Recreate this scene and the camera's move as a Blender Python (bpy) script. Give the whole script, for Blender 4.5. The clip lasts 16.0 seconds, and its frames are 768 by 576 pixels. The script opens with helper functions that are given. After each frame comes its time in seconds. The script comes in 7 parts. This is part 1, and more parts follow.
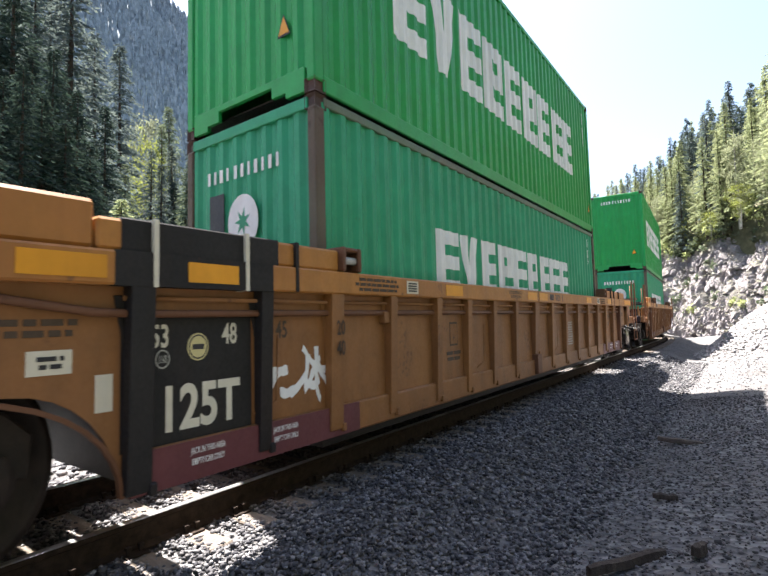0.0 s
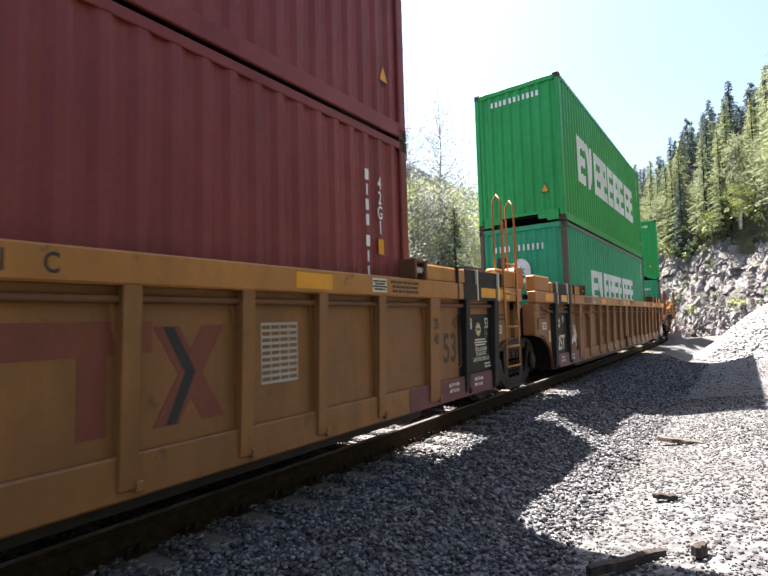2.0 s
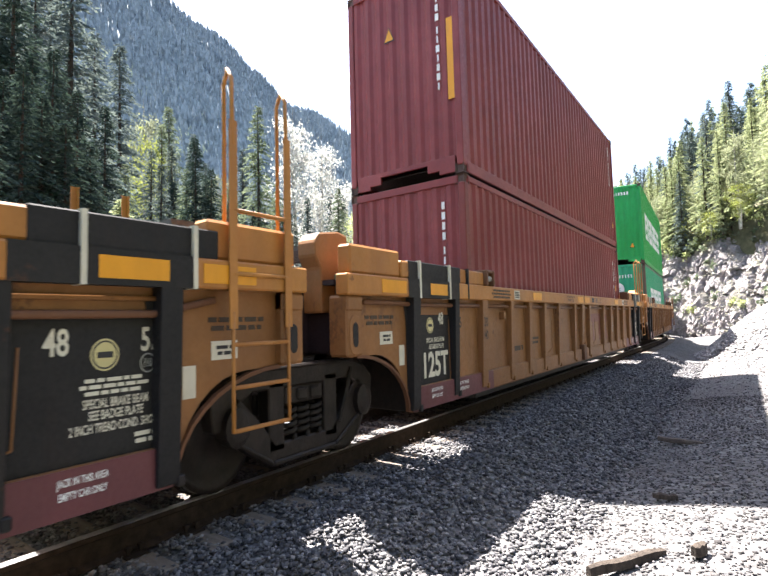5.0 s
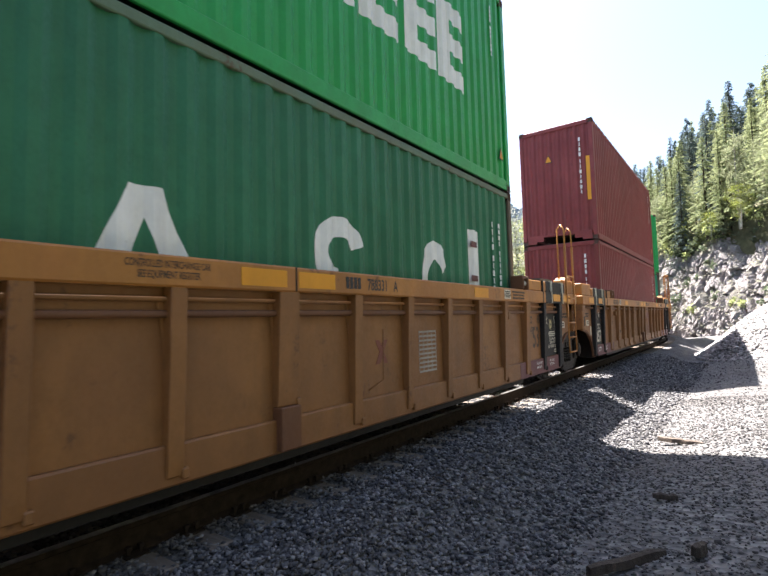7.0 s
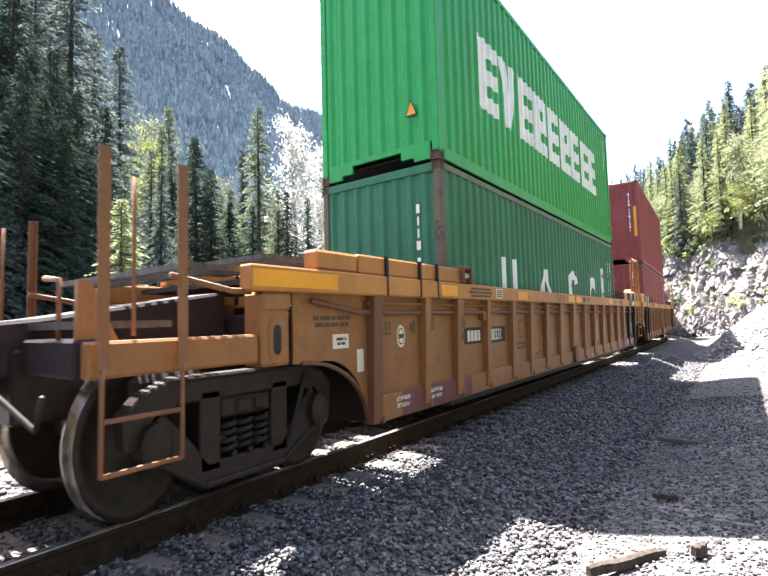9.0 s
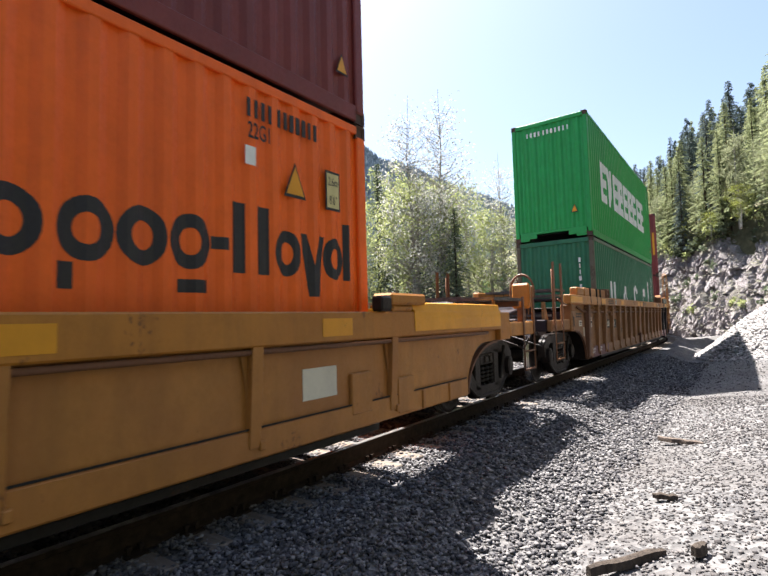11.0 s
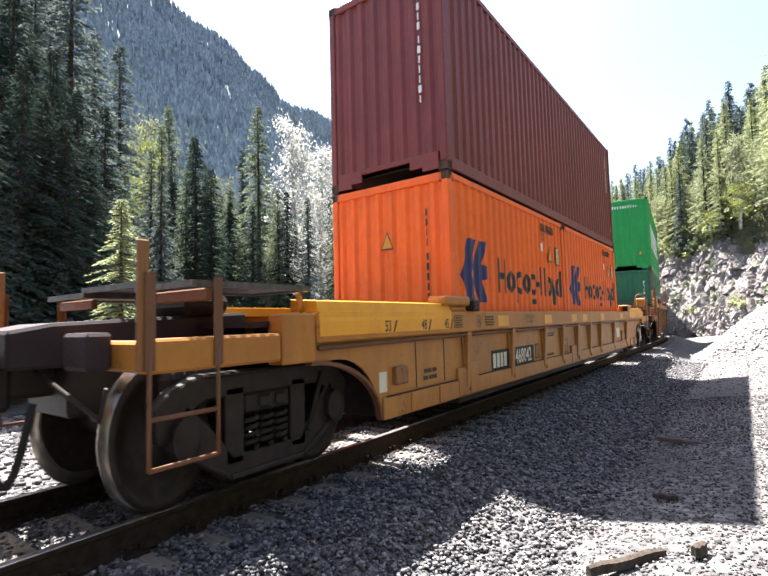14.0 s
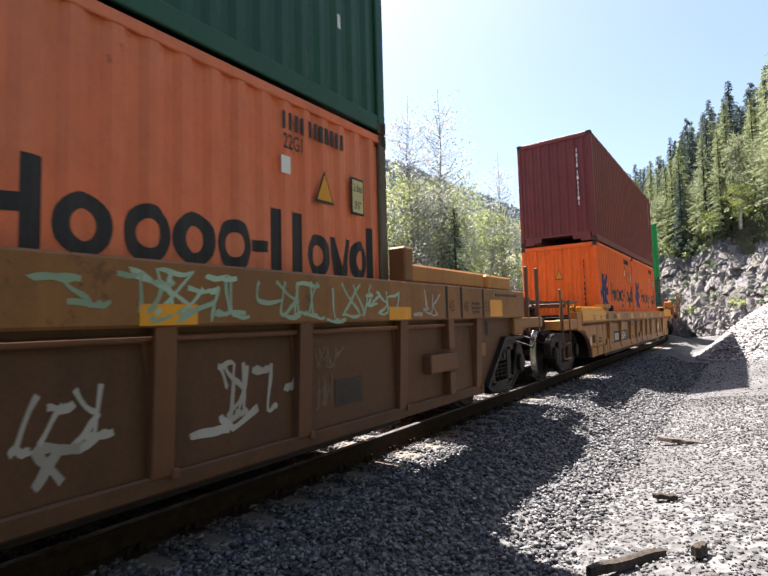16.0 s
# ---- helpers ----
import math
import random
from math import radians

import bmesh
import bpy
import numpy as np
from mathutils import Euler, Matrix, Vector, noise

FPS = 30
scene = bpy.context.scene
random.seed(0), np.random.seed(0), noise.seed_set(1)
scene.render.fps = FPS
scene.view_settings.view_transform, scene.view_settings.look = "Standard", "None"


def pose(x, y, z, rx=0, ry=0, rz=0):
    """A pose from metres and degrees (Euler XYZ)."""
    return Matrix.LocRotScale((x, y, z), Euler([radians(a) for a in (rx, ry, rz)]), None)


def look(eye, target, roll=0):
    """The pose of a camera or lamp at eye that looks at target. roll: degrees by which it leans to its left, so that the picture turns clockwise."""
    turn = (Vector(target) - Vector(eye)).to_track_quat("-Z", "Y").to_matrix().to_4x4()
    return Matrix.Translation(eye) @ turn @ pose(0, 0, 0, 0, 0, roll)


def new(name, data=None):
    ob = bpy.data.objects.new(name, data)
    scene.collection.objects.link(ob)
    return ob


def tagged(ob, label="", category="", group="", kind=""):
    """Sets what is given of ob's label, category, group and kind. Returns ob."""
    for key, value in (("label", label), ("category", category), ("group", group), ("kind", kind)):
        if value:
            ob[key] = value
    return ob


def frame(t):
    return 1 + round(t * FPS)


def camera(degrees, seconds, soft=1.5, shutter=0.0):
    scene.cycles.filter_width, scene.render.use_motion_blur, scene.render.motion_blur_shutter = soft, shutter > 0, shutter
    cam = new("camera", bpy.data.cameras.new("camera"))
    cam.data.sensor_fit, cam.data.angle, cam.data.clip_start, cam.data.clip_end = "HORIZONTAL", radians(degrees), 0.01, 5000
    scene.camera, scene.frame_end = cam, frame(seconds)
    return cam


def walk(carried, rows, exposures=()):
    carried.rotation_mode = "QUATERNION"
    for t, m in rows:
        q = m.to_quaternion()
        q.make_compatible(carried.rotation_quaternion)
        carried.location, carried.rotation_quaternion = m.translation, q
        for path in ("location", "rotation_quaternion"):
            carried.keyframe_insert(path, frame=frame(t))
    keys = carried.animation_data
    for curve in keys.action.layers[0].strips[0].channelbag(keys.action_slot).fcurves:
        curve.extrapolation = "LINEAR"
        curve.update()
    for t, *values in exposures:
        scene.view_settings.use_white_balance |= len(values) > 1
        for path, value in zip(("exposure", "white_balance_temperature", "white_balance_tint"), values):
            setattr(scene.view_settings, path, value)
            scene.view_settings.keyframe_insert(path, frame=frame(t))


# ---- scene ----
# The clip shows heights a third larger than widths, so V stretches every height alike.
V = 1.376
SECONDS = 16.0
EYE = Vector((0.0, 0.0, 1.548))
YAW, TILT, LEAN = radians(36.232), radians(3.805), -1.497
cam = camera(76.3, SECONDS, soft=1.6, shutter=0.12)
AIM = EYE + Vector((-math.sin(YAW) * math.cos(TILT), math.cos(YAW) * math.cos(TILT), math.sin(TILT)))
walk(cam, [(0.0, look(EYE, AIM, LEAN)), (SECONDS, look(EYE, AIM, LEAN))], exposures=[(t, k, 6500, 11) for t, k in (
    (0.0, 2.75), (0.5, 3.05), (1.0, 2.92), (1.5, 2.62), (2.0, 2.57), (2.5, 2.72), (3.5, 3.32), (4.0, 3.42), (5.2, 3.02), (6.5, 2.66), (7.0, 2.77), (8.0, 3.36), (9.0, 3.32), (10.2, 2.67), (11.5, 2.15), (12.5, 2.32),
    (13.0, 2.52), (13.5, 2.57), (14.0, 2.8), (14.5, 2.72), (15.0, 2.5), (15.5, 2.33), (SECONDS, 2.22))])

# ---- world and sun ----
SUN = Vector((-3.53, 1.18, 7.61)).normalized()
world = bpy.data.worlds.new("sky")
scene.world = world
world.use_nodes = True
sky = world.node_tree.nodes.new("ShaderNodeTexSky")
sky.sky_type = "NISHITA"
sky.sun_disc = False
sky.sun_elevation = math.asin(SUN.z)
sky.sun_rotation = math.atan2(SUN.x, SUN.y)
sky.air_density, sky.dust_density, sky.ozone_density = 1.0, 2.5, 1.0
world.node_tree.links.new(sky.outputs[0], world.node_tree.nodes["Background"].inputs[0])
world.node_tree.nodes["Background"].inputs[1].default_value = 0.06
sun = new("sun", bpy.data.lights.new("sun", "SUN"))
sun.data.energy, sun.data.angle, sun.data.color = 5.0, radians(0.5), (1.0, 0.96, 0.9)
sun.matrix_world = look(SUN * 100, (0, 0, 0))


# ---- materials ----
def tree_of(name):
    m = bpy.data.materials.new(name)
    m.use_nodes = True
    t = m.node_tree
    return m, t, t.nodes["Principled BSDF"]


def node(t, kind, **inputs):
    n = t.nodes.new("ShaderNode" + kind)
    for k, v in inputs.items():
        n.inputs[k.replace("_", " ")].default_value = v
    return n


def ramp(t, source, stops):
    n = t.nodes.new("ShaderNodeValToRGB")
    el = n.color_ramp.elements
    while len(el) < len(stops):
        el.new(0.5)
    for e, (p, c) in zip(el, stops):
        e.position, e.color = p, (*c, 1) if len(c) == 3 else c
    t.links.new(source, n.inputs[0])
    return n.outputs[0]


def coords(t, scale=(1, 1, 1), shuffle=True):
    c = t.nodes.new("ShaderNodeTexCoord").outputs["Object"]
    if shuffle:
        r = t.nodes.new("ShaderNodeObjectInfo").outputs["Random"]
        k = t.nodes.new("ShaderNodeVectorMath")
        k.operation = "SCALE"
        k.inputs[0].default_value = (37, 53, 71)
        t.links.new(r, k.inputs["Scale"])
        a = t.nodes.new("ShaderNodeVectorMath")
        t.links.new(c, a.inputs[0]), t.links.new(k.outputs[0], a.inputs[1])
        c = a.outputs[0]
    m = t.nodes.new("ShaderNodeMapping")
    m.inputs["Scale"].default_value = scale
    t.links.new(c, m.inputs[0])
    return m.outputs[0]


def noise_tex(t, vec, scale, detail=5.0, rough=0.6):
    n = node(t, "TexNoise", Scale=scale, Detail=detail, Roughness=rough)
    t.links.new(vec, n.inputs["Vector"])
    return n.outputs["Fac"]


def blend(t, fac, a, b):
    m = t.nodes.new("ShaderNodeMix")
    m.data_type = "RGBA"
    for sock, v in ((m.inputs[0], fac), (m.inputs[6], a), (m.inputs[7], b)):
        if isinstance(v, (int, float)):
            sock.default_value = v
        elif isinstance(v, tuple):
            sock.default_value = (*v, 1)
        else:
            t.links.new(v, sock)
    return m.outputs[2]


def bump(t, b, height, strength, dist):
    n = node(t, "Bump", Strength=strength, Distance=dist)
    t.links.new(height, n.inputs["Height"])
    t.links.new(n.outputs[0], b.inputs["Normal"])


def painted(name, col, worn, rust=0.3, rough=0.5, rust_col=(0.09, 0.036, 0.016), spec=0.4, grime=0.6):
    """Weathered paint on steel: fading in broad patches, dirt in upright streaks, rust in spots."""
    m, t, b = tree_of(name)
    wide = noise_tex(t, coords(t, (0.5, 0.5, 0.6)), 1.3, 3)
    c = blend(t, ramp(t, wide, [(0.35, (0, 0, 0)), (0.7, (1, 1, 1))]), col, worn)
    mottle = noise_tex(t, coords(t), 5, 8, 0.7)
    c = blend(t, ramp(t, mottle, [(0.42, (0, 0, 0)), (0.68, (0.6 * grime,) * 3)]), c, tuple(v * 0.6 for v in col))
    # dirt washed down in broad, broken streaks
    streak = noise_tex(t, coords(t, (2.6, 2.6, 0.3)), 1.3, 4, 0.55)
    c = blend(t, ramp(t, streak, [(0.5, (0, 0, 0)), (0.78, (0.6 * grime,) * 3)]), c, tuple(v * 0.45 + 0.004 for v in col))
    runs = noise_tex(t, coords(t, (1.5, 1.5, 0.25)), 1.5, 6, 0.65)
    c = blend(t, ramp(t, runs, [(0.5, (0, 0, 0)), (0.7, (0.7 * rust,) * 3)]), c, tuple(0.45 * v + 0.55 * w for v, w in zip(rust_col, col)))
    # rust in spots, and small chips clustered round them
    spots = noise_tex(t, coords(t), 3.1, 9, 0.75)
    k = 0.78 - 0.2 * rust
    c = blend(t, ramp(t, spots, [(k, (0, 0, 0)), (k + 0.1, (0.35 + 0.45 * rust,) * 3)]), c, rust_col)
    chips = t.nodes.new("ShaderNodeMath")
    chips.operation = "MULTIPLY"
    t.links.new(noise_tex(t, coords(t), 22, 5, 0.6), chips.inputs[0])
    t.links.new(ramp(t, noise_tex(t, coords(t), 1.7, 4), [(0.42, (0, 0, 0)), (0.66, (1, 1, 1))]), chips.inputs[1])
    c = blend(t, ramp(t, chips.outputs[0], [(0.62 - 0.17 * rust, (0, 0, 0)), (0.72 - 0.17 * rust, (0.25 + 0.5 * rust,) * 3)]), c, rust_col)
    t.links.new(c, b.inputs["Base Color"])
    fine = noise_tex(t, coords(t), 40, 4)
    t.links.new(ramp(t, fine, [(0.3, (rough - 0.1,) * 3), (0.7, (rough + 0.15,) * 3)]), b.inputs["Roughness"])
    b.inputs["Specular IOR Level"].default_value = spec
    dents = noise_tex(t, coords(t), 2.2, 3)
    bump(t, b, dents, 0.25, 0.02)
    return m


def rough_stuff(name, stops, scale, rough=0.85, bump_d=0.02, metal=0.0, detail=8, per_piece=0.0, spec=0.3, squeeze=(1, 1, 1)):
    """Grainy matter: colours run through a ramp over noise, with relief; per_piece shifts loose pieces apart."""
    m, t, b = tree_of(name)
    n = noise_tex(t, coords(t, squeeze), scale, detail, 0.65)
    if per_piece:
        r = t.nodes.new("ShaderNodeNewGeometry").outputs["Random Per Island"]
        mix = t.nodes.new("ShaderNodeMix")
        mix.inputs[0].default_value = per_piece
        t.links.new(n, mix.inputs[2]), t.links.new(r, mix.inputs[3])
        n = mix.outputs[0]
    t.links.new(ramp(t, n, stops), b.inputs["Base Color"])
    b.inputs["Roughness"].default_value, b.inputs["Metallic"].default_value = rough, metal
    b.inputs["Specular IOR Level"].default_value = spec
    bump(t, b, noise_tex(t, coords(t), scale * 3, 6), 0.6, bump_d)
    return m


def leafy(name, dark, light, through_col, share=0.35):
    """Leaves or needles: diffuse with some light coming through."""
    m, t, b = tree_of(name)
    r = t.nodes.new("ShaderNodeNewGeometry").outputs["Random Per Island"]
    n = noise_tex(t, coords(t), 0.8, 3)
    mix = t.nodes.new("ShaderNodeMix")
    mix.inputs[0].default_value = 0.5
    t.links.new(n, mix.inputs[2]), t.links.new(r, mix.inputs[3])
    c = ramp(t, mix.outputs[0], [(0.25, dark), (0.75, light)])
    t.links.new(c, b.inputs["Base Color"])
    b.inputs["Roughness"].default_value = 0.6
    b.inputs["Specular IOR Level"].default_value = 0.0
    tr = t.nodes.new("ShaderNodeBsdfTranslucent")
    tr.inputs[0].default_value = (*through_col, 1)
    mx = t.nodes.new("ShaderNodeMixShader")
    mx.inputs[0].default_value = share
    t.links.new(b.outputs[0], mx.inputs[1]), t.links.new(tr.outputs[0], mx.inputs[2])
    t.links.new(mx.outputs[0], t.nodes["Material Output"].inputs[0])
    return m


GREEN = painted("green paint", (0.008, 0.27, 0.052), (0.012, 0.31, 0.07), 0.12, 0.42)
TEAL = painted("sea green paint", (0.014, 0.265, 0.125), (0.025, 0.32, 0.16), 0.25, 0.5)
DARKGREEN = painted("dark green paint", (0.013, 0.122, 0.058), (0.022, 0.16, 0.08), 0.12, 0.5)
BOTTLE = painted("bottle green paint", (0.010, 0.065, 0.04), (0.014, 0.09, 0.055), 0.2, 0.5)
MAROON = painted("maroon paint", (0.172, 0.024, 0.026), (0.232, 0.043, 0.044), 0.2, 0.5)
OXBLOOD = painted("ox blood paint", (0.16, 0.026, 0.023), (0.2, 0.036, 0.03), 0.12, 0.5)
ORANGE = painted("orange paint", (0.87, 0.135, 0.006), (0.8, 0.12, 0.009), 0.15, 0.5)
SALMON = painted("faded orange paint", (0.72, 0.17, 0.07), (0.66, 0.20, 0.10), 0.3, 0.55)
YELLOW = painted("weathered yellow paint", (0.42, 0.178, 0.035), (0.31, 0.12, 0.031), 0.75, 0.5, grime=0.9)
CHROME = painted("dirty chrome yellow", (0.43, 0.172, 0.021), (0.33, 0.122, 0.02), 0.8, 0.5, grime=0.9)
OCHRE = painted("dusty ochre paint", (0.26, 0.112, 0.032), (0.18, 0.075, 0.026), 0.8, 0.55, grime=0.9)
RUSTBROWN = painted("rust brown paint", (0.15, 0.06, 0.024), (0.105, 0.043, 0.021), 0.95, 0.6)
BRIGHT = painted("reflective yellow", (0.72, 0.31, 0.012), (0.6, 0.25, 0.013), 0.3, 0.42, grime=0.5)
LEMON = painted("pale lemon plate", (0.6, 0.52, 0.25), (0.5, 0.43, 0.2), 0.2, 0.5)
BLACK = painted("black paint", (0.012, 0.011, 0.012), (0.022, 0.02, 0.019), 0.3, 0.6, spec=0.25)
HOOD = painted("purple black paint", (0.022, 0.015, 0.019), (0.036, 0.024, 0.028), 0.4, 0.6, spec=0.2)
RUSTYOCHRE = painted("rusty ochre paint", (0.21, 0.09, 0.033), (0.14, 0.058, 0.03), 0.95, 0.55, grime=0.9)
DARKRUST = painted("dark rust paint", (0.105, 0.046, 0.018), (0.075, 0.033, 0.0145), 0.95, 0.65)
POSTRUST = painted("rusty post paint", (0.115, 0.105, 0.07), (0.095, 0.055, 0.038), 0.95, 0.65, (0.045, 0.02, 0.012))
CASTRUST = painted("rusty cast steel", (0.085, 0.045, 0.034), (0.05, 0.03, 0.024), 0.9, 0.65)
CHALK = painted("chalky worn green", (0.10, 0.17, 0.11), (0.13, 0.12, 0.085), 0.8, 0.6)
PINKISH = painted("faded pink paint", (0.36, 0.13, 0.06), (0.42, 0.17, 0.09), 0.5, 0.6)
PLUM = painted("plum red paint", (0.10, 0.025, 0.03), (0.13, 0.035, 0.04), 0.4, 0.5)
REDMARK = painted("faded red brown paint", (0.16, 0.036, 0.024), (0.18, 0.05, 0.028), 0.4, 0.5)
WHITE = painted("white paint", (0.78, 0.78, 0.76), (0.7, 0.7, 0.68), 0.1, 0.5)
CREAM = painted("cream paint", (0.62, 0.58, 0.46), (0.55, 0.5, 0.4), 0.1, 0.5)
INK = painted("ink blue paint", (0.014, 0.014, 0.02), (0.03, 0.028, 0.03), 0.1, 0.5)
NAVY = painted("navy blue paint", (0.012, 0.02, 0.10), (0.018, 0.028, 0.12), 0.1, 0.5)
GHOST = painted("faded brown print", (0.045, 0.028, 0.018), (0.065, 0.04, 0.024), 0.3, 0.6)
GHOSTPALE = painted("pale scratched print", (0.13, 0.085, 0.055), (0.16, 0.105, 0.07), 0.2, 0.6)
DARKPATCH = painted("dark patch paint", (0.032, 0.022, 0.018), (0.045, 0.028, 0.02), 0.6, 0.6)
MINT = painted("mint spray paint", (0.34, 0.48, 0.36), (0.2, 0.28, 0.18), 0.1, 0.6)
SPRAY = painted("grey white spray paint", (0.42, 0.40, 0.36), (0.26, 0.23, 0.19), 0.1, 0.6)
STEEL = rough_stuff("grimy cast steel", [(0.3, (0.0085, 0.0065, 0.006)), (0.7, (0.026, 0.0185, 0.0155))], 9, 0.5, 0.01, spec=0.22)
SPRING = rough_stuff("oiled spring steel", [(0.3, (0.012, 0.01, 0.009)), (0.7, (0.03, 0.025, 0.021))], 9, 0.55, 0.01, spec=0.12)
TREAD = rough_stuff("worn wheel steel", [(0.3, (0.22, 0.2, 0.18)), (0.7, (0.42, 0.39, 0.36))], 14, 0.25, 0.003, 0.95)
RAILTOP = rough_stuff("polished rail steel", [(0.3, (0.4, 0.39, 0.38)), (0.7, (0.6, 0.58, 0.56))], 20, 0.3, 0.001, 0.9)
RAILRUST = rough_stuff("rusty rail steel", [(0.3, (0.013, 0.0095, 0.0075)), (0.7, (0.038, 0.026, 0.019))], 12, 0.8, 0.005, spec=0.1)
TIEWOOD = rough_stuff("weathered tie timber", [(0.25, (0.07, 0.055, 0.042)), (0.75, (0.22, 0.18, 0.15))], 6, 0.9, 0.02, squeeze=(0.3, 3, 3))
GRATE = rough_stuff("dark walkway steel", [(0.3, (0.035, 0.03, 0.028)), (0.7, (0.11, 0.10, 0.095))], 12, 0.5, 0.004, 0.3)
GALV = rough_stuff("galvanised steel", [(0.3, (0.28, 0.28, 0.28)), (0.7, (0.45, 0.45, 0.44))], 12, 0.45, 0.004, 0.7)
BALLAST = rough_stuff("ballast stone", [(0.15, (0.032, 0.031, 0.036)), (0.5, (0.088, 0.084, 0.088)), (0.85, (0.21, 0.2, 0.2))], 9, 0.9, 0.01, per_piece=0.75)
PATHSTONE = rough_stuff("fine path gravel", [(0.2, (0.036, 0.033, 0.034)), (0.8, (0.14, 0.129, 0.126))], 9, 0.9, 0.01, per_piece=0.7)
TALUS = rough_stuff("pale broken rock", [(0.2, (0.12, 0.115, 0.115)), (0.8, (0.36, 0.34, 0.335))], 5, 0.9, 0.03, per_piece=0.6)
BARK = rough_stuff("bark", [(0.3, (0.02, 0.015, 0.012)), (0.7, (0.065, 0.05, 0.04))], 9, 0.95, 0.03, squeeze=(3, 3, 0.5))
PALEBARK = rough_stuff("pale bark", [(0.3, (0.12, 0.11, 0.10)), (0.7, (0.42, 0.40, 0.36))], 6, 0.9, 0.02, squeeze=(1, 1, 2))
DRYWOOD = rough_stuff("dry grey wood", [(0.3, (0.045, 0.033, 0.026)), (0.7, (0.14, 0.11, 0.09))], 8, 0.9, 0.02, squeeze=(0.3, 3, 3))
# near spruces: some of their shade is in this dark green
NEEDLES = leafy("dark needles with painted shade", (0.02, 0.032, 0.03), (0.062, 0.085, 0.075), (0.05, 0.075, 0.055), 0.15)
# needles of trees farther back: haze mixed into the base colour
HAZEBLUENEEDLES = leafy("blue grey needles with painted haze", (0.05, 0.07, 0.074), (0.12, 0.15, 0.148), (0.12, 0.145, 0.13), 0.28)
# dark needles paled, with the hillside's haze in the colour itself
HAZENEEDLES = leafy("needles with haze in the colour", (0.06, 0.085, 0.08), (0.125, 0.158, 0.145), (0.12, 0.15, 0.13), 0.3)
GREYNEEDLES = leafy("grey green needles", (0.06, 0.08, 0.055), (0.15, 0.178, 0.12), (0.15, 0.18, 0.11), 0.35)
# lit copy of the needles: sunlight is put into the colour
NEEDLESLIT = leafy("fresh needles, painted sunlit", (0.12, 0.142, 0.08), (0.25, 0.275, 0.155), (0.27, 0.3, 0.16), 0.42)
LEAVES = leafy("spring leaves", (0.14, 0.165, 0.075), (0.34, 0.37, 0.19), (0.38, 0.42, 0.18), 0.42)
LIME = leafy("lime leaves", (0.16, 0.19, 0.05), (0.28, 0.3, 0.09), (0.3, 0.33, 0.08), 0.3)
BLOSSOM = leafy("pale catkin leaves", (0.22, 0.22, 0.2), (0.6, 0.59, 0.56), (0.52, 0.52, 0.48), 0.4)
SLOPELEAF = leafy("pale slope leaves", (0.15, 0.165, 0.1), (0.29, 0.305, 0.195), (0.29, 0.315, 0.19), 0.42)
DIMLEAF = leafy("dull spring leaves", (0.1, 0.115, 0.075), (0.25, 0.265, 0.19), (0.24, 0.26, 0.17), 0.3)
# distance haze is put into this pale blue green
HAZED_WOOD = leafy("far woods, haze in the colour", (0.15, 0.19, 0.22), (0.31, 0.36, 0.4), (0.24, 0.28, 0.3), 0.28)
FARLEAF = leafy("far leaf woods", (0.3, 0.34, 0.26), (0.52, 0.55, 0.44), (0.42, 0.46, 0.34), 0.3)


def ground_material():
    m, t, b = tree_of("gravel ground")
    v = t.nodes.new("ShaderNodeTexVoronoi")
    v.inputs["Scale"].default_value = 14
    c0 = coords(t, shuffle=False)
    t.links.new(c0, v.inputs["Vector"])
    big = noise_tex(t, c0, 0.5, 6)
    stones = ramp(t, v.outputs["Color"], [(0.1, (0.045, 0.044, 0.046)), (0.9, (0.16, 0.152, 0.15))])
    dirt = ramp(t, noise_tex(t, c0, 7, 8), [(0.3, (0.05, 0.046, 0.045)), (0.7, (0.1, 0.092, 0.09))])
    c = blend(t, ramp(t, big, [(0.45, (0, 0, 0)), (0.62, (1, 1, 1))]), stones, dirt)
    t.links.new(c, b.inputs["Base Color"])
    b.inputs["Roughness"].default_value = 0.95
    bump(t, b, v.outputs["Distance"], 0.7, 0.05)
    return m


def rock_material():
    m, t, b = tree_of("cut rock")
    c0 = coords(t, shuffle=False)
    n1 = noise_tex(t, c0, 0.45, 8, 0.65)
    n2 = noise_tex(t, coords(t, (1.0, 1.0, 0.25), False), 1.6, 8, 0.7)
    c = ramp(t, n1, [(0.28, (0.145, 0.127, 0.132)), (0.5, (0.225, 0.202, 0.207)), (0.72, (0.32, 0.292, 0.295))])
    c = blend(t, ramp(t, n2, [(0.52, (0, 0, 0)), (0.74, (0.75,) * 3)]), c, (0.15, 0.118, 0.105))
    moss = noise_tex(t, c0, 0.22, 5)
    c = blend(t, ramp(t, moss, [(0.56, (0, 0, 0)), (0.68, (0.75,) * 3)]), c, (0.17, 0.17, 0.07))
    # soil and moss on the ledges, also darkened to tone down sunlit tops
    up = t.nodes.new("ShaderNodeSeparateXYZ")
    t.links.new(t.nodes.new("ShaderNodeNewGeometry").outputs["Normal"], up.inputs[0])
    c = blend(t, ramp(t, up.outputs[2], [(0.55, (0, 0, 0)), (0.8, (0.9,) * 3)]), c, (0.075, 0.075, 0.04))
    t.links.new(c, b.inputs["Base Color"])
    b.inputs["Roughness"].default_value = 0.92
    bump(t, b, noise_tex(t, c0, 6, 8, 0.75), 0.9, 0.14)
    return m


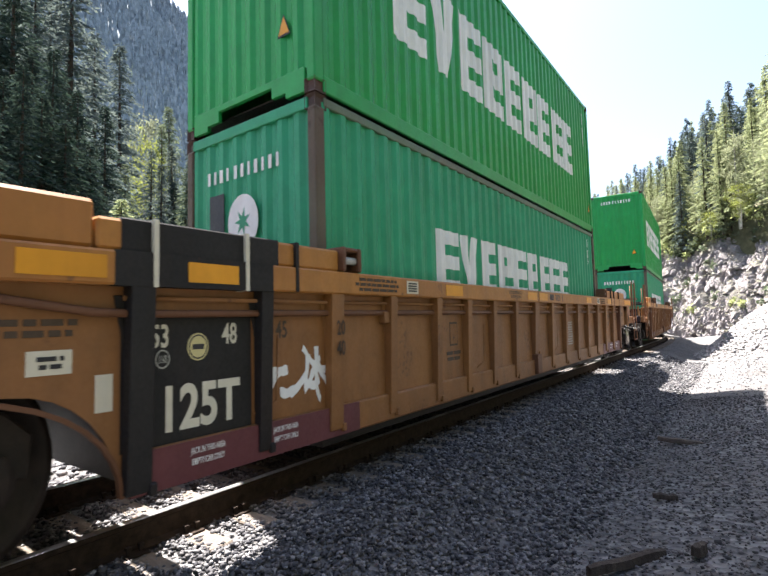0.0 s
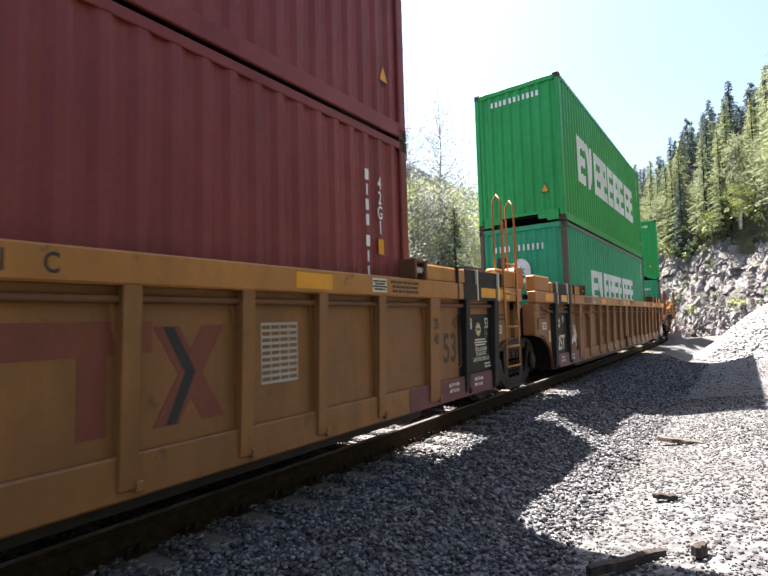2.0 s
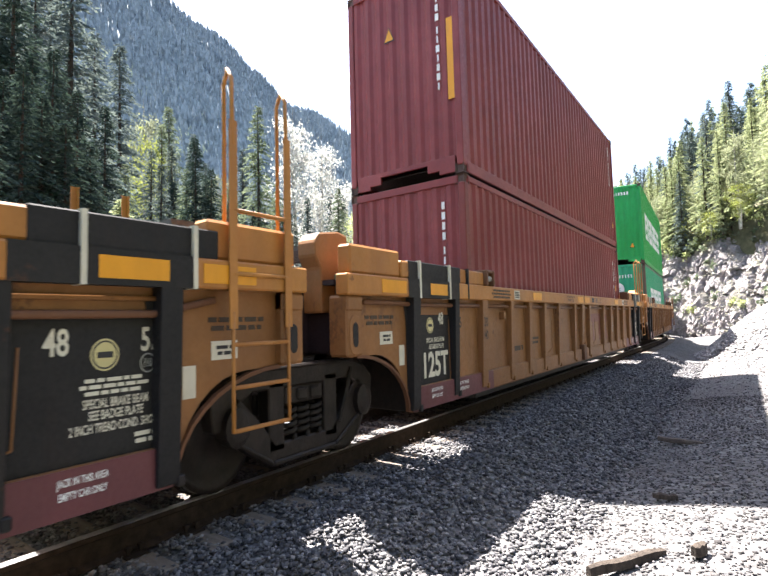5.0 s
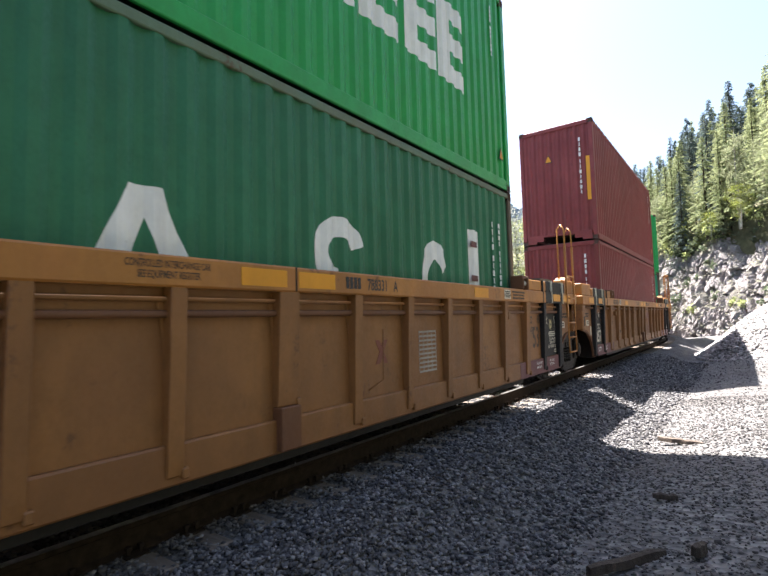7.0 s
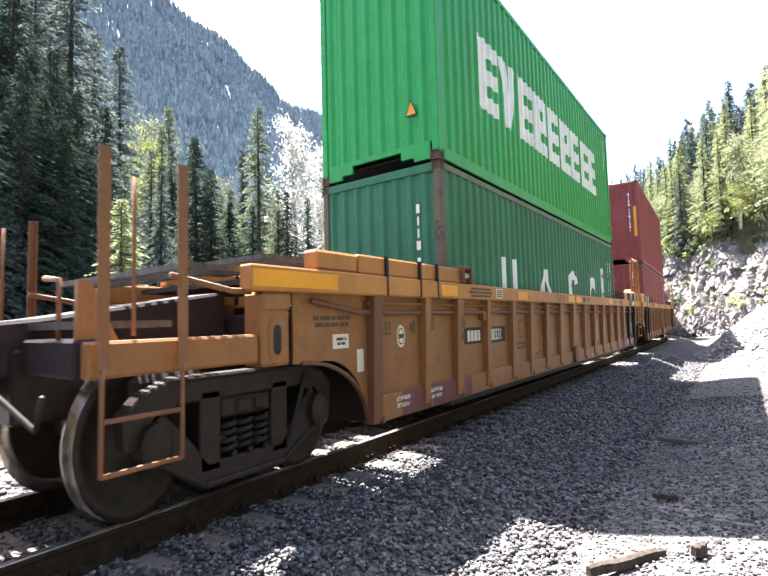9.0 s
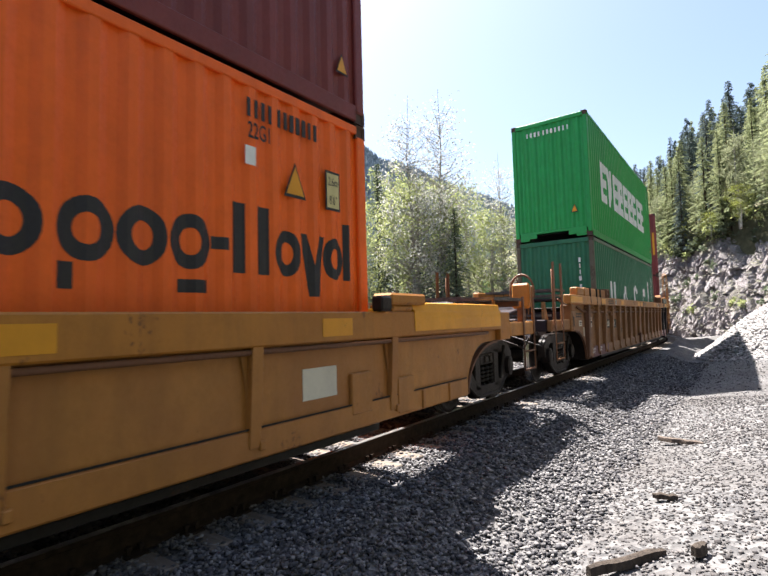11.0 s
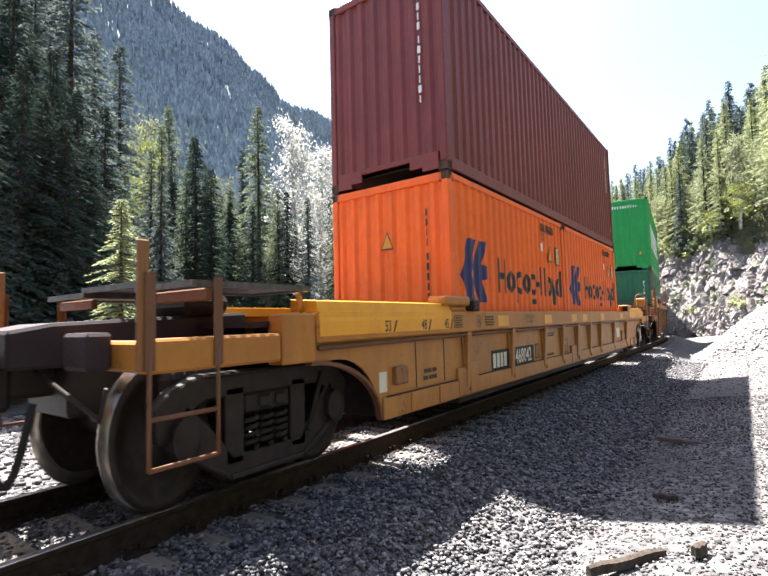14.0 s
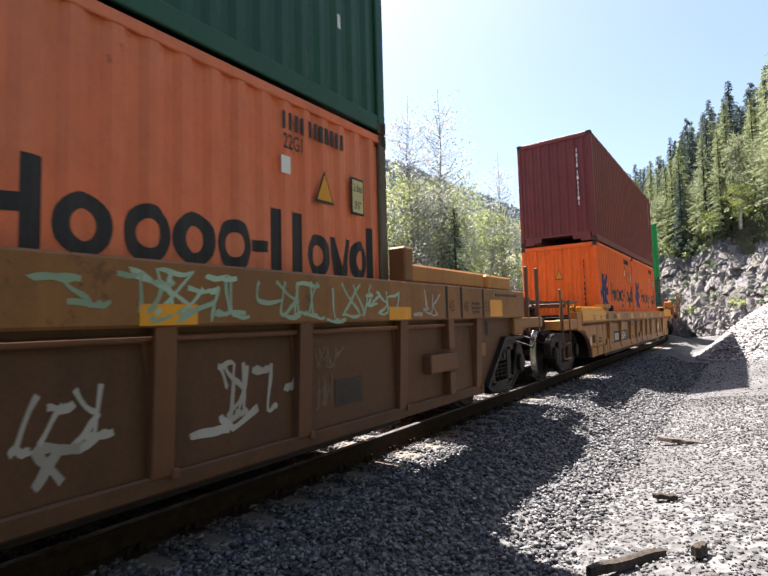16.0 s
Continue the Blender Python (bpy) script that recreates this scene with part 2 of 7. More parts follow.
def slope_material(name, a, b2, scale):
    return rough_stuff(name, [(0.3, a), (0.7, b2)], scale, 0.95, 0.1)


GROUND = ground_material()
ROCK = rock_material()
FOREST_FLOOR = slope_material("forest floor", (0.04, 0.042, 0.022), (0.13, 0.12, 0.07), 1.5)
# cover of the unseen sky-blocking slope, dark so it returns little light
BLOCKER_DARK = slope_material("dark sky blocker", (0.012, 0.016, 0.008), (0.05, 0.05, 0.025), 1.5)
# the slope's pale blue holds painted haze, like the woods on it
HAZED_SLOPE = slope_material("far slope, haze in the colour", (0.095, 0.125, 0.15), (0.15, 0.185, 0.21), 0.03)


# ---- mesh helpers ----
def box(bm, x0, x1, y0, y1, z0, z1):
    v = [bm.verts.new((x, y, z)) for x in sorted((x0, x1)) for y in sorted((y0, y1)) for z in sorted((z0, z1))]
    for f in ((0, 1, 3, 2), (4, 6, 7, 5), (0, 4, 5, 1), (2, 3, 7, 6), (0, 2, 6, 4), (1, 5, 7, 3)):
        bm.faces.new([v[i] for i in f])


def prism(bm, poly, x0, x1):
    """A (y, z) outline drawn out along x."""
    a = [bm.verts.new((x0, y, z)) for y, z in poly]
    b = [bm.verts.new((x1, y, z)) for y, z in poly]
    n = len(poly)
    bm.faces.new(a), bm.faces.new(b[::-1])
    for i in range(n):
        bm.faces.new((a[i], b[i], b[(i + 1) % n], a[(i + 1) % n]))


def plate(bm, poly, y0, y1):
    """An (x, z) outline drawn out along y."""
    a = [bm.verts.new((x, y0, z)) for x, z in poly]
    b = [bm.verts.new((x, y1, z)) for x, z in poly]
    n = len(poly)
    bm.faces.new(a), bm.faces.new(b[::-1])
    for i in range(n):
        bm.faces.new((a[i], b[i], b[(i + 1) % n], a[(i + 1) % n]))


def tube(bm, pts, r, n=8, r1=None):
    """A pipe along a line of points, tapering from r to r1."""
    pts = [Vector(p) for p in pts]
    r1 = r if r1 is None else r1
    rings = []
    for i, p in enumerate(pts):
        d = (pts[min(i + 1, len(pts) - 1)] - pts[max(i - 1, 0)]).normalized()
        u = d.orthogonal().normalized() if i == 0 else (u - d * u.dot(d)).normalized()
        w = d.cross(u)
        k = r + (r1 - r) * i / max(1, len(pts) - 1)
        rings.append([bm.verts.new(p + (u * math.cos(a) + w * math.sin(a)) * k) for a in [2 * math.pi * j / n for j in range(n)]])
    for a, b in zip(rings, rings[1:]):
        for j in range(n):
            bm.faces.new((a[j], a[(j + 1) % n], b[(j + 1) % n], b[j]))
    bm.faces.new(rings[0][::-1]), bm.faces.new(rings[-1])


def lathe_x(bm, profile, n=28, cy=0.0, cz=0.0):
    """A closed profile of (x, radius) turned about an axis along x."""
    rings = [[bm.verts.new((x, cy + r * math.cos(2 * math.pi * j / n), cz + r * math.sin(2 * math.pi * j / n))) for j in range(n)] for x, r in profile]
    for a, b in zip(rings, rings[1:]):
        for j in range(n):
            bm.faces.new((a[j], b[j], b[(j + 1) % n], a[(j + 1) % n]))
    bm.faces.new(rings[0]), bm.faces.new(rings[-1][::-1])


def part(name, bm, material, parent, label="", bevel=0.0, smooth=False):
    """One mesh object under a thing or a part."""
    bmesh.ops.recalc_face_normals(bm, faces=bm.faces)
    me = bpy.data.meshes.new(name)
    bm.to_mesh(me)
    bm.free()
    me.materials.append(material)
    if smooth:
        for p in me.polygons:
            p.use_smooth = True
    ob = new(name, me)
    ob.parent = parent
    if bevel:
        mod = ob.modifiers.new("edge", "BEVEL")
        mod.width, mod.segments, mod.limit_method = bevel, 1, "ANGLE"
    return tagged(ob, label)


def boxes(name, dims, material, parent, label="", bevel=0.008):
    bm = bmesh.new()
    for d in dims:
        box(bm, *d)
    return part(name, bm, material, parent, label, bevel)


def mesh_of(name, verts, faces, material, smooth=False):
    me = bpy.data.meshes.new(name)
    me.from_pydata(verts, [], faces)
    me.materials.append(material)
    if smooth:
        me.polygons.foreach_set("use_smooth", [True] * len(me.polygons))
    return me


def thing(name, label, category, group="", m=None, stretch=True):
    """The empty at the base of a thing; its heights are stretched like all others."""
    ob = new(name)
    ob.empty_display_size = 0.3
    if m is not None:
        ob.matrix_basis = m
    if stretch:
        ob.scale = (1, 1, V)
    return tagged(ob, label, category, group)


LETTERS = {}


def lettering(text, size, material, heavy=0.0):
    """A thin flat mesh of the words, once for each text."""
    key = (text, size, material.name, heavy)
    if key not in LETTERS:
        cu = bpy.data.curves.new("words", "FONT")
        cu.body, cu.size, cu.align_x, cu.extrude, cu.offset, cu.resolution_u = text, size, "CENTER", 0.0, heavy * size, 4
        ob = new("words", cu)
        me = bpy.data.meshes.new_from_object(ob.evaluated_get(bpy.context.evaluated_depsgraph_get()))
        bpy.data.objects.remove(ob)
        me.materials.clear()
        me.materials.append(material)
        LETTERS[key] = me
    return LETTERS[key]


SIDE = Matrix(((0, 0, 1, 0), (1, 0, 0, 0), (0, 1, 0, 0), (0, 0, 0, 1)))


def words(text, size, material, parent, x, y, z, turn=SIDE, wide=1.0, name="marking", heavy=0.0):
    ob = new(name, lettering(text, size, material, heavy))
    ob.parent = parent
    ob.matrix_basis = Matrix.Translation((x, y, z)) @ turn @ Matrix.Diagonal((wide, 1, 1, 1))
    return ob


def bars(parent, material, x, y, z, wide, high, rows, turn="side", name="marking", seed=1, upright=False):
    """Small print as rows of bars, centred at the place given."""
    rnd = random.Random(seed)
    bm = bmesh.new()
    for i in range(rows):
        pitch = high / rows
        zc = z + high / 2 - pitch * (i + 0.5)
        w, k = wide * rnd.uniform(0.7, 1.0), -0.5
        c = -w / 2
        while c < w / 2 - 0.01:
            k = min(rnd.uniform(1.2, 3.5) * pitch, w / 2 - c)
            if turn == "side":
                box(bm, x - 0.004, x + 0.003, y + c, y + c + k, zc - pitch * 0.3, zc + pitch * 0.3)
            else:
                box(bm, x + c, x + c + k, y - 0.003, y + 0.004, zc - pitch * 0.3, zc + pitch * 0.3)
            c += k + pitch * 0.5
    return tagged(part(name, bm, material, parent), kind="stuff")


# ---- the track's line: straight past the camera, then easing into a left bend ----
OFFSET, BEND_FROM, BEND_RATE, BEND_MAX = 4.824, 28.48, 0.00221, 0.02
STEP = 0.25
LINE = {}


def bend(s):
    w = max(s - BEND_FROM, 0.0)
    ease = BEND_MAX / BEND_RATE
    return 0.5 * BEND_RATE * w * w if w < ease else 0.5 * BEND_RATE * ease * ease + BEND_MAX * (w - ease)


def lay_line():
    x, y = -OFFSET, 0.0
    LINE[0] = (x, y)
    for i in range(700):
        a = bend((i + 0.5) * STEP)
        x, y = x - math.sin(a) * STEP, y + math.cos(a) * STEP
        LINE[i + 1] = (x, y)


lay_line()


def on_line(s):
    if s <= 0:
        return Vector((-OFFSET, s, 0))
    i = int(s / STEP)
    (xa, ya), (xb, yb) = LINE[i], LINE[i + 1]
    f = s / STEP - i
    return Vector((xa + (xb - xa) * f, ya + (yb - ya) * f, 0))


def beside(s, lateral):
    """A point to the right of the track's centre line at s."""
    a = bend(s)
    return on_line(s) + Vector((math.cos(a), math.sin(a), 0)) * lateral


def run(t):
    """How far the train has gone at t seconds."""
    return 4.6296 * t + 0.00009 * t * t + 0.00027 * t ** 3


# ---- ground, rock and hills ----
SAMPLES = np.array([[*on_line(s)[:2], s] for s in np.arange(-60, 140, 0.5)])


def lateral(x, y):
    """How far a place lies to the right of the track's centre line, and where along it."""
    d = (SAMPLES[:, 0] - x) ** 2 + (SAMPLES[:, 1] - y) ** 2
    i = int(np.argmin(d))
    s = SAMPLES[i, 2]
    a = bend(s)
    return (x - SAMPLES[i, 0]) * math.cos(a) + (y - SAMPLES[i, 1]) * math.sin(a), s


def smooth(a, b, v):
    k = min(1.0, max(0.0, (v - a) / (b - a)))
    return k * k * (3 - 2 * k)


PILE = (3.2, 29.0, 5.2, 3.7)


def ground_z(x, y):
    l, s = lateral(x, y)
    z = -0.27
    z -= 0.34 * smooth(1.75, 2.95, l) - 0.3 * smooth(3.0, 5.2, l)
    z -= 1.3 * smooth(2.4, 5.5, -l)
    z += 0.05 * noise.noise(Vector((x * 0.6, y * 0.6, 0))) * smooth(1.6, 2.6, abs(l))
    d = math.hypot(x - PILE[0], (y - PILE[1]) * 0.8)
    z += max(0.0, PILE[3] * (1 - d / PILE[2])) * (1 + 0.08 * noise.noise(Vector((x, y, 3))))
    return z


def ground_sheet():
    """One sheet: fine near the track, coarser out to the horizon."""
    def ticks(fine0, fine1, step, far):
        out = list(np.arange(fine0, fine1, step))
        k, d = fine1, step
        while k < far:
            out.append(k)
            d *= 1.35
            k += d
        k, d = fine0 - step, step
        low = []
        while k > -far:
            low.append(k)
            d *= 1.35
            k -= d
        return low[::-1] + out
    xs, ys = ticks(-9, 4, 0.3, 3000), ticks(-3, 48, 0.5, 3000)
    verts = [(x, y, ground_z(x, y)) for y in ys for x in xs]
    n = len(xs)
    faces = [(j * n + i, j * n + i + 1, (j + 1) * n + i + 1, (j + 1) * n + i) for j in range(len(ys) - 1) for i in range(n - 1)]
    tagged(new("ground", mesh_of("ground", verts, faces, GROUND, True)), "grey gravel ground beside the track", "ground", kind="structure")


ground_sheet()

WALL_A, WALL_B = Vector((-40.0, 78.0, 0)), Vector((22.0, 30.0, 0))
WALL_DIR = (WALL_B - WALL_A).normalized()
WALL_OUT = Vector((-WALL_DIR.y, WALL_DIR.x, 0))
if WALL_OUT.y > 0:
    WALL_OUT = -WALL_OUT


def wall_top(u):
    return 7.2 + 1.6 * noise.noise(Vector((u * 0.09, 2.0, 0))) + 0.9 * noise.noise(Vector((u * 0.35, 7.0, 0)))


def hill_z(x, y):
    p = Vector((x, y, 0)) - WALL_A
    u, back = p.dot(WALL_DIR), -p.dot(WALL_OUT)
    z = wall_top(u) - 0.5 + 0.36 * back + 0.5 * max(0.0, u - 42) * min(1.0, max(back, 0) / 14)
    return z + 1.2 * noise.noise(Vector((x * 0.07, y * 0.07, 5)))


def facets(a, b, size, seed, tilt):
    """Broken stone in cells: each cell its own plane; returns its depth and the nearness of a crack."""
    dist, pts = noise.voronoi(Vector((a / size, b / size, seed)))
    c = pts[0]
    r = [noise.cell(Vector((c.x * 37.1 + k * 9.7, c.y * 53.3, c.z * 41.9 + k))) for k in range(3)]
    return r[0] + tilt * ((a / size - c.x) * r[1] + (b / size - c.y) * r[2]), dist[1] - dist[0]


def face_at(u, z, top):
    """How far the rock stands out at a place along the cut and a height."""
    a, b = u + 0.2 * z + 0.4 * noise.noise(Vector((u, z, 3))), 0.45 * z - 0.12 * u + 0.3 * noise.noise(Vector((u, z, 6)))
    out = 1.0 * noise.noise(Vector((u * 0.13, z * 0.2, 9))) + 0.35 * noise.noise(Vector((a * 0.5, b * 0.5, 0)))
    d, e = facets(a, b, 1.7, 1.3, 1.3)
    out += 0.34 * d - 0.2 * max(0.0, 1 - e / 0.06)
    d, e = facets(a, b, 0.62, 5.7, 1.3)
    out += 0.15 * d - 0.1 * max(0.0, 1 - e / 0.1)
    d, e = facets(a, b, 0.3, 8.1, 1.0)
    out += 0.07 * d - 0.07 * max(0.0, 1 - e / 0.2) + 0.1 * noise.noise(Vector((u * 3, z * 2.2, 1)))
    v = (z + 0.9) / (top + 0.9)
    return out - 3.4 * v ** 1.2 + 1.2


def rock_face():
    """The blasted rock cut: ledges and cracks in depth, leaning back."""
    verts, faces = [], []
    n_u, n_v = 800, 100
    length = (WALL_B - WALL_A).length
    for i in range(n_u + 1):
        u = 12 + (length - 12) * i / n_u
        top = wall_top(u)
        for j in range(n_v + 1):
            z = -0.9 + (top + 0.9) * j / n_v
            p = WALL_A + WALL_DIR * u + WALL_OUT * face_at(u, z, top)
            verts.append((p.x, p.y, z))
    for i in range(n_u):
        for j in range(n_v):
            a = i * (n_v + 1) + j
            faces.append((a, a + n_v + 1, a + n_v + 2, a + 1))
    tagged(new("rock_face", mesh_of("rock_face", verts, faces, ROCK)), "pale grey and rust stained blasted rock cut", "rock face", kind="structure")


rock_face()


def hillside():
    verts, faces = [], []
    n_u, n_b = 90, 60
    length = (WALL_B - WALL_A).length
    for i in range(n_u + 1):
        u = -60 + (length + 140) * i / n_u
        for j in range(n_b + 1):
            back = 2.3 + 150 * (j / n_b) ** 1.6
            p = WALL_A + WALL_DIR * u - WALL_OUT * back
            verts.append((p.x, p.y, hill_z(p.x, p.y) - (4.0 if j == 0 else 0.0)))
    for i in range(n_u):
        for j in range(n_b):
            a = i * (n_b + 1) + j
            faces.append((a, a + n_b + 1, a + n_b + 2, a + 1))
    tagged(new("hillside", mesh_of("hillside", verts, faces, FOREST_FLOOR, True)), "brown green wooded hillside above the rock", "hillside", kind="structure")


hillside()


def bank():
    """An unseen slope added behind and beside the camera to block sky light."""
    verts, faces = [], []
    ys, ks = np.linspace(-160, 34, 60), np.linspace(0, 1, 16)
    for y in ys:
        for k in ks:
            foot = 1.4 + 2.8 * smooth(4, 14, y) + 0.12 * max(0.0, y - 14)
            # taller at the back, to dim the nearest part of the train
            tall = 24 - 20 * smooth(-2, 16, y)
            verts.append((foot + 30 * k, y, -0.6 + tall * k ** 0.9 + 1.5 * k * noise.noise(Vector((k * 9, y * 0.2, 0)))))
    n = len(ks)
    for i in range(len(ys) - 1):
        for j in range(n - 1):
            a = i * n + j
            faces.append((a, a + n, a + n + 1, a + 1))
    tagged(new("bank", mesh_of("bank", verts, faces, BLOCKER_DARK, True)), "unseen dark slope added to block sky light", "hillside", kind="structure")


bank()


def ridge(az):
    """Height of the far ridge at 700 m by its bearing left of the track, in degrees."""
    marks = ((-40, 260), (0, 120), (14, 118), (21, 150), (28, 190), (36, 240), (47, 315), (58, 425), (75, 600), (110, 700), (150, 600))
    for (a, h), (b, k) in zip(marks, marks[1:]):
        if az <= b:
            return h + (k - h) * (az - a) / (b - a)
    return marks[-1][1]


def mountain_z(az, r):
    v = min(1.0, max(0.0, (r - 130) / 570))
    z = -3 + ridge(az) * v ** 1.25
    p = Vector((math.sin(radians(az)) * r, math.cos(radians(az)) * r, 0)) * 0.01
    return z + v * (22 * noise.noise(p) + 9 * noise.noise(p * 3.1))


def polar(az, r):
    return -math.sin(radians(az)) * r, math.cos(radians(az)) * r


def mountain():
    verts, faces = [], []
    azs, rs = np.linspace(-35, 140, 141), np.linspace(110, 720, 50)
    for az in azs:
        for r in rs:
            verts.append((*polar(az, r), mountain_z(az, r)))
    n = len(rs)
    for i in range(len(azs) - 1):
        for j in range(n - 1):
            a = i * n + j
            faces.append((a, a + 1, a + n + 1, a + n))
    tagged(new("mountain", mesh_of("mountain", verts, faces, HAZED_SLOPE, True)), "steep mountain side across the valley, blued by painted haze", "mountain", kind="structure")


mountain()


def kite_mesh(name, centers, along, across, material):
    """Many small kite-shaped leaves in one mesh."""
    n = len(centers)
    v = np.stack([centers - along * 0.5, centers + across * 0.5 + along * 0.05, centers + along * 0.55, centers - across * 0.5 + along * 0.05], 1).reshape(-1, 3)
    me = bpy.data.meshes.new(name)
    me.vertices.add(4 * n)
    me.vertices.foreach_set("co", v.reshape(-1))
    me.loops.add(4 * n)
    me.loops.foreach_set("vertex_index", np.arange(4 * n, dtype=np.int32))
    me.polygons.add(n)
    me.polygons.foreach_set("loop_start", np.arange(0, 4 * n, 4, dtype=np.int32))
    me.polygons.foreach_set("loop_total", np.full(n, 4, dtype=np.int32))
    me.update(calc_edges=True)
    me.materials.append(material)
    return me


def spires(name, label, count, place, size, slim, material, seed):
    """Woods too far off to tell tree from tree: many small uneven spires in one mesh."""
    rnd = random.Random(seed)
    verts, faces = [], []
    for _ in range(count):
        az, r = place(rnd)
        x, y = polar(az, r)
        z = mountain_z(az, r)
        h = rnd.uniform(*size)
        w = h * rnd.uniform(*slim)
        n, turn = len(verts), rnd.uniform(0, 6)
        for level, k in ((0.0, 1.0), (0.42, 0.75), (0.4, 0.95), (0.7, 0.35), (0.68, 0.55)):
            verts += [(x + w * k * math.cos(turn + 2.09 * i) * rnd.uniform(0.6, 1.2), y + w * k * math.sin(turn + 2.09 * i) * rnd.uniform(0.6, 1.2), z + h * level - 0.5) for i in range(3)]
        verts.append((x, y, z + h))
        for i in range(3):
            j = (i + 1) % 3
            faces += [(n + i, n + j, n + 3 + j, n + 3 + i), (n + 6 + i, n + 6 + j, n + 9 + j, n + 9 + i), (n + 12 + i, n + 12 + j, n + 15)]
    tagged(new(name, mesh_of(name, verts, faces, material)), label, "woods", kind="stuff")


def slope_place(rnd):
    return rnd.uniform(12, 82), 140 + 580 * rnd.random() ** 0.7


def glade_place(rnd):
    """Broadleaf trees: loose over the lower slope, thick along a chute of pale rock."""
    if rnd.random() < 0.45:
        k = rnd.uniform(-0.4, 1.15)
        return 68.5 - 10.8 * k + rnd.gauss(0, 0.5), 430 - 80 * k + rnd.gauss(0, 9)
    az, r = rnd.uniform(14, 80), 140 + 330 * rnd.random() ** 1.3
    return az, r


spires("far_woods", "distant conifer woods on the mountain side, paled by painted haze", 30000, slope_place, (6, 13), (0.15, 0.23), HAZED_WOOD, 5)
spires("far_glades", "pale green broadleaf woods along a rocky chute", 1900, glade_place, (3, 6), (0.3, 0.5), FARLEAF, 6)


def underwood(name, label, count, material, seed):
    """Bushes and saplings along the top of the cut and on its ledges, in clumps of leaves."""
    rng = np.random.default_rng(seed)
    rnd = random.Random(seed)
    c = []
    for _ in range(count):
        u, ledge = rnd.uniform(14, 77), rnd.random() < 0.2
        if ledge:
            top = wall_top(u)
            z = rnd.uniform(0.3, top)
            p = WALL_A + WALL_DIR * u + WALL_OUT * (face_at(u, z, top) + 0.1)
            size = rnd.uniform(0.15, 0.45)
        elif rnd.random() < 0.45:
            top = wall_top(u)
            p = WALL_A + WALL_DIR * u + WALL_OUT * (face_at(u, top, top) - rnd.uniform(-0.2, 1.5))
            z, size = top - 0.15, rnd.uniform(0.25, 0.5)
        else:
            back = 1.6 + 12 * rnd.random() ** 2.2
            p = WALL_A + WALL_DIR * u - WALL_OUT * back
            z, size = hill_z(p.x, p.y), rnd.uniform(0.2, 0.6)
        n = int(70 * size / 0.5)
        c.append(np.array((p.x, p.y, z + size * 0.7)) + rng.normal(size=(n, 3)) * size * 0.55)
    c = np.concatenate(c)
    w = rng.normal(size=c.shape)
    w /= np.linalg.norm(w, axis=1)[:, None]
    up = np.cross(w, rng.normal(size=c.shape))
    up /= np.linalg.norm(up, axis=1)[:, None]
    s = rng.uniform(0.12, 0.3, (len(c), 1))
    tagged(new(name, kite_mesh(name, c, w * s, up * s * 0.7, material)), label, "bushes", kind="stuff")


# ---- track ----
def rails():
    track = tagged(new("railway_track"), "single railway track with timber ties on ballast", "railway track", kind="structure")
    shape = [(-0.07, -0.24), (0.07, -0.24), (0.07, -0.225), (0.014, -0.2), (0.014, -0.06), (0.036, -0.045), (0.036, -0.006), (0.028, 0), (-0.028, 0), (-0.036, -0.006), (-0.036, -0.045), (-0.014, -0.06), (-0.014, -0.2), (-0.07, -0.225)]
    for side in (-1, 1):
        verts, faces = [], []
        places = list(np.arange(-45, 130, 1.0))
        for s in places:
            for a, z in shape:
                p = beside(s, side * 0.754 + a)
                verts.append((p.x, p.y, z - 0.002))
        n = len(shape)
        for i in range(len(places) - 1):
            for j in range(n):
                k = (j + 1) % n
                faces.append((i * n + j, i * n + k, (i + 1) * n + k, (i + 1) * n + j))
        me = mesh_of("rail", verts, faces, RAILRUST)
        me.materials.append(RAILTOP)
        for p in me.polygons:
            if p.center.z > -0.012:
                p.material_index = 1
        ob = new("rail", me)
        ob.parent = track
        tagged(ob, "rusty steel rail with polished top")
    rnd = random.Random(2)
    bm = bmesh.new()
    box(bm, -1.3, 1.3, -0.115, 0.115, -0.2, 0.0)
    bmesh.ops.bevel(bm, geom=bm.edges[:], offset=0.012, segments=1, affect="EDGES")
    tie = bpy.data.meshes.new("tie")
    bm.to_mesh(tie)
    bm.free()
    tie.materials.append(TIEWOOD)
    bm = bmesh.new()
    for side in (-1, 1):
        box(bm, side * 0.754 - 0.17, side * 0.754 + 0.17, -0.09, 0.09, -0.004, 0.016)
        for a in (-0.1, 0.1):
            for b in (-0.05, 0.05):
                box(bm, side * 0.754 + a - 0.012, side * 0.754 + a + 0.012, b - 0.012, b + 0.012, 0, 0.06)
                box(bm, side * 0.754 + a - 0.02, side * 0.754 + a + 0.02, b - 0.02, b + 0.02, 0.05, 0.075)
    plates = bpy.data.meshes.new("tie_plate")
    bm.to_mesh(plates)
    bm.free()
    plates.materials.append(RAILRUST)
    for i in range(170):
        s = -6 + i * 0.5
        ob = new("tie", tie)
        p = on_line(s)
        ob.parent = track
        ob.matrix_basis = Matrix.Translation((p.x, p.y, -0.238)) @ Matrix.Rotation(bend(s) + rnd.uniform(-0.015, 0.015), 4, "Z")
        pl = new("tie_plate", plates)
        pl.parent, pl.matrix_basis = ob, Matrix.Identity(4)


rails()


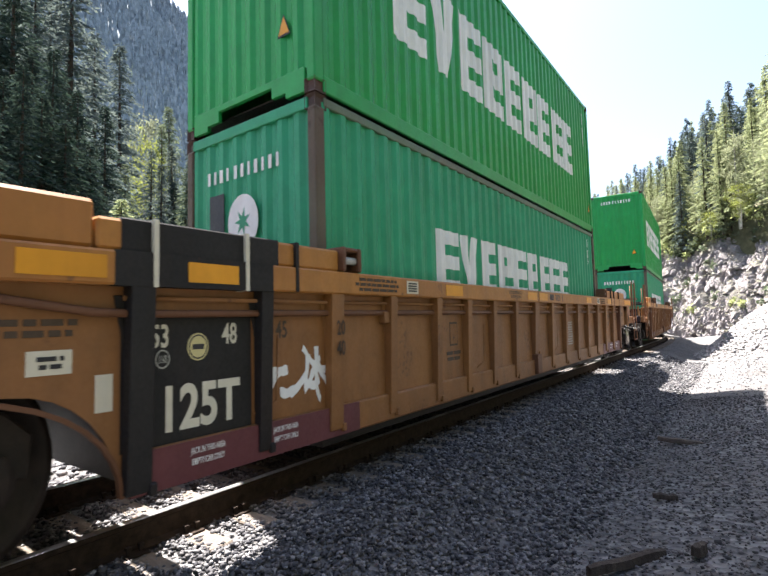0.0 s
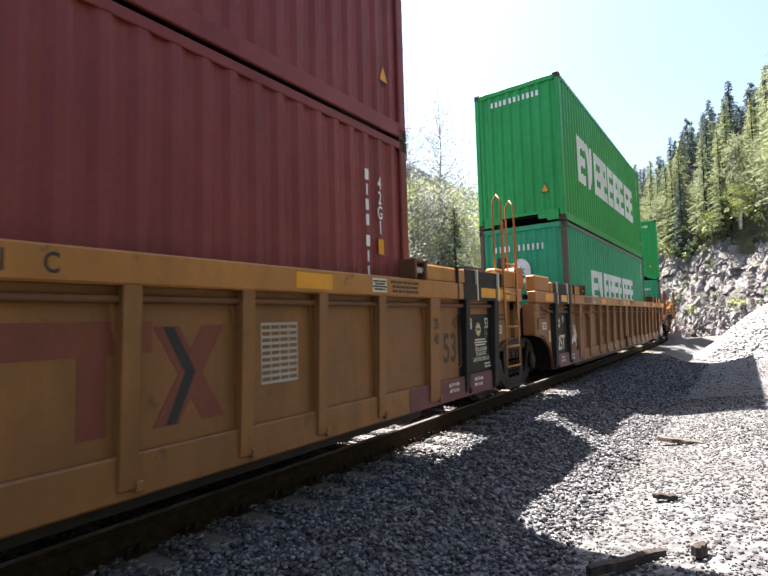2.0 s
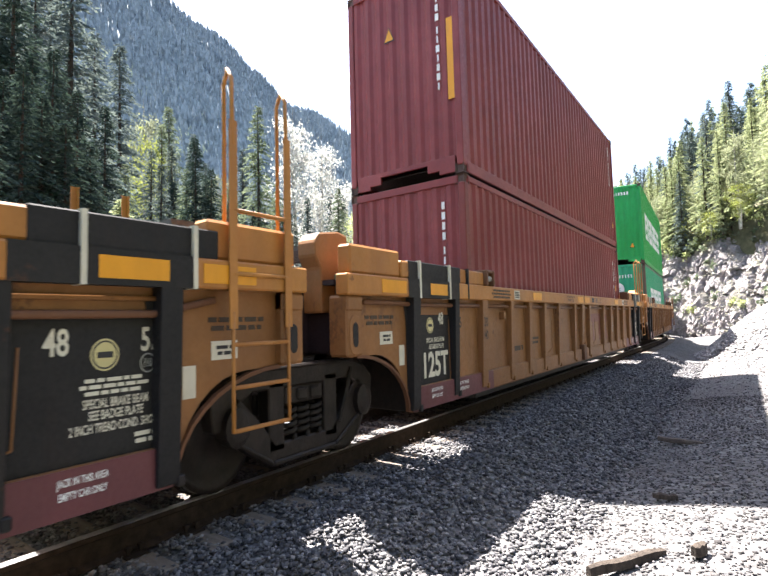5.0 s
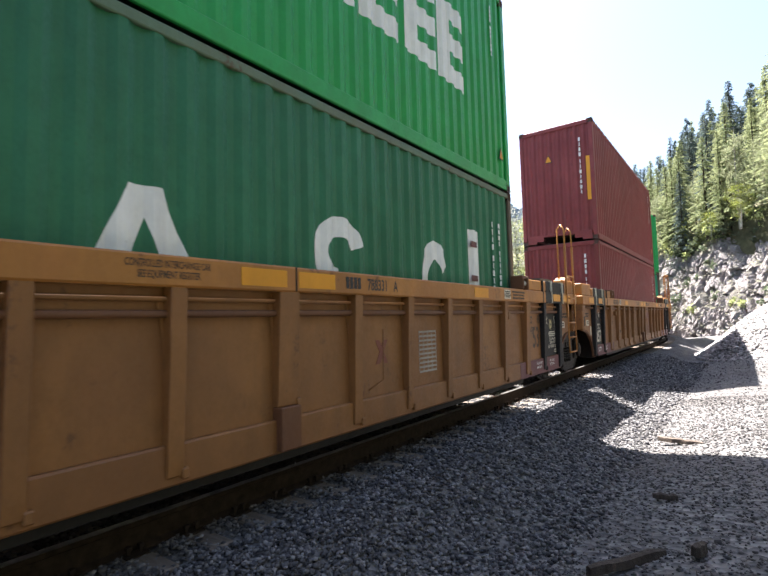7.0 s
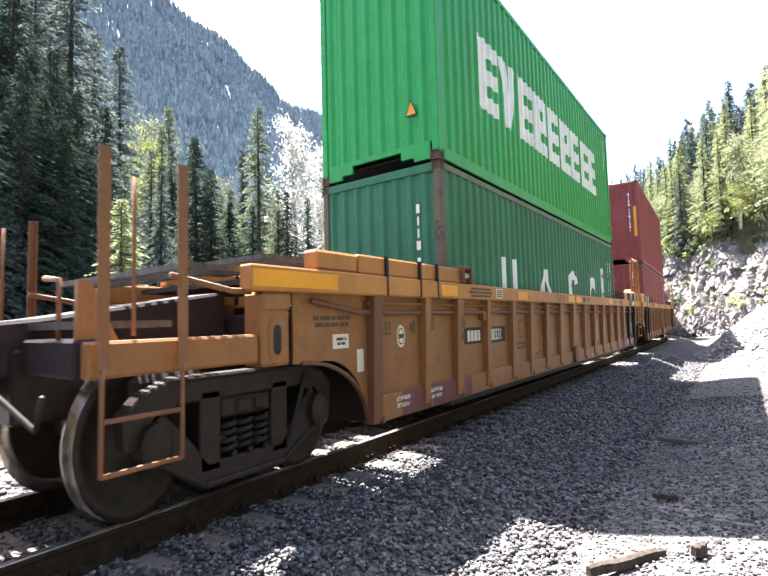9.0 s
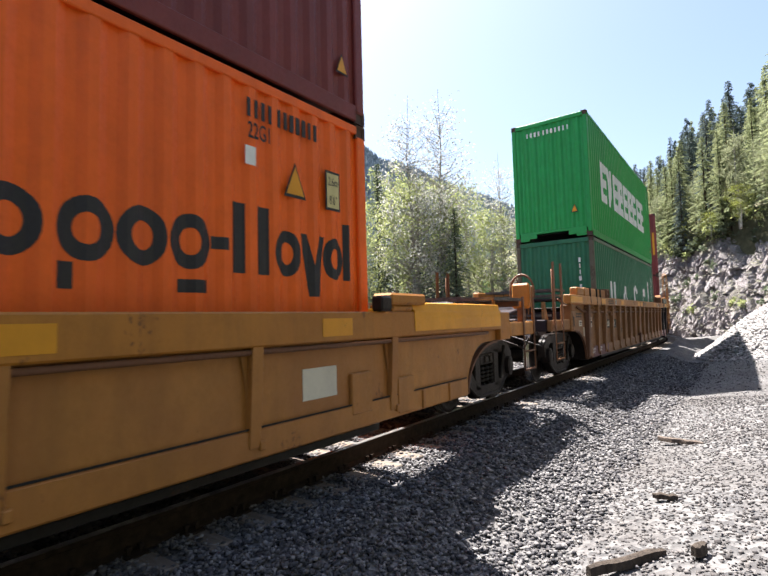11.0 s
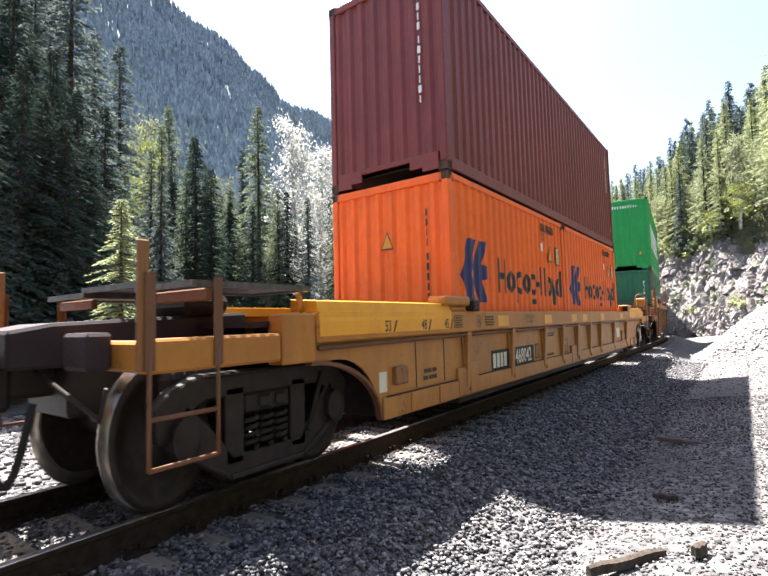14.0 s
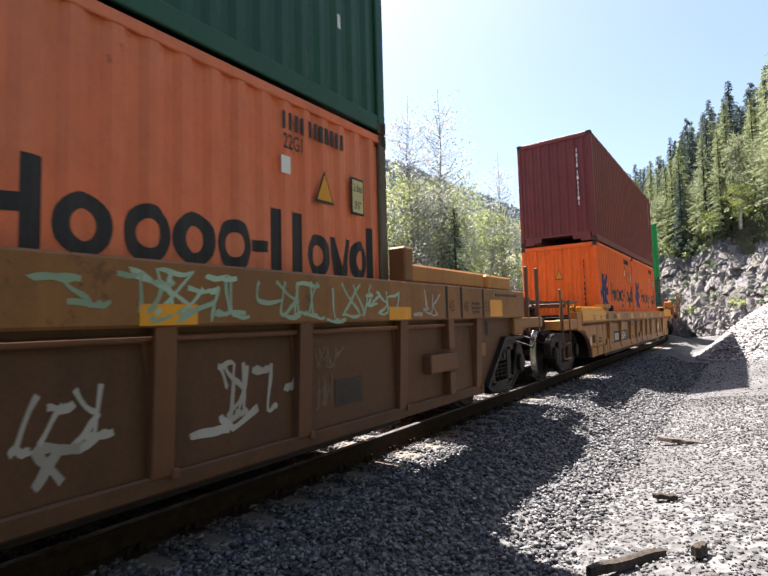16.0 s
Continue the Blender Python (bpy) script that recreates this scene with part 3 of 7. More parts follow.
# ---- ballast ----
def stones(name, label, count, place, size, material, flat=0.7):
    """Loose angular stones in one mesh. place(rnd) gives x, y, z; size(rnd, x, y) a half width."""
    rng = np.random.default_rng(4)
    rnd = random.Random(11)
    cube = np.array([(x, y, z) for x in (-1, 1) for y in (-1, 1) for z in (-1, 1)], float)
    quad = np.array([(0, 1, 3, 2), (4, 6, 7, 5), (0, 4, 5, 1), (2, 3, 7, 6), (0, 2, 6, 4), (1, 5, 7, 3)])
    pts = [place(rnd) for _ in range(count)]
    pos = np.array(pts)
    rad = np.array([size(rnd, p[0], p[1]) for p in pts])
    shape = cube[None] * rng.uniform(0.45, 1.0, (count, 8, 3)) * rng.uniform(0.6, 1.25, (count, 1, 3))
    axes = rng.normal(size=(count, 3, 3))
    q, _ = np.linalg.qr(axes)
    verts = np.einsum("nij,nkj->nki", q, shape) * rad[:, None, None]
    verts[:, :, 2] *= flat
    verts += pos[:, None, :]
    faces = (quad[None] + 8 * np.arange(count)[:, None, None]).reshape(-1, 4)
    me = bpy.data.meshes.new(name)
    me.vertices.add(count * 8)
    me.vertices.foreach_set("co", verts.reshape(-1))
    me.loops.add(faces.size)
    me.loops.foreach_set("vertex_index", faces.reshape(-1).astype(np.int32))
    me.polygons.add(len(faces))
    me.polygons.foreach_set("loop_start", np.arange(0, faces.size, 4, dtype=np.int32))
    me.polygons.foreach_set("loop_total", np.full(len(faces), 4, dtype=np.int32))
    me.update(calc_edges=True)
    me.validate()
    me.materials.append(material)
    return tagged(new(name, me), label, "gravel", kind="stuff")


def ballast_place(rnd):
    y = 0.6 + 24 * rnd.random() ** 1.7
    x = rnd.uniform(-6.6, 1.2 if y > 4 else -0.2 + 0.3 * y)
    l = x + OFFSET if y < 9 else lateral(x, y)[0]
    if abs(l) < 1.32 and rnd.random() < 0.72 and (y / 0.5) % 1.0 < 0.5:
        y += 0.25
    if l > 3.1 + 0.5 * rnd.random() and rnd.random() < 0.93:
        return ballast_place(rnd)
    return x, y, ground_z(x, y) + rnd.uniform(0.0, 0.035)


def ballast_size(rnd, x, y):
    return rnd.uniform(0.011, 0.024) * (1.0 + 0.03 * y) * (0.62 if x > -1.3 else 1.0)


stones("ballast_stones", "angular grey ballast stones", 82000, ballast_place, ballast_size, BALLAST)


def far_place(rnd):
    y = 0.5 + 30 * rnd.random() ** 1.3
    x = -6.4 - 15 * rnd.random() ** 1.6
    return x, y, ground_z(x, y) + rnd.uniform(0.0, 0.03)


stones("shoulder_stones", "sunlit ballast stones on the far side of the track", 13000, far_place, lambda rnd, x, y: rnd.uniform(0.03, 0.055) * (1 + 0.12 * (-6.4 - x)), BALLAST)


def path_place(rnd):
    y = 0.8 + 13 * rnd.random() ** 1.5
    x = rnd.uniform(-1.7, min(1.4, -0.2 + 0.25 * y))
    return x, y, ground_z(x, y) + rnd.uniform(0.0, 0.008)


stones("path_gravel", "fine pale gravel of the path beside the ballast", 17000, path_place, lambda rnd, x, y: rnd.uniform(0.006, 0.014) * (1 + 0.04 * y) * (1.8 if rnd.random() < 0.04 else 1), PATHSTONE)


def pile_place(rnd):
    a, d = rnd.uniform(2.2, 5.4), PILE[2] * 1.02 * math.sqrt(rnd.random())
    x, y = PILE[0] + d * math.cos(a), PILE[1] + d * math.sin(a) / 0.8
    return x, y, ground_z(x, y) + 0.02


stones("rock_pile", "pale heap of broken rock beside the track", 11000, pile_place, lambda rnd, x, y: rnd.uniform(0.04, 0.1), TALUS)


# ---- trees ----
def conifer_meshes(seed, material, high=16.0, spread=2.7, branches=210, ragged=0.35, spray=1.0):
    """Trunk and crown of a spruce: drooping branches hung with sprays of needles."""
    rng = np.random.default_rng(seed)
    bm = bmesh.new()
    tube(bm, [(0, 0, -0.6), (0.05, 0, high * 0.5), (0, 0, high * 0.98)], 0.24, 8, 0.02)
    for k in range(14):
        a, z = rng.uniform(0, 6.28), rng.uniform(0.04, 0.2) * high
        tube(bm, [(0, 0, z), (math.cos(a) * 1.0, math.sin(a) * 1.0, z - 0.2)], 0.03, 4, 0.008)
    bmesh.ops.recalc_face_normals(bm, faces=bm.faces)
    trunk = bpy.data.meshes.new("trunk")
    bm.to_mesh(trunk)
    bm.free()
    trunk.materials.append(BARK)
    c, al, ac = [], [], []
    for b in range(branches):
        k = (b + rng.random()) / branches
        z = high * (0.07 + 0.92 * k ** 1.05)
        reach = spread * (1 - k) ** 0.8 * rng.uniform(1 - ragged, 1.12) + 0.18
        a = rng.uniform(0, 2 * math.pi)
        d = np.array([math.cos(a), math.sin(a), 0])
        side = np.array([-d[1], d[0], 0])
        m = int((4 + 5 * reach / spread) * (1.6 if spray < 0.8 else 1.1 if spray < 1 else 1))
        for i in range(m):
            f = (i + 0.6 + 0.4 * rng.random()) / m
            p = d * reach * f + np.array([0, 0, z + 0.15 * reach * f - 0.42 * reach * f * f])
            for s in (-1, 1):
                w = side * s * rng.uniform(0.3, 0.9) + d * 0.8 + np.array([0, 0, rng.uniform(-0.6, 0.05)])
                w /= np.linalg.norm(w)
                size = rng.uniform(0.4, 0.75) * (0.6 + 0.5 * (1 - k)) * spray
                up = np.cross(w, rng.normal(size=3))
                up /= np.linalg.norm(up)
                c.append(p + side * s * 0.12), al.append(w * size), ac.append(up * size * 0.42)
    crown = kite_mesh("crown", np.array(c), np.array(al), np.array(ac), material)
    return trunk, crown


def broadleaf_meshes(seed, material, bark, high=12.0, spread=2.8, clumps=60, leaves=55, leaf=0.2, bare_top=False, slim=1.0, stem=0.17):
    """Trunk with rising limbs, and clumps of leaves round their ends."""
    rng = np.random.default_rng(seed)
    bm = bmesh.new()
    tube(bm, [(0, 0, -0.6), (0.15, 0.1, high * 0.35), (-0.1, 0.1, high * 0.7), (0, 0, high * 0.97)], stem, 8, 0.006)
    c, al, ac = [], [], []
    for b in range(clumps):
        k = 0.18 + 0.8 * (b + rng.random()) / clumps
        a = rng.uniform(0, 2 * math.pi)
        reach = spread * math.sin(math.pi * min(1, k * 0.8 + 0.12)) ** 0.8 * rng.uniform(0.35, 1.0)
        z0, z1 = high * k * 0.86, high * k * 0.86 + reach * rng.uniform(0.3, 0.9)
        tip = np.array([math.cos(a) * reach, math.sin(a) * reach, z1])
        if b % 2 == 0 or bare_top:
            tube(bm, [(0, 0, z0), (tip[0] * 0.5, tip[1] * 0.5, (z0 + z1) / 2 - 0.05), tuple(tip)], 0.045 * (1.2 - k), 5, 0.008)
        if bare_top and k > 0.62:
            n = int(leaves * 0.4)
        else:
            n = int(leaves * rng.uniform(0.6, 1.3))
        size = rng.uniform(0.35, 0.8) * slim
        p = tip + rng.normal(size=(n, 3)) * np.array([size, size, size * 0.9]) * 0.7
        w = rng.normal(size=(n, 3))
        w /= np.linalg.norm(w, axis=1)[:, None]
        u = np.cross(w, rng.normal(size=(n, 3)))
        u /= np.linalg.norm(u, axis=1)[:, None]
        s = rng.uniform(0.6, 1.3, (n, 1)) * leaf
        c.append(p), al.append(w * s), ac.append(u * s * 0.7)
    bmesh.ops.recalc_face_normals(bm, faces=bm.faces)
    trunk = bpy.data.meshes.new("trunk")
    bm.to_mesh(trunk)
    bm.free()
    trunk.materials.append(bark)
    return trunk, kite_mesh("crown", np.concatenate(c), np.concatenate(al), np.concatenate(ac), material)


KINDS = {
    "dark": ("tall dark green spruce, shade painted into its needles", "conifer", 16.0, [conifer_meshes(k, NEEDLES, spread=3.3, branches=430, spray=0.5, ragged=0.5) for k in (1, 2, 3)]),
    "slim": ("slim fir, its needles blued by painted haze", "conifer", 16.0, [conifer_meshes(k, HAZEBLUENEEDLES, spread=2.2, branches=360, ragged=0.55, spray=0.5) for k in (4, 5)]),
    "blue": ("tall spruce farther back, its needles greyed by painted haze", "conifer", 16.0, [conifer_meshes(k, HAZEBLUENEEDLES, spread=2.8, branches=360, ragged=0.5, spray=0.5) for k in (15, 16)]),
    "fresh": ("sunlit grey green spruce", "conifer", 16.0, [conifer_meshes(k, GREYNEEDLES, spread=2.8, branches=360, ragged=0.5, spray=0.48) for k in (6, 7)]),
    "leaf": ("broadleaf tree in fresh green leaf", "tree", 12.0, [broadleaf_meshes(k, LEAVES, PALEBARK, clumps=90, leaves=52, leaf=0.16, slim=0.85) for k in (8, 9)]),
    "lime": ("bright lime green young tree", "tree", 12.0, [broadleaf_meshes(k, LIME, PALEBARK, clumps=45) for k in (10,)]),
    "pale": ("pale tree in catkins, lit through from behind", "tree", 12.0, [broadleaf_meshes(k, BLOSSOM, PALEBARK, spread=1.9, clumps=110, leaves=62, leaf=0.125, slim=0.62) for k in (11, 12)]),
    "dull": ("pale grey green broadleaf tree among spruces", "tree", 12.0, [broadleaf_meshes(k, DIMLEAF, PALEBARK, spread=2.2, clumps=100, leaves=56, leaf=0.13, slim=0.7) for k in (17, 18)]),
    "bare": ("tall thin tree with sparse leaves at its top", "tree", 12.0, [broadleaf_meshes(k, BLOSSOM, PALEBARK, spread=1.9, clumps=150, leaves=46, leaf=0.1, bare_top=True, slim=0.7, stem=0.07) for k in (13, 14)]),
}
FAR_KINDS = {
    "dark": ("dark green spruce on the slope, paled by painted haze", "conifer", 16.0, [conifer_meshes(k, HAZENEEDLES, spread=3.0, branches=260, spray=0.6, ragged=0.5) for k in (21, 22)]),
    "slim": ("slim fir on the slope, its needles blued by painted haze", "conifer", 16.0, [conifer_meshes(k, HAZEBLUENEEDLES, spread=2.5, branches=240, ragged=0.55, spray=0.6) for k in (24, 25)]),
    "fresh": ("grey green spruce on the slope, sunlight painted into its needles", "conifer", 16.0, [conifer_meshes(k, NEEDLESLIT, spread=3.2, branches=260, ragged=0.6, spray=0.6) for k in (26, 27, 29)]),
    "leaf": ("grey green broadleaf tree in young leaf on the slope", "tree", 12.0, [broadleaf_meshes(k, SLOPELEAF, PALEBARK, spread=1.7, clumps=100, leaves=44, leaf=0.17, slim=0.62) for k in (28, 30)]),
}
PLANTED = [0]


def plant(kind, x, y, z, high, wide=1.0, far=False):
    label, category, nominal, meshes = (FAR_KINDS if far else KINDS)[kind]
    trunk, crown = meshes[PLANTED[0] % len(meshes)]
    PLANTED[0] += 1
    turn = (PLANTED[0] * 137.5) % 360
    ob = thing("conifer_tree" if category == "conifer" else "broadleaf_tree", label, category, kind + " trees", pose(x, y, z, 0, 0, turn), stretch=False)
    k = high / nominal
    ob.scale = (k * wide, k * wide, k)
    for name, me in (("trunk", trunk), ("crown", crown)):
        o = new(name, me)
        o.parent = ob
    return ob


def plant_at(kind, az, r, top, wide=1.0, base=None):
    """A tree by bearing, distance and the height of its tip."""
    x, y = polar(az, r)
    z = base if base is not None else max(-1.7, -1.7 + 0.05 * (r - 15))
    if r > 130:
        z = mountain_z(az, r)
    plant(kind, x, y, z, top - z, wide)

# bearing left of the track, distance, height of the tip, width
for row in ((74.0, 34, 24.0, 1), (70.7, 30, 16.4, 1), (66.2, 36, 16.2, 0.9), (68.6, 30, 14.3, 1), (73.1, 26, 13.4, 1), (77.2, 30, 19.0, 1), (76.0, 24, 11.5, 1), (71.6, 27, 12.6, 1.1), (69.6, 27, 11.5, 1.1), (74.6, 27, 13.0, 1.1), (67.5, 31, 12.0, 1.1), (72.4, 33, 17.0, 1), (75.2, 33, 18.0, 1), ):
    plant_at("dark", *row)
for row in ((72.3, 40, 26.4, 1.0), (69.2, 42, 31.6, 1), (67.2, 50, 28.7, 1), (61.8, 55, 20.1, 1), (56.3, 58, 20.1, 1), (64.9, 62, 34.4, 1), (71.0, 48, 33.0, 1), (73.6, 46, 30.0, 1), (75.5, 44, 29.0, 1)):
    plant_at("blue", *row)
for row in ((60.8, 40, 14.0, 1), (59.8, 60, 22.6, 1), (57.6, 80, 31.6, 1), (52.3, 60, 22.8, 1), (45.0, 46, 13.4, 1),):
    plant_at("slim", *row)
for row in ((58.3, 48, 16.2, 0.9), (50.6, 52, 24.8, 0.95), (48.8, 55, 15.7, 1), (36.7, 62, 22.0, 0.9), (60.1, 95, 41.8, 1), (56.3, 60, 18.9, 1.2), (64.3, 45, 15.2, 1), (60.8, 75, 30.6, 1), (53.7, 50, 15.2, 1.2), (41.4, 50, 15.5, 1), (19.0, 80, 18.2, 1.2), (16.1, 100, 24.8, 1), (27.8, 56, 14.4, 1.1), (14.1, 110, 24.6, 1),):
    plant_at("fresh", *row)
for row in ((62.6, 85, 39.0, 0.8), (60.9, 88, 33.0, 0.7), (55.0, 90, 31.0, 0.8)):
    plant_at("dull", *row)
for row in ((46.5, 56, 28.1, 0.85), (43.3, 60, 26.0, 0.85), (40.4, 68, 23.4, 0.8),):
    plant_at("pale", *row)
for row in ((62.0, 74, 30.0, 0.5), (62.6, 68, 25.0, 0.5)):
    plant_at("lime", *row)
for row in ((34.9, 66, 23.8, 1.1), (32.0, 60, 20.6, 1.2), (29.1, 64, 21.6, 1.1), (26.3, 70, 21.8, 1.1), (23.6, 66, 17.7, 1.2), (20.9, 72, 17.1, 1.2), (38.5, 52, 15.0, 1), (17.7, 90, 19.3, 1.1),):
    plant_at("leaf", *row)
for row in ((32.8, 58, 29.7, 1), (29.2, 60, 31.2, 1), (22.5, 66, 24.3, 1),):
    plant_at("bare", *row)
for row in ((47.4, 47, 14.2, 1.0), (49.8, 65, 17.1, 1.0), (51.3, 47, 12.7, 1.0), (53.7, 49, 13.5, 1.0), (55.7, 46, 15.8, 1.0), (57.4, 46, 18.5, 1.0), (59.6, 59, 18.1, 1.0), (61.4, 55, 12.3, 1.0)):
    plant_at("dark", *row)
for row in ((48.4, 46, 14.2, 1.0), (50.4, 58, 13.2, 1.0), (52.8, 66, 17.5, 1.0), (54.5, 63, 17.8, 1.0), (56.5, 57, 12.4, 1.0), (58.6, 58, 13.4, 1.0), (60.5, 57, 14.3, 1.0), (62.2, 65, 11.3, 1.0)):
    plant_at("fresh", *row)
# small bright spruce, its sunlight painted by the lighter needles
plant("fresh", *polar(64.6, 20), -1.5, 7.8, 1.35, True)


def woods():
    rnd = random.Random(17)
    # the hillside above the rock
    n = 0
    while n < 230:
        u, back = rnd.uniform(5, 95), 2 + 50 * rnd.random() ** 1.5
        p = WALL_A + WALL_DIR * u - WALL_OUT * back
        az = math.degrees(math.atan2(-p.x, p.y))
        if not -5 < az < 19:
            continue
        kind = rnd.choice(("fresh", "leaf", "fresh", "leaf", "slim", "fresh", "leaf")) if back < 22 else rnd.choice(("dark", "dark", "slim", "fresh"))
        high = rnd.uniform(9, 15) if kind != "leaf" else rnd.uniform(6, 9.5)
        high *= 0.9 - 0.28 * smooth(-1, 9, az)
        if az < 0.5 and p.length < 40:
            high *= 0.5
        if back > 22:
            high *= 1.3 - 0.15 * smooth(1, 6, az)
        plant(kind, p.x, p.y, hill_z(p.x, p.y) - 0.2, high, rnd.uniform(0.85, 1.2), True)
        n += 1
    # the valley floor and the foot of the mountain
    for i in range(64):
        az, r = rnd.uniform(22, 84), rnd.uniform(60, 170)
        x, y = polar(az, r)
        z = mountain_z(az, r) if r > 130 else -1.7 + 0.05 * (r - 15)
        kind = rnd.choice(("dark", "slim", "fresh", "slim", "leaf", "slim"))
        plant(kind, x, y, z, rnd.uniform(10, 19) if kind != "leaf" else rnd.uniform(8, 12), rnd.uniform(0.9, 1.2), True)
    # undergrowth along the far side of the track
    for i in range(34):
        az, r = rnd.uniform(18, 80), rnd.uniform(24, 48)
        x, y = polar(az, r)
        if abs(lateral(x, y)[0]) < 9:
            continue
        plant(rnd.choice(("leaf", "fresh", "dark")), x, y, ground_z(x, y) - 0.1, rnd.uniform(1.6, 4.5), 1.7, True)
    for u, back, h in ((44, 2.5, 3.2), (50, 1.2, 3.6), (54.5, 2.0, 2.6), (57, 2.0, 3.0), (47.5, 1.0, 2.2)):
        p = WALL_A + WALL_DIR * u - WALL_OUT * back
        plant("lime", p.x, p.y, hill_z(p.x, p.y), h, 1.3)
    underwood("undergrowth", "yellow green bushes on the ledges and brow of the rock cut", 260, LEAVES, 3)
    underwood("saplings", "grey green low growth along the brow of the rock cut", 380, GREYNEEDLES, 8)


woods()


# ---- shipping containers ----
HALF = 1.219
PITCH, DEPTH = 0.278, 0.036


def wave(u):
    """Depth of the pressed wall at u metres along it: flat out, slope in, flat in, slope out."""
    k = (u % PITCH) / PITCH
    return 0.0 if k < 0.26 else (k - 0.26) / 0.24 if k < 0.5 else 1.0 if k < 0.76 else (1.0 - k) / 0.24


def breaks(a, b, start):
    """The places between a and b where the pressed wall bends."""
    out = [a]
    i = math.floor((a - start) / PITCH) - 1
    while start + i * PITCH < b:
        out += [v for v in (start + (i + k) * PITCH for k in (0, 0.26, 0.5, 0.76)) if a + 1e-4 < v < b - 1e-4]
        i += 1
    return out + [b]


def pressed(name, start, place, material, parent, rects, lift=0.0):
    """A pressed wall, or paint that follows it, as one sheet over the rectangles. place(u, d, z) gives the point at depth d."""
    us, zs = set(), set()
    for a, b, z0, z1 in rects:
        us |= {round(v, 4) for v in breaks(a, b, start)}
        zs |= {round(z0, 4), round(z1, 4)}
    us, zs = sorted(us), sorted(zs)
    verts, faces, index = [], [], {}

    def at(i, j):
        if (i, j) not in index:
            index[i, j] = len(verts)
            verts.append(place(us[i], wave(us[i] - start) * DEPTH - lift, zs[j]))
        return index[i, j]

    for i in range(len(us) - 1):
        for j in range(len(zs) - 1):
            u, z = (us[i] + us[i + 1]) / 2, (zs[j] + zs[j + 1]) / 2
            if any(a < u < b and z0 < z < z1 for a, b, z0, z1 in rects):
                faces.append((at(i, j), at(i + 1, j), at(i + 1, j + 1), at(i, j + 1)))
    ob = new(name, mesh_of(name, verts, faces, material))
    ob.parent = parent
    return ob


CASTINGS = {}


def casting(parent, material, x, y, z):
    """A corner block with an oval hole sunk into each outer side."""
    key = material.name
    if key not in CASTINGS:
        bm = bmesh.new()
        box(bm, -0.081, 0.081, -0.089, 0.089, -0.059, 0.059)
        bmesh.ops.recalc_face_normals(bm, faces=bm.faces)
        sides = [f for f in bm.faces if abs(f.normal.z) < 0.5]
        bmesh.ops.inset_individual(bm, faces=sides, thickness=0.032)
        for f in sides:
            bmesh.ops.translate(bm, verts=f.verts, vec=-f.normal * 0.03)
        me = bpy.data.meshes.new("corner_casting")
        bm.to_mesh(me)
        bm.free()
        me.materials.append(material)
        CASTINGS[key] = me
    ob = new("corner_casting", CASTINGS[key])
    ob.parent, ob.location = parent, (x, y, z)


def container(label, paint, length, high, group, trim=None, worn_posts=None, rail=None):
    ob = thing("shipping_container", label, "container", group)
    h, r = length / 2, high
    trim = trim or paint
    posts = worn_posts or trim
    start = -h + 0.16
    for sx in (1, -1):
        pressed("side_wall", start, lambda u, d, z, sx=sx: (sx * (HALF - 0.012 - d), u, z), paint, ob, [(-h + 0.1, h - 0.1, 0.13, r - 0.05)])
        boxes("bottom_rail", [(sx * (HALF - 0.05), sx * (HALF - 0.003), -h + 0.15, h - 0.15, 0.02, 0.16)], trim, ob)
        boxes("top_rail", [(sx * (HALF - 0.06), sx * (HALF - 0.002), -h + 0.15, h - 0.15, r - 0.085, r - 0.012)], rail or trim, ob)
        for sy in (1, -1):
            boxes("corner_post", [(sx * (HALF - 0.13), sx * HALF, sy * (h - 0.15), sy * h, 0.1, r - 0.1)], posts, ob, bevel=0.015)
            for z in (0.059, r - 0.059):
                casting(ob, CASTRUST, sx * (HALF - 0.081), sy * (h - 0.089), z)
    for sy in (1, -1):
        pressed("end_wall", -HALF + 0.14, lambda u, d, z, sy=sy: (u, sy * (h - 0.025 - d), z), paint, ob, [(-HALF + 0.1, HALF - 0.1, 0.2, r - 0.1)])
        boxes("header", [(-HALF + 0.13, HALF - 0.13, sy * (h - 0.06), sy * (h - 0.004), r - 0.11, r - 0.012)], trim, ob)
        # the end sill steps up over the gooseneck tunnel
        bm = bmesh.new()
        plate(bm, [(-HALF + 0.16, 0.02), (-0.75, 0.02), (-0.75, 0.07), (-0.51, 0.07), (-0.51, 0.17), (0.51, 0.17), (0.51, 0.07), (0.75, 0.07),
                   (0.75, 0.02), (HALF - 0.16, 0.02), (HALF - 0.16, 0.23), (-HALF + 0.16, 0.23)], sy * (h - 0.06), sy * (h - 0.004))
        part("end_sill", bm, trim, ob, bevel=0.006)
    boxes("roof", [(-HALF + 0.05, HALF - 0.05, -h + 0.1, h - 0.1, r - 0.03, r - 0.014)], paint, ob)
    boxes("underside", [(-HALF + 0.1, HALF - 0.1, -h + 0.2, h - 0.2, 0.15, 0.17)], BLACK, ob)
    return ob


def bar(y0, y1, z0, z1):
    return [(y0, z0), (y1, z0), (y1, z1), (y0, z1)]


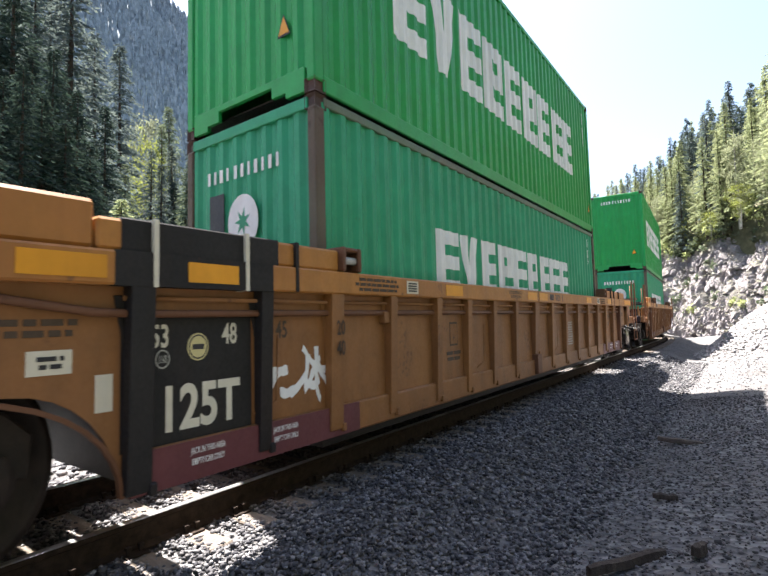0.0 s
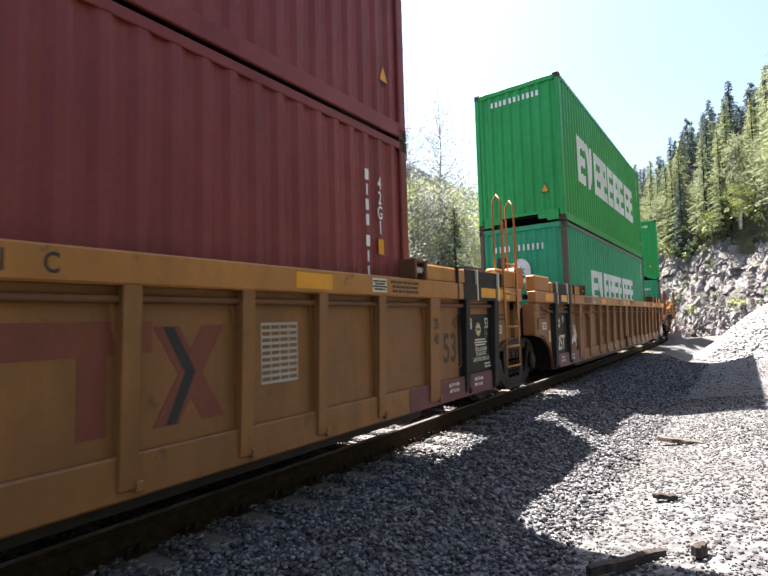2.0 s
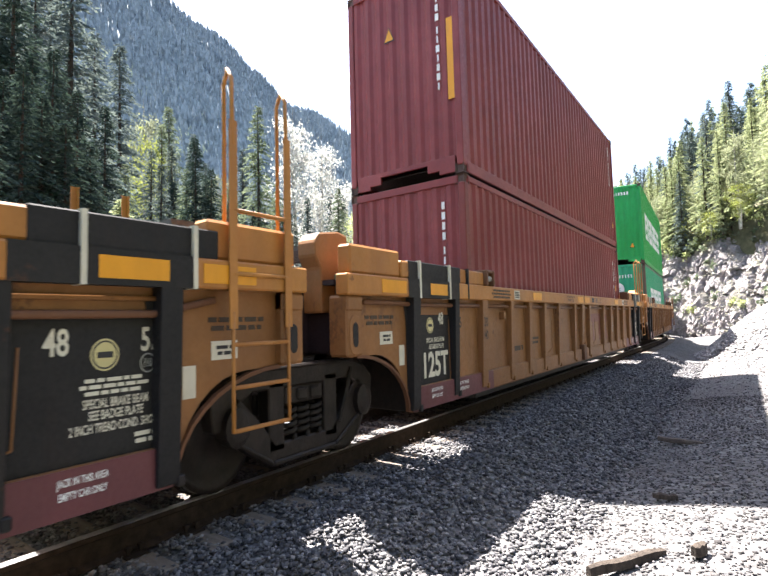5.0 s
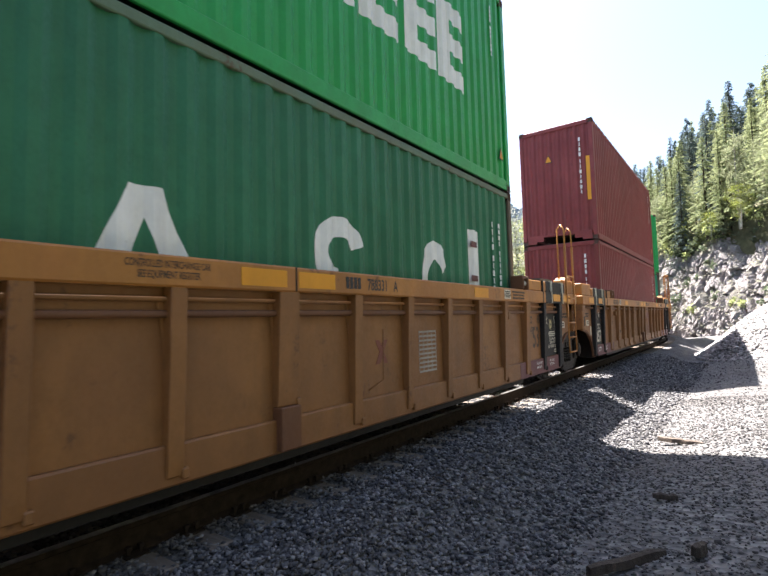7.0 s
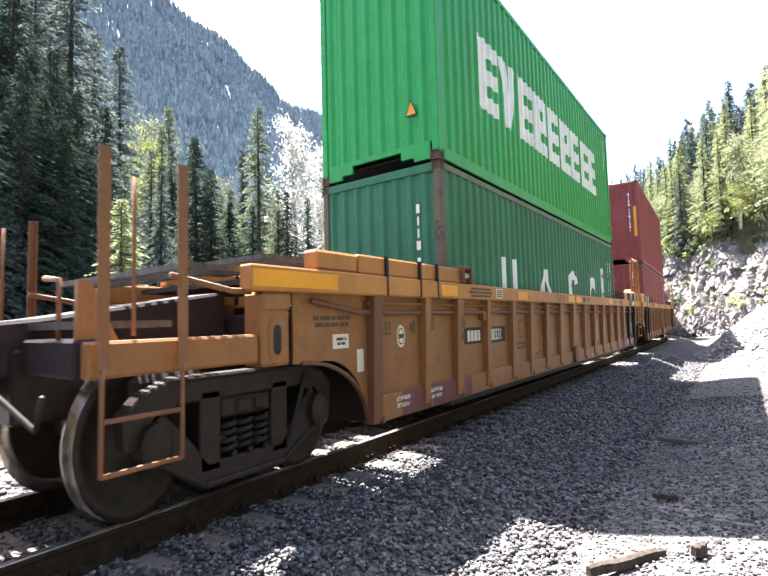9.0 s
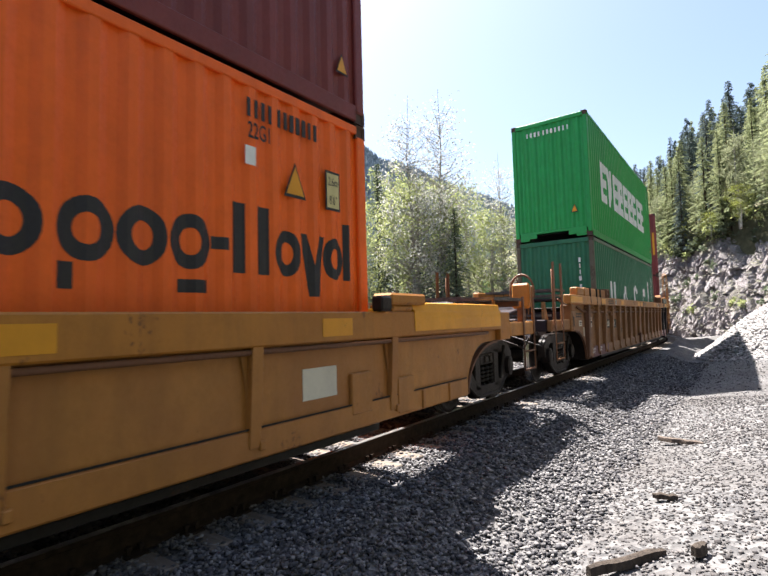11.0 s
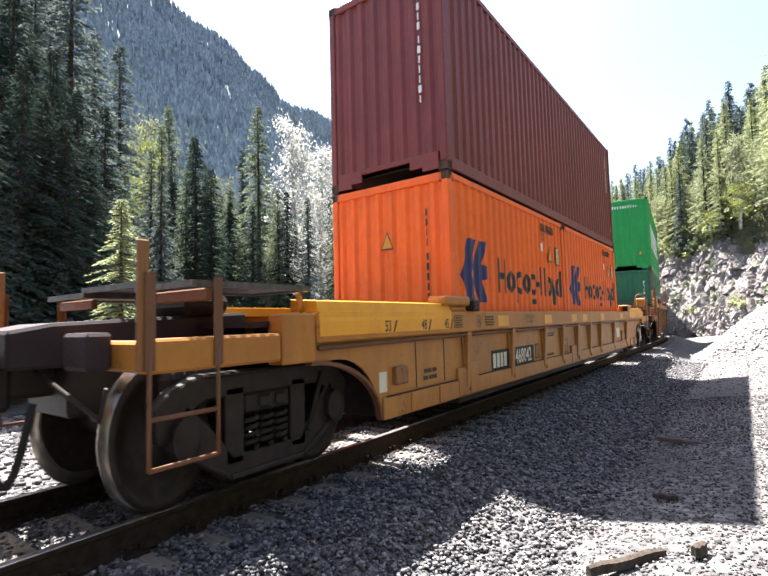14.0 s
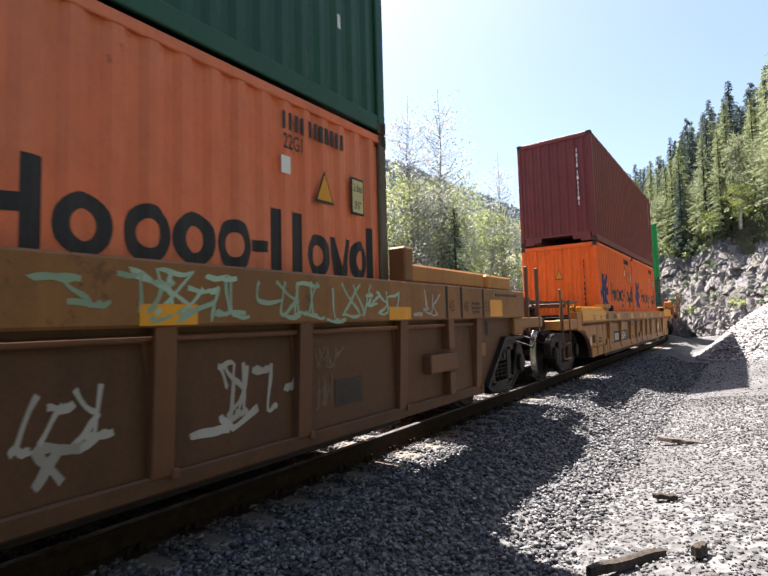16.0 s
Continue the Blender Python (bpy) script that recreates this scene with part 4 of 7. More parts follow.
def bowl(cy, cz, ry, rz, wy, wz, a0=0.0, a1=360.0, n=24):
    """A round band, in quads, as flat outlines."""
    out = []
    for i in range(n):
        p, q = radians(a0 + (a1 - a0) * i / n), radians(a0 + (a1 - a0) * (i + 1) / n)
        out.append([(cy + ry * math.cos(p), cz + rz * math.sin(p)), (cy + ry * math.cos(q), cz + rz * math.sin(q)),
                    (cy + (ry - wy) * math.cos(q), cz + (rz - wz) * math.sin(q)), (cy + (ry - wy) * math.cos(p), cz + (rz - wz) * math.sin(p))])
    return out


def decal(ob, length, outlines, material, name="marking", label=""):
    """Flat outlines of paint laid over the folds of the near wall."""
    start = -length / 2 + 0.16
    bm = bmesh.new()
    for poly in outlines:
        bm.faces.new([bm.verts.new((0, y, z)) for y, z in poly])
    bmesh.ops.triangulate(bm, faces=bm.faces[:])
    lo, hi = min(v.co.y for v in bm.verts), max(v.co.y for v in bm.verts)
    for u in breaks(lo, hi, start)[1:-1]:
        bmesh.ops.bisect_plane(bm, geom=bm.verts[:] + bm.edges[:] + bm.faces[:], plane_co=(0, u, 0), plane_no=(0, 1, 0))
    for v in bm.verts:
        v.co.x = HALF - 0.009 - wave(v.co.y - start) * DEPTH
    for f in bm.faces:
        f.normal_update()
        if f.normal.x < 0:
            f.normal_flip()
    me = bpy.data.meshes.new(name)
    bm.to_mesh(me)
    bm.free()
    me.materials.append(material)
    o = new(name, me)
    o.parent = ob
    return tagged(o, label)


def block_word(ob, length, y0, y1, z0, z1, count, material):
    """A brand mark as a row of plain comb-shaped blocks, the second a wedge."""
    pitch, high = (y1 - y0) / count, z1 - z0
    for i in range(count):
        a, b = y0 + i * pitch, y0 + (i + 0.88) * pitch
        w, mid = b - a, (a + b) / 2
        if i == 1:
            shape = [[(a, z1), (a + w * 0.4, z1), (mid, z0 + high * 0.5), (mid, z0), (mid - w * 0.16, z0)], [(mid, z0 + high * 0.5), (b - w * 0.4, z1), (b, z1), (mid + w * 0.16, z0), (mid, z0)]]
        else:
            shape = [bar(a, a + w * 0.42, z0, z1)] + [bar(a + w * 0.42, b, z0 + high * k, z0 + high * (k + 0.22)) for k in (0.0, 0.39, 0.78)]
            if i in (3, 5):
                shape.append(bar(b - w * 0.3, b, z0 + high * 0.61, z0 + high * 0.78))
        decal(ob, length, shape, material)


def warning(ob, turn, x, y, z, size=0.16, mat_edge=INK):
    """A yellow warning triangle with a dark rim."""
    for k, m, d in ((1.0, mat_edge, 0.0), (0.8, BRIGHT, 0.003)):
        bm = bmesh.new()
        s = size * k
        pts = [(-s, -s * 0.75), (s, -s * 0.75), (0, s)]
        if turn == "side":
            prism(bm, [(y + a, z + b) for a, b in pts], x - 0.003 + d, x + 0.002 + d)
        else:
            plate(bm, [(x + a, z + b) for a, b in pts], y + 0.003 - d, y - 0.002 - d)
        part("warning_sign", bm, m, ob)


def id_row(ob, x0, x1, y, z, high, material, seed):
    """A row of upright bars on the rear wall, where an identity code stands."""
    rnd = random.Random(seed)
    bm = bmesh.new()
    n = 11
    for i in range(n):
        c = x0 + (x1 - x0) * (i + 0.5) / n + (0.03 if i > 3 else 0)
        w = (x1 - x0) / n * rnd.uniform(0.3, 0.6)
        box(bm, c - w / 2, c + w / 2, y - 0.003, y + 0.003, z - high / 2, z + high / 2)
    tagged(part("marking", bm, material, ob), kind="stuff")


def id_row_side(ob, x, y0, y1, z, high, seed):
    """A row of upright dark bars on the near side, where an identity code stands."""
    rnd = random.Random(seed)
    bm = bmesh.new()
    for i in range(11):
        c = y0 + (y1 - y0) * (i + 0.5) / 11 + (0.03 if i > 3 else 0)
        w = (y1 - y0) / 11 * rnd.uniform(0.35, 0.65)
        box(bm, x - 0.003, x + 0.004, c - w / 2, c + w / 2, z - high / 2, z + high / 2)
    tagged(part("marking", bm, INK, ob), kind="stuff")


def id_column(ob, x, y, z0, z1, wide, material, seed, side=False):
    rnd = random.Random(seed)
    bm = bmesh.new()
    n = 11
    for i in range(n):
        c = z1 - (z1 - z0) * (i + 0.5) / n - (0.05 if i > 3 else 0)
        k = (z1 - z0) / n * 0.36
        w = wide * rnd.choice((0.35, 0.7, 0.85))
        if side:
            box(bm, x - 0.003, x + 0.003, y - w / 2, y + w / 2, c - k, c + k)
        else:
            box(bm, x - w / 2, x + w / 2, y - 0.003, y + 0.003, c - k, c + k)
    tagged(part("marking", bm, material, ob), kind="stuff")


L40, L20, TALL, LOW = 12.192, 6.058, 2.896, 2.591
UPPER = 2.861
STACKS = {}


def stow(car, ob, y, z):
    STACKS.setdefault(car, []).append((ob, y, z))


def green_upper(group, seed):
    ob = container("bright green corrugated steel container with white block marks", GREEN, L40, TALL, group)
    block_word(ob, L40, -4.53, 4.4, 1.0, 2.0, 9, WHITE)
    id_row(ob, -0.75, 0.66, -L40 / 2 + 0.02, 2.6, 0.11, WHITE, seed)
    warning(ob, "rear", 0.72, -L40 / 2 + 0.02, 0.66, 0.11)
    id_column(ob, HALF - 0.008, 5.45, 1.9, 2.6, 0.07, WHITE, seed, True)
    warning(ob, "side", HALF - 0.008, 5.72, 0.5, 0.1)
    return ob


def fill_cars():
    e = L40 / 2
    for car, dz, seed in (("lead", -0.1, 3), ("unit_b", 0.10, 5)):
        base = UPPER + dz
        stow(car, green_upper("stacked containers", seed), 0, base)
        ob = container("sea green corrugated steel container with rusty corner posts", TEAL, L40, LOW, "stacked containers", worn_posts=POSTRUST, rail=CHALK)
        boxes("faded_mark", [(-0.72, -0.42, -e + 0.016, -e + 0.022, 1.3, 1.98)], INK, ob, "dark blue painted-over patch", 0)
        block_word(ob, L40, -3.52, 3.3, 1.05, 1.76, 9, WHITE)
        bm = bmesh.new()
        plate(bm, [(-0.05 + 0.29 * math.cos(a), 1.68 + 0.25 * math.sin(a)) for a in [math.pi * k / 12 for k in range(24)]], -e + 0.022, -e + 0.017)
        part("emblem", bm, WHITE, ob, "white round emblem")
        bm = bmesh.new()
        plate(bm, [(-0.05 + (0.15 if k % 2 else 0.06) * math.cos(math.pi * k / 7), 1.68 + (0.13 if k % 2 else 0.05) * math.sin(math.pi * k / 7)) for k in range(14)], -e + 0.017, -e + 0.013)
        part("emblem", bm, TEAL, ob, "green star emblem")
        id_row(ob, -0.8, 0.62, -e + 0.02, 2.15, 0.12, WHITE, seed + 2)
        id_column(ob, HALF - 0.008, 5.3, 1.9, 2.4, 0.07, WHITE, seed, True)
        stow(car, ob, 0, base - LOW - 0.015)

    base = UPPER + 0.04
    ob = container("maroon corrugated steel container, faded", MAROON, L40, TALL, "stacked containers")
    id_column(ob, 0.79, -e + 0.02, 1.15, 2.5, 0.08, WHITE, 7)
    boxes("label", [(0.97, 1.09, -e + 0.017, -e + 0.022, 0.95, 2.0)], BRIGHT, ob, "yellow height strip", 0)
    warning(ob, "rear", -0.24, -e + 0.02, 2.1, 0.12)
    warning(ob, "side", HALF - 0.008, 5.6, 0.55, 0.1)
    id_column(ob, HALF - 0.008, 5.4, 1.6, 2.6, 0.07, WHITE, 8, True)
    stow("unit_c", ob, 0, base)
    ob = container("maroon corrugated steel container with white codes", MAROON, L40, LOW, "stacked containers", worn_posts=OXBLOOD)
    id_column(ob, 0.79, -e + 0.02, 0.9, 2.3, 0.08, WHITE, 9)
    for i, ch in enumerate("42G1"):
        words(ch, 0.17, WHITE, ob, HALF - 0.006, 5.46, 2.03 - 0.137 * i, wide=0.85, heavy=0.015)
    id_column(ob, HALF - 0.006, 5.2, 0.7, 2.2, 0.08, WHITE, 10, True)
    boxes("label", [(HALF - 0.012, HALF - 0.004, 5.41, 5.52, 1.43, 1.57)], BRIGHT, ob, "small yellow plate", 0)
    stow("unit_c", ob, 0, base - LOW - 0.015)

    base = UPPER + 0.055
    stow("unit_a", green_upper("stacked containers", 21), 0, base)
    ob = container("dark green corrugated steel container with large white marks", DARKGREEN, L40, LOW, "stacked containers", worn_posts=POSTRUST, rail=CHALK)
    low = base - LOW - 0.015
    for shape in ([bar(-3.77, -3.55, 0.5, 1.65), bar(-3.22, -3.0, 0.5, 1.65), bar(-3.55, -3.22, 0.5, 0.7)],
                  [[(-1.8, 0.9), (-1.53, 0.9), (-1.27, 1.42), (-1.27, 1.6), (-1.4, 1.6)], [(-1.27, 1.42), (-1.0, 0.9), (-0.73, 0.9), (-1.14, 1.6), (-1.27, 1.6)]],
                  bowl(0.97, 1.38, 0.42, 0.3, 0.2, 0.17, 15, 265) + bowl(0.97, 0.93, 0.42, 0.28, 0.2, 0.16, -150, 90),
                  bowl(3.08, 1.2, 0.4, 0.46, 0.2, 0.2, 25, 335), [bar(4.15, 4.58, 0.8, 1.9)]):
        decal(ob, L40, shape, WHITE)
    bars(ob, PLUM, HALF - 0.006, 4.36, 1.72, 0.3, 0.12, 1)
    bars(ob, PLUM, HALF - 0.006, 4.36, 1.3, 0.3, 0.12, 1)
    id_column(ob, HALF - 0.006, 5.15, 1.0, 2.1, 0.08, WHITE, 22, True)
    id_column(ob, HALF - 0.006, 5.45, 1.2, 2.1, 0.08, WHITE, 24, True)
    id_column(ob, 0.79, -e + 0.02, 0.6, 2.15, 0.09, WHITE, 23)
    stow("unit_a", ob, 0, low)

    base = UPPER - 0.015
    ob = container("dark red brown corrugated steel container", OXBLOOD, L40, LOW, "stacked containers")
    id_column(ob, 0.75, -e + 0.02, 0.9, 2.25, 0.07, WHITE, 31)
    id_column(ob, HALF - 0.008, 5.4, 1.4, 2.3, 0.06, WHITE, 32, True)
    warning(ob, "side", HALF - 0.008, 5.7, 0.45, 0.1)
    stow("long_car", ob, 0, base)
    for y in (-3.065, 3.065):
        ob = container("orange corrugated steel container with dark lettering shapes", ORANGE, L20, LOW, "stacked containers", worn_posts=None)
        orange_box_marks(ob)
        stow("long_car", ob, y, base - LOW - 0.015)

    base = UPPER
    ob = container("bottle green corrugated steel container", BOTTLE, L40, TALL, "stacked containers")
    boxes("label", [(HALF - 0.008, HALF - 0.003, 5.2, 5.25, 0.75, 0.87)], WHITE, ob, "white code mark", 0)
    stow("old_car", ob, 0, base)
    for y in (-3.065, 3.065):
        ob = container("faded salmon orange corrugated container with dark lettering shapes", SALMON, L20, LOW, "stacked containers", worn_posts=POSTRUST)
        orange_box_marks(ob)
        stow("old_car", ob, y, base - LOW - 0.015)


def orange_box_marks(ob):
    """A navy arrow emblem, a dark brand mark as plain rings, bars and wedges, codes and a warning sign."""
    z, h, r = 1.22, 0.47, 0.168
    top, low, x1 = z + h, z - 0.14, z + 2 * r

    def ring(c, wide=0.19):
        return bowl(c, z + r, wide, r, 0.1, 0.085)

    for shape in ([bar(-1.21, -1.08, z, top), bar(-0.92, -0.79, z, top), bar(-1.08, -0.92, z + 0.19, z + 0.28)],
                  ring(-0.54), ring(-0.08), [bar(-0.26, -0.16, low, z - 0.005)], ring(0.31), ring(0.71), [bar(0.6, 0.86, low, low + 0.08)],
                  [bar(0.91, 1.07, z + 0.14, z + 0.22)], [bar(1.12, 1.26, z, top)], [bar(1.4, 1.54, z, top)], ring(1.77, 0.17),
                  [[(1.96, x1), (2.06, x1), (2.14, z + 0.1), (2.14, low), (2.08, low)], [(2.14, z + 0.1), (2.22, x1), (2.32, x1), (2.2, low), (2.14, low)]],
                  ring(2.46, 0.16), [bar(2.625, 2.71, z, top)]):
        decal(ob, L20, shape, INK)
    decal(ob, L20, [[(-2.66, 1.4), (-2.3, 1.42), (-2.06, 1.86), (-2.36, 1.86)], [(-2.46, 1.1), (-2.12, 1.1), (-2.3, 1.42), (-2.66, 1.4)],
                    [(-2.22, 1.44), (-1.84, 1.56), (-1.68, 1.86), (-2.0, 1.86)], [(-2.22, 1.44), (-1.84, 1.36), (-1.66, 1.38), (-1.6, 1.54), (-1.84, 1.56)],
                    [(-2.04, 1.08), (-1.72, 1.08), (-1.84, 1.36), (-2.22, 1.44)]], NAVY, "emblem", "navy blue arrow emblem")
    x = HALF - 0.008
    warning(ob, "side", x, 1.87, 1.92, 0.15)
    boxes("label", [(x - 0.003, x + 0.004, 2.32, 2.55, 1.78, 2.1)], INK, ob, "dark rim plate", 0)
    boxes("label", [(x, x + 0.007, 2.34, 2.53, 1.8, 2.08)], LEMON, ob, "yellow height plate", 0)
    words("2.6m", 0.1, INK, ob, x + 0.009, 2.435, 1.98, wide=0.8)
    words("8'6\"", 0.1, INK, ob, x + 0.009, 2.435, 1.83, wide=0.8)
    id_row_side(ob, x, 1.25, 2.18, 2.36, 0.13, 4)
    words("22G1", 0.16, INK, ob, x + 0.004, 1.42, 2.15, wide=0.8, heavy=0.01)
    boxes("label", [(x - 0.002, x + 0.003, 1.25, 1.37, 1.96, 2.09)], WHITE, ob, "small white plate", 0)
    id_column(ob, 0.79, -L20 / 2 + 0.02, 0.9, 2.2, 0.05, INK, 41)
    warning(ob, "rear", 0.0, -L20 / 2 + 0.02, 1.85, 0.13)


fill_cars()


# ---- well cars ----
WHEELS = []


def wheelset(truck, y, radius=0.46):
    """Two flanged wheels on one axle, turning about its middle."""
    bm = bmesh.new()
    tube(bm, [(-0.95, 0, 0), (0.95, 0, 0)], 0.085, 14)
    for s in (1, -1):
        lathe_x(bm, [(s * (0.72 + a), r) for a, r in ((-0.035, 0.12), (-0.035, radius - 0.07), (-0.04, radius + 0.025), (-0.012, radius + 0.025), (0.0, radius),
                                                      (0.09, radius - 0.004), (0.095, radius - 0.06), (0.04, radius - 0.1), (0.045, 0.14), (0.09, 0.12))], 32)
    ob = part("wheelset", bm, STEEL, truck, "worn steel wheels on an axle", 0, True)
    ob.data.materials.append(TREAD)
    for p in ob.data.polygons:
        d = math.hypot(p.center.y, p.center.z)
        if d > radius - 0.03 and abs(p.center.x) < 0.83:
            p.material_index = 1
    ob.location = (0, y, radius)
    WHEELS.append((ob, y, radius))
    return ob


def truck(car, y, seed=0):
    """A three-piece freight truck: cast side frames with windows, spring nests, bolster, bearing caps, two wheelsets."""
    bm = bmesh.new()
    box(bm, -0.93, 0.93, -0.2, 0.2, 0.42, 0.72)
    ob = part("truck", bm, STEEL, car, "grimy cast steel truck", 0.02)
    ob.location = (0, y, 0)
    for s in (1, -1):
        x0, x1 = s * 0.94, s * 1.1
        # the frame's outline with two windows, in beams round them
        bm = bmesh.new()
        prism(bm, [(-1.1, 0.44), (-1.13, 0.64), (-0.98, 0.75), (-0.72, 0.82), (0.72, 0.82), (0.98, 0.75), (1.13, 0.64), (1.1, 0.44), (0.98, 0.44), (0.92, 0.56), (0.68, 0.66), (-0.68, 0.66), (-0.92, 0.56), (-0.98, 0.44)], x0, x1)
        prism(bm, [(-1.0, 0.5), (-0.86, 0.34), (-0.46, 0.13), (0.46, 0.13), (0.86, 0.34), (1.0, 0.5), (0.86, 0.66), (0.64, 0.5), (0.4, 0.28), (-0.4, 0.28), (-0.64, 0.5), (-0.86, 0.66)], x0, x1)
        for c in (-0.385, 0.385):
            box(bm, x0, x1, c - 0.1, c + 0.1, 0.22, 0.72)
        # ribs along the edges of the casting
        box(bm, s * 1.1, s * 1.125, -0.7, 0.7, 0.79, 0.82)
        box(bm, s * 1.1, s * 1.13, -0.44, 0.44, 0.13, 0.17)
        prism(bm, [(0.44, 0.13), (0.86, 0.33), (0.86, 0.37), (0.44, 0.17)], s * 1.1, s * 1.125)
        prism(bm, [(-0.44, 0.13), (-0.86, 0.33), (-0.86, 0.37), (-0.44, 0.17)], s * 1.1, s * 1.125)
        part("side_frame", bm, STEEL, ob, bevel=0.02)
        for i in range(3):
            c = -0.18 + 0.18 * i
            pts = [(s * 1.03 + 0.075 * math.cos(a), c + 0.075 * math.sin(a), 0.29 + 0.22 * a / (2 * math.pi * 4.5)) for a in [2 * math.pi * k / 8 for k in range(37)]]
            bm = bmesh.new()
            tube(bm, pts, 0.019, 5)
            part("spring", bm, SPRING, ob, smooth=True)
        boxes("bolster_end", [(s * 0.9, s * 1.09, -0.27, 0.27, 0.53, 0.66), (s * 1.09, s * 1.12, -0.12, 0.02, 0.55, 0.64), (s * 1.09, s * 1.12, 0.08, 0.2, 0.55, 0.64)], STEEL, ob, bevel=0.015)
        for c in (-0.89, 0.89):
            bm = bmesh.new()
            lathe_x(bm, [(s * 1.0, 0.13), (s * 1.17, 0.13), (s * 1.19, 0.09), (s * 1.2, 0.03)], 14, c, 0.46)
            part("bearing_cap", bm, STEEL, ob)
        bm = bmesh.new()
        tube(bm, [(s * 1.12, 0.5, 0.32), (s * 1.12, 0.72, 0.74)], 0.025, 6)
        part("brake_rod", bm, SPRING, ob)
    for c in (-0.89, 0.89):
        wheelset(ob, c)
        boxes("brake_beam", [(-0.78, 0.78, c * 0.36 - 0.05, c * 0.36 + 0.05, 0.3, 0.44), (-0.8, -0.68, c * 0.44 - 0.03, c * 0.44 + 0.03, 0.3, 0.62), (0.68, 0.8, c * 0.44 - 0.03, c * 0.44 + 0.03, 0.3, 0.62)], STEEL, ob, bevel=0.015)
    return ob


def railing(car, pts, r=0.018, material=None, name="grab_iron"):
    bm = bmesh.new()
    tube(bm, pts, r, 7)
    return part(name, bm, material or YELLOW, car, smooth=True)


LADDER_STEPS = (0.0, 0.25, 0.5, 0.92, 1.3)


def ladder(car, x, ya, yb, z0, z1, rungs, material, side=1):
    """An end ladder: two flat stiles and its rungs."""
    for y in (ya, yb):
        s = 1 if x > 0 else -1
        bm = bmesh.new()
        low = max(z0 + 0.5, z1 - 1.25)
        plate(bm, [(x, low), (x + s * 0.012, low), (x + s * 0.012, z1), (x, z1)], y - 0.038, y + 0.038)
        box(bm, x - s * 0.04, x, y + 0.026, y + 0.038, low, z1)
        part("ladder_stile", bm, material, car)
        railing(car, [(x, y, z0), (x, y, low + 0.1)], 0.016, material, "ladder_stile")
    for i in range(rungs):
        z = z0 + 0.005 + LADDER_STEPS[i]
        railing(car, [(x, ya, z), (x, yb, z)], 0.014, material, "ladder_rung")


SLATS = {}


def grating(car, x0, x1, y0, y1, z, material):
    """A running board: a frame, and crosswise slats lying in it."""
    bm = bmesh.new()
    rings = []
    for h in (z - 0.04, z):
        for g in (0.0, 0.03):
            rings.append([bm.verts.new(p) for p in ((x0 + g, y0 + g, h), (x1 - g, y0 + g, h), (x1 - g, y1 - g, h), (x0 + g, y1 - g, h))])
    for a, b in ((0, 1), (1, 3), (3, 2), (2, 0)):
        for i in range(4):
            j = (i + 1) % 4
            bm.faces.new((rings[a][i], rings[a][j], rings[b][j], rings[b][i]))
    board = part("running_board", bm, material, car)
    wide = round(x1 - x0 - 0.07, 3)
    if (wide, material.name) not in SLATS:
        bm = bmesh.new()
        box(bm, -wide / 2, wide / 2, -0.03, 0.03, -0.025, -0.004)
        me = bpy.data.meshes.new("slat")
        bm.to_mesh(me)
        bm.free()
        me.materials.append(material)
        SLATS[wide, material.name] = me
    n = max(2, int((y1 - y0 - 0.06) / 0.095))
    for i in range(n):
        o = new("slat", SLATS[wide, material.name])
        o.parent, o.location = board, ((x0 + x1) / 2, y0 + 0.03 + (y1 - y0 - 0.06) * (i + 0.5) / n, z)


def handwheel(car, x, y, z, r, material):
    bm = bmesh.new()
    tube(bm, [(x + r * math.cos(a), y, z + r * math.sin(a)) for a in [2 * math.pi * k / 20 for k in range(21)]], 0.02, 6)
    for k in range(3):
        a = 2 * math.pi * k / 3
        tube(bm, [(x, y, z), (x + r * math.cos(a), y, z + r * math.sin(a))], 0.012, 5)
    part("handbrake_wheel", bm, material, car)


def coupler(car, sy, y):
    """Draft sill, knuckle coupler, its lifting rod and a hanging air hose."""
    # dark box added under the end to stop light coming through
    boxes("brake_reservoir", [(-0.95, 0.95, sy * 9.95, sy * 10.6, 0.62, 0.86)], STEEL, car, bevel=0.06)
    boxes("draft_sill", [(-0.42, 0.42, sy * 9.0, sy * (y - 0.55), 0.6, 1.02)], STEEL, car, "dark grimy draft sill", 0.02)
    bm = bmesh.new()
    box(bm, -0.12, 0.12, sy * (y - 0.6), sy * (y - 0.2), 0.72, 0.92)
    prism(bm, [(sy * (y - 0.25), 0.66), (sy * y, 0.66), (sy * y, 0.98), (sy * (y - 0.25), 0.98)], -0.2, 0.16)
    part("coupler", bm, STEEL, car, bevel=0.03)
    railing(car, [(-1.3, sy * (y - 0.45), 0.8), (-1.2, sy * (y - 0.45), 0.66), (0.0, sy * (y - 0.35), 0.95), (1.2, sy * (y - 0.45), 0.66), (1.3, sy * (y - 0.45), 0.82)], 0.016, STEEL, "lifting_rod")
    pts = [(0.45, sy * (y - 0.3) + sy * 0.3 * k / 8, 0.72 - 0.42 * math.sin(math.pi * k / 8 * 0.9)) for k in range(9)]
    railing(car, pts, 0.028, BLACK, "air_hose")


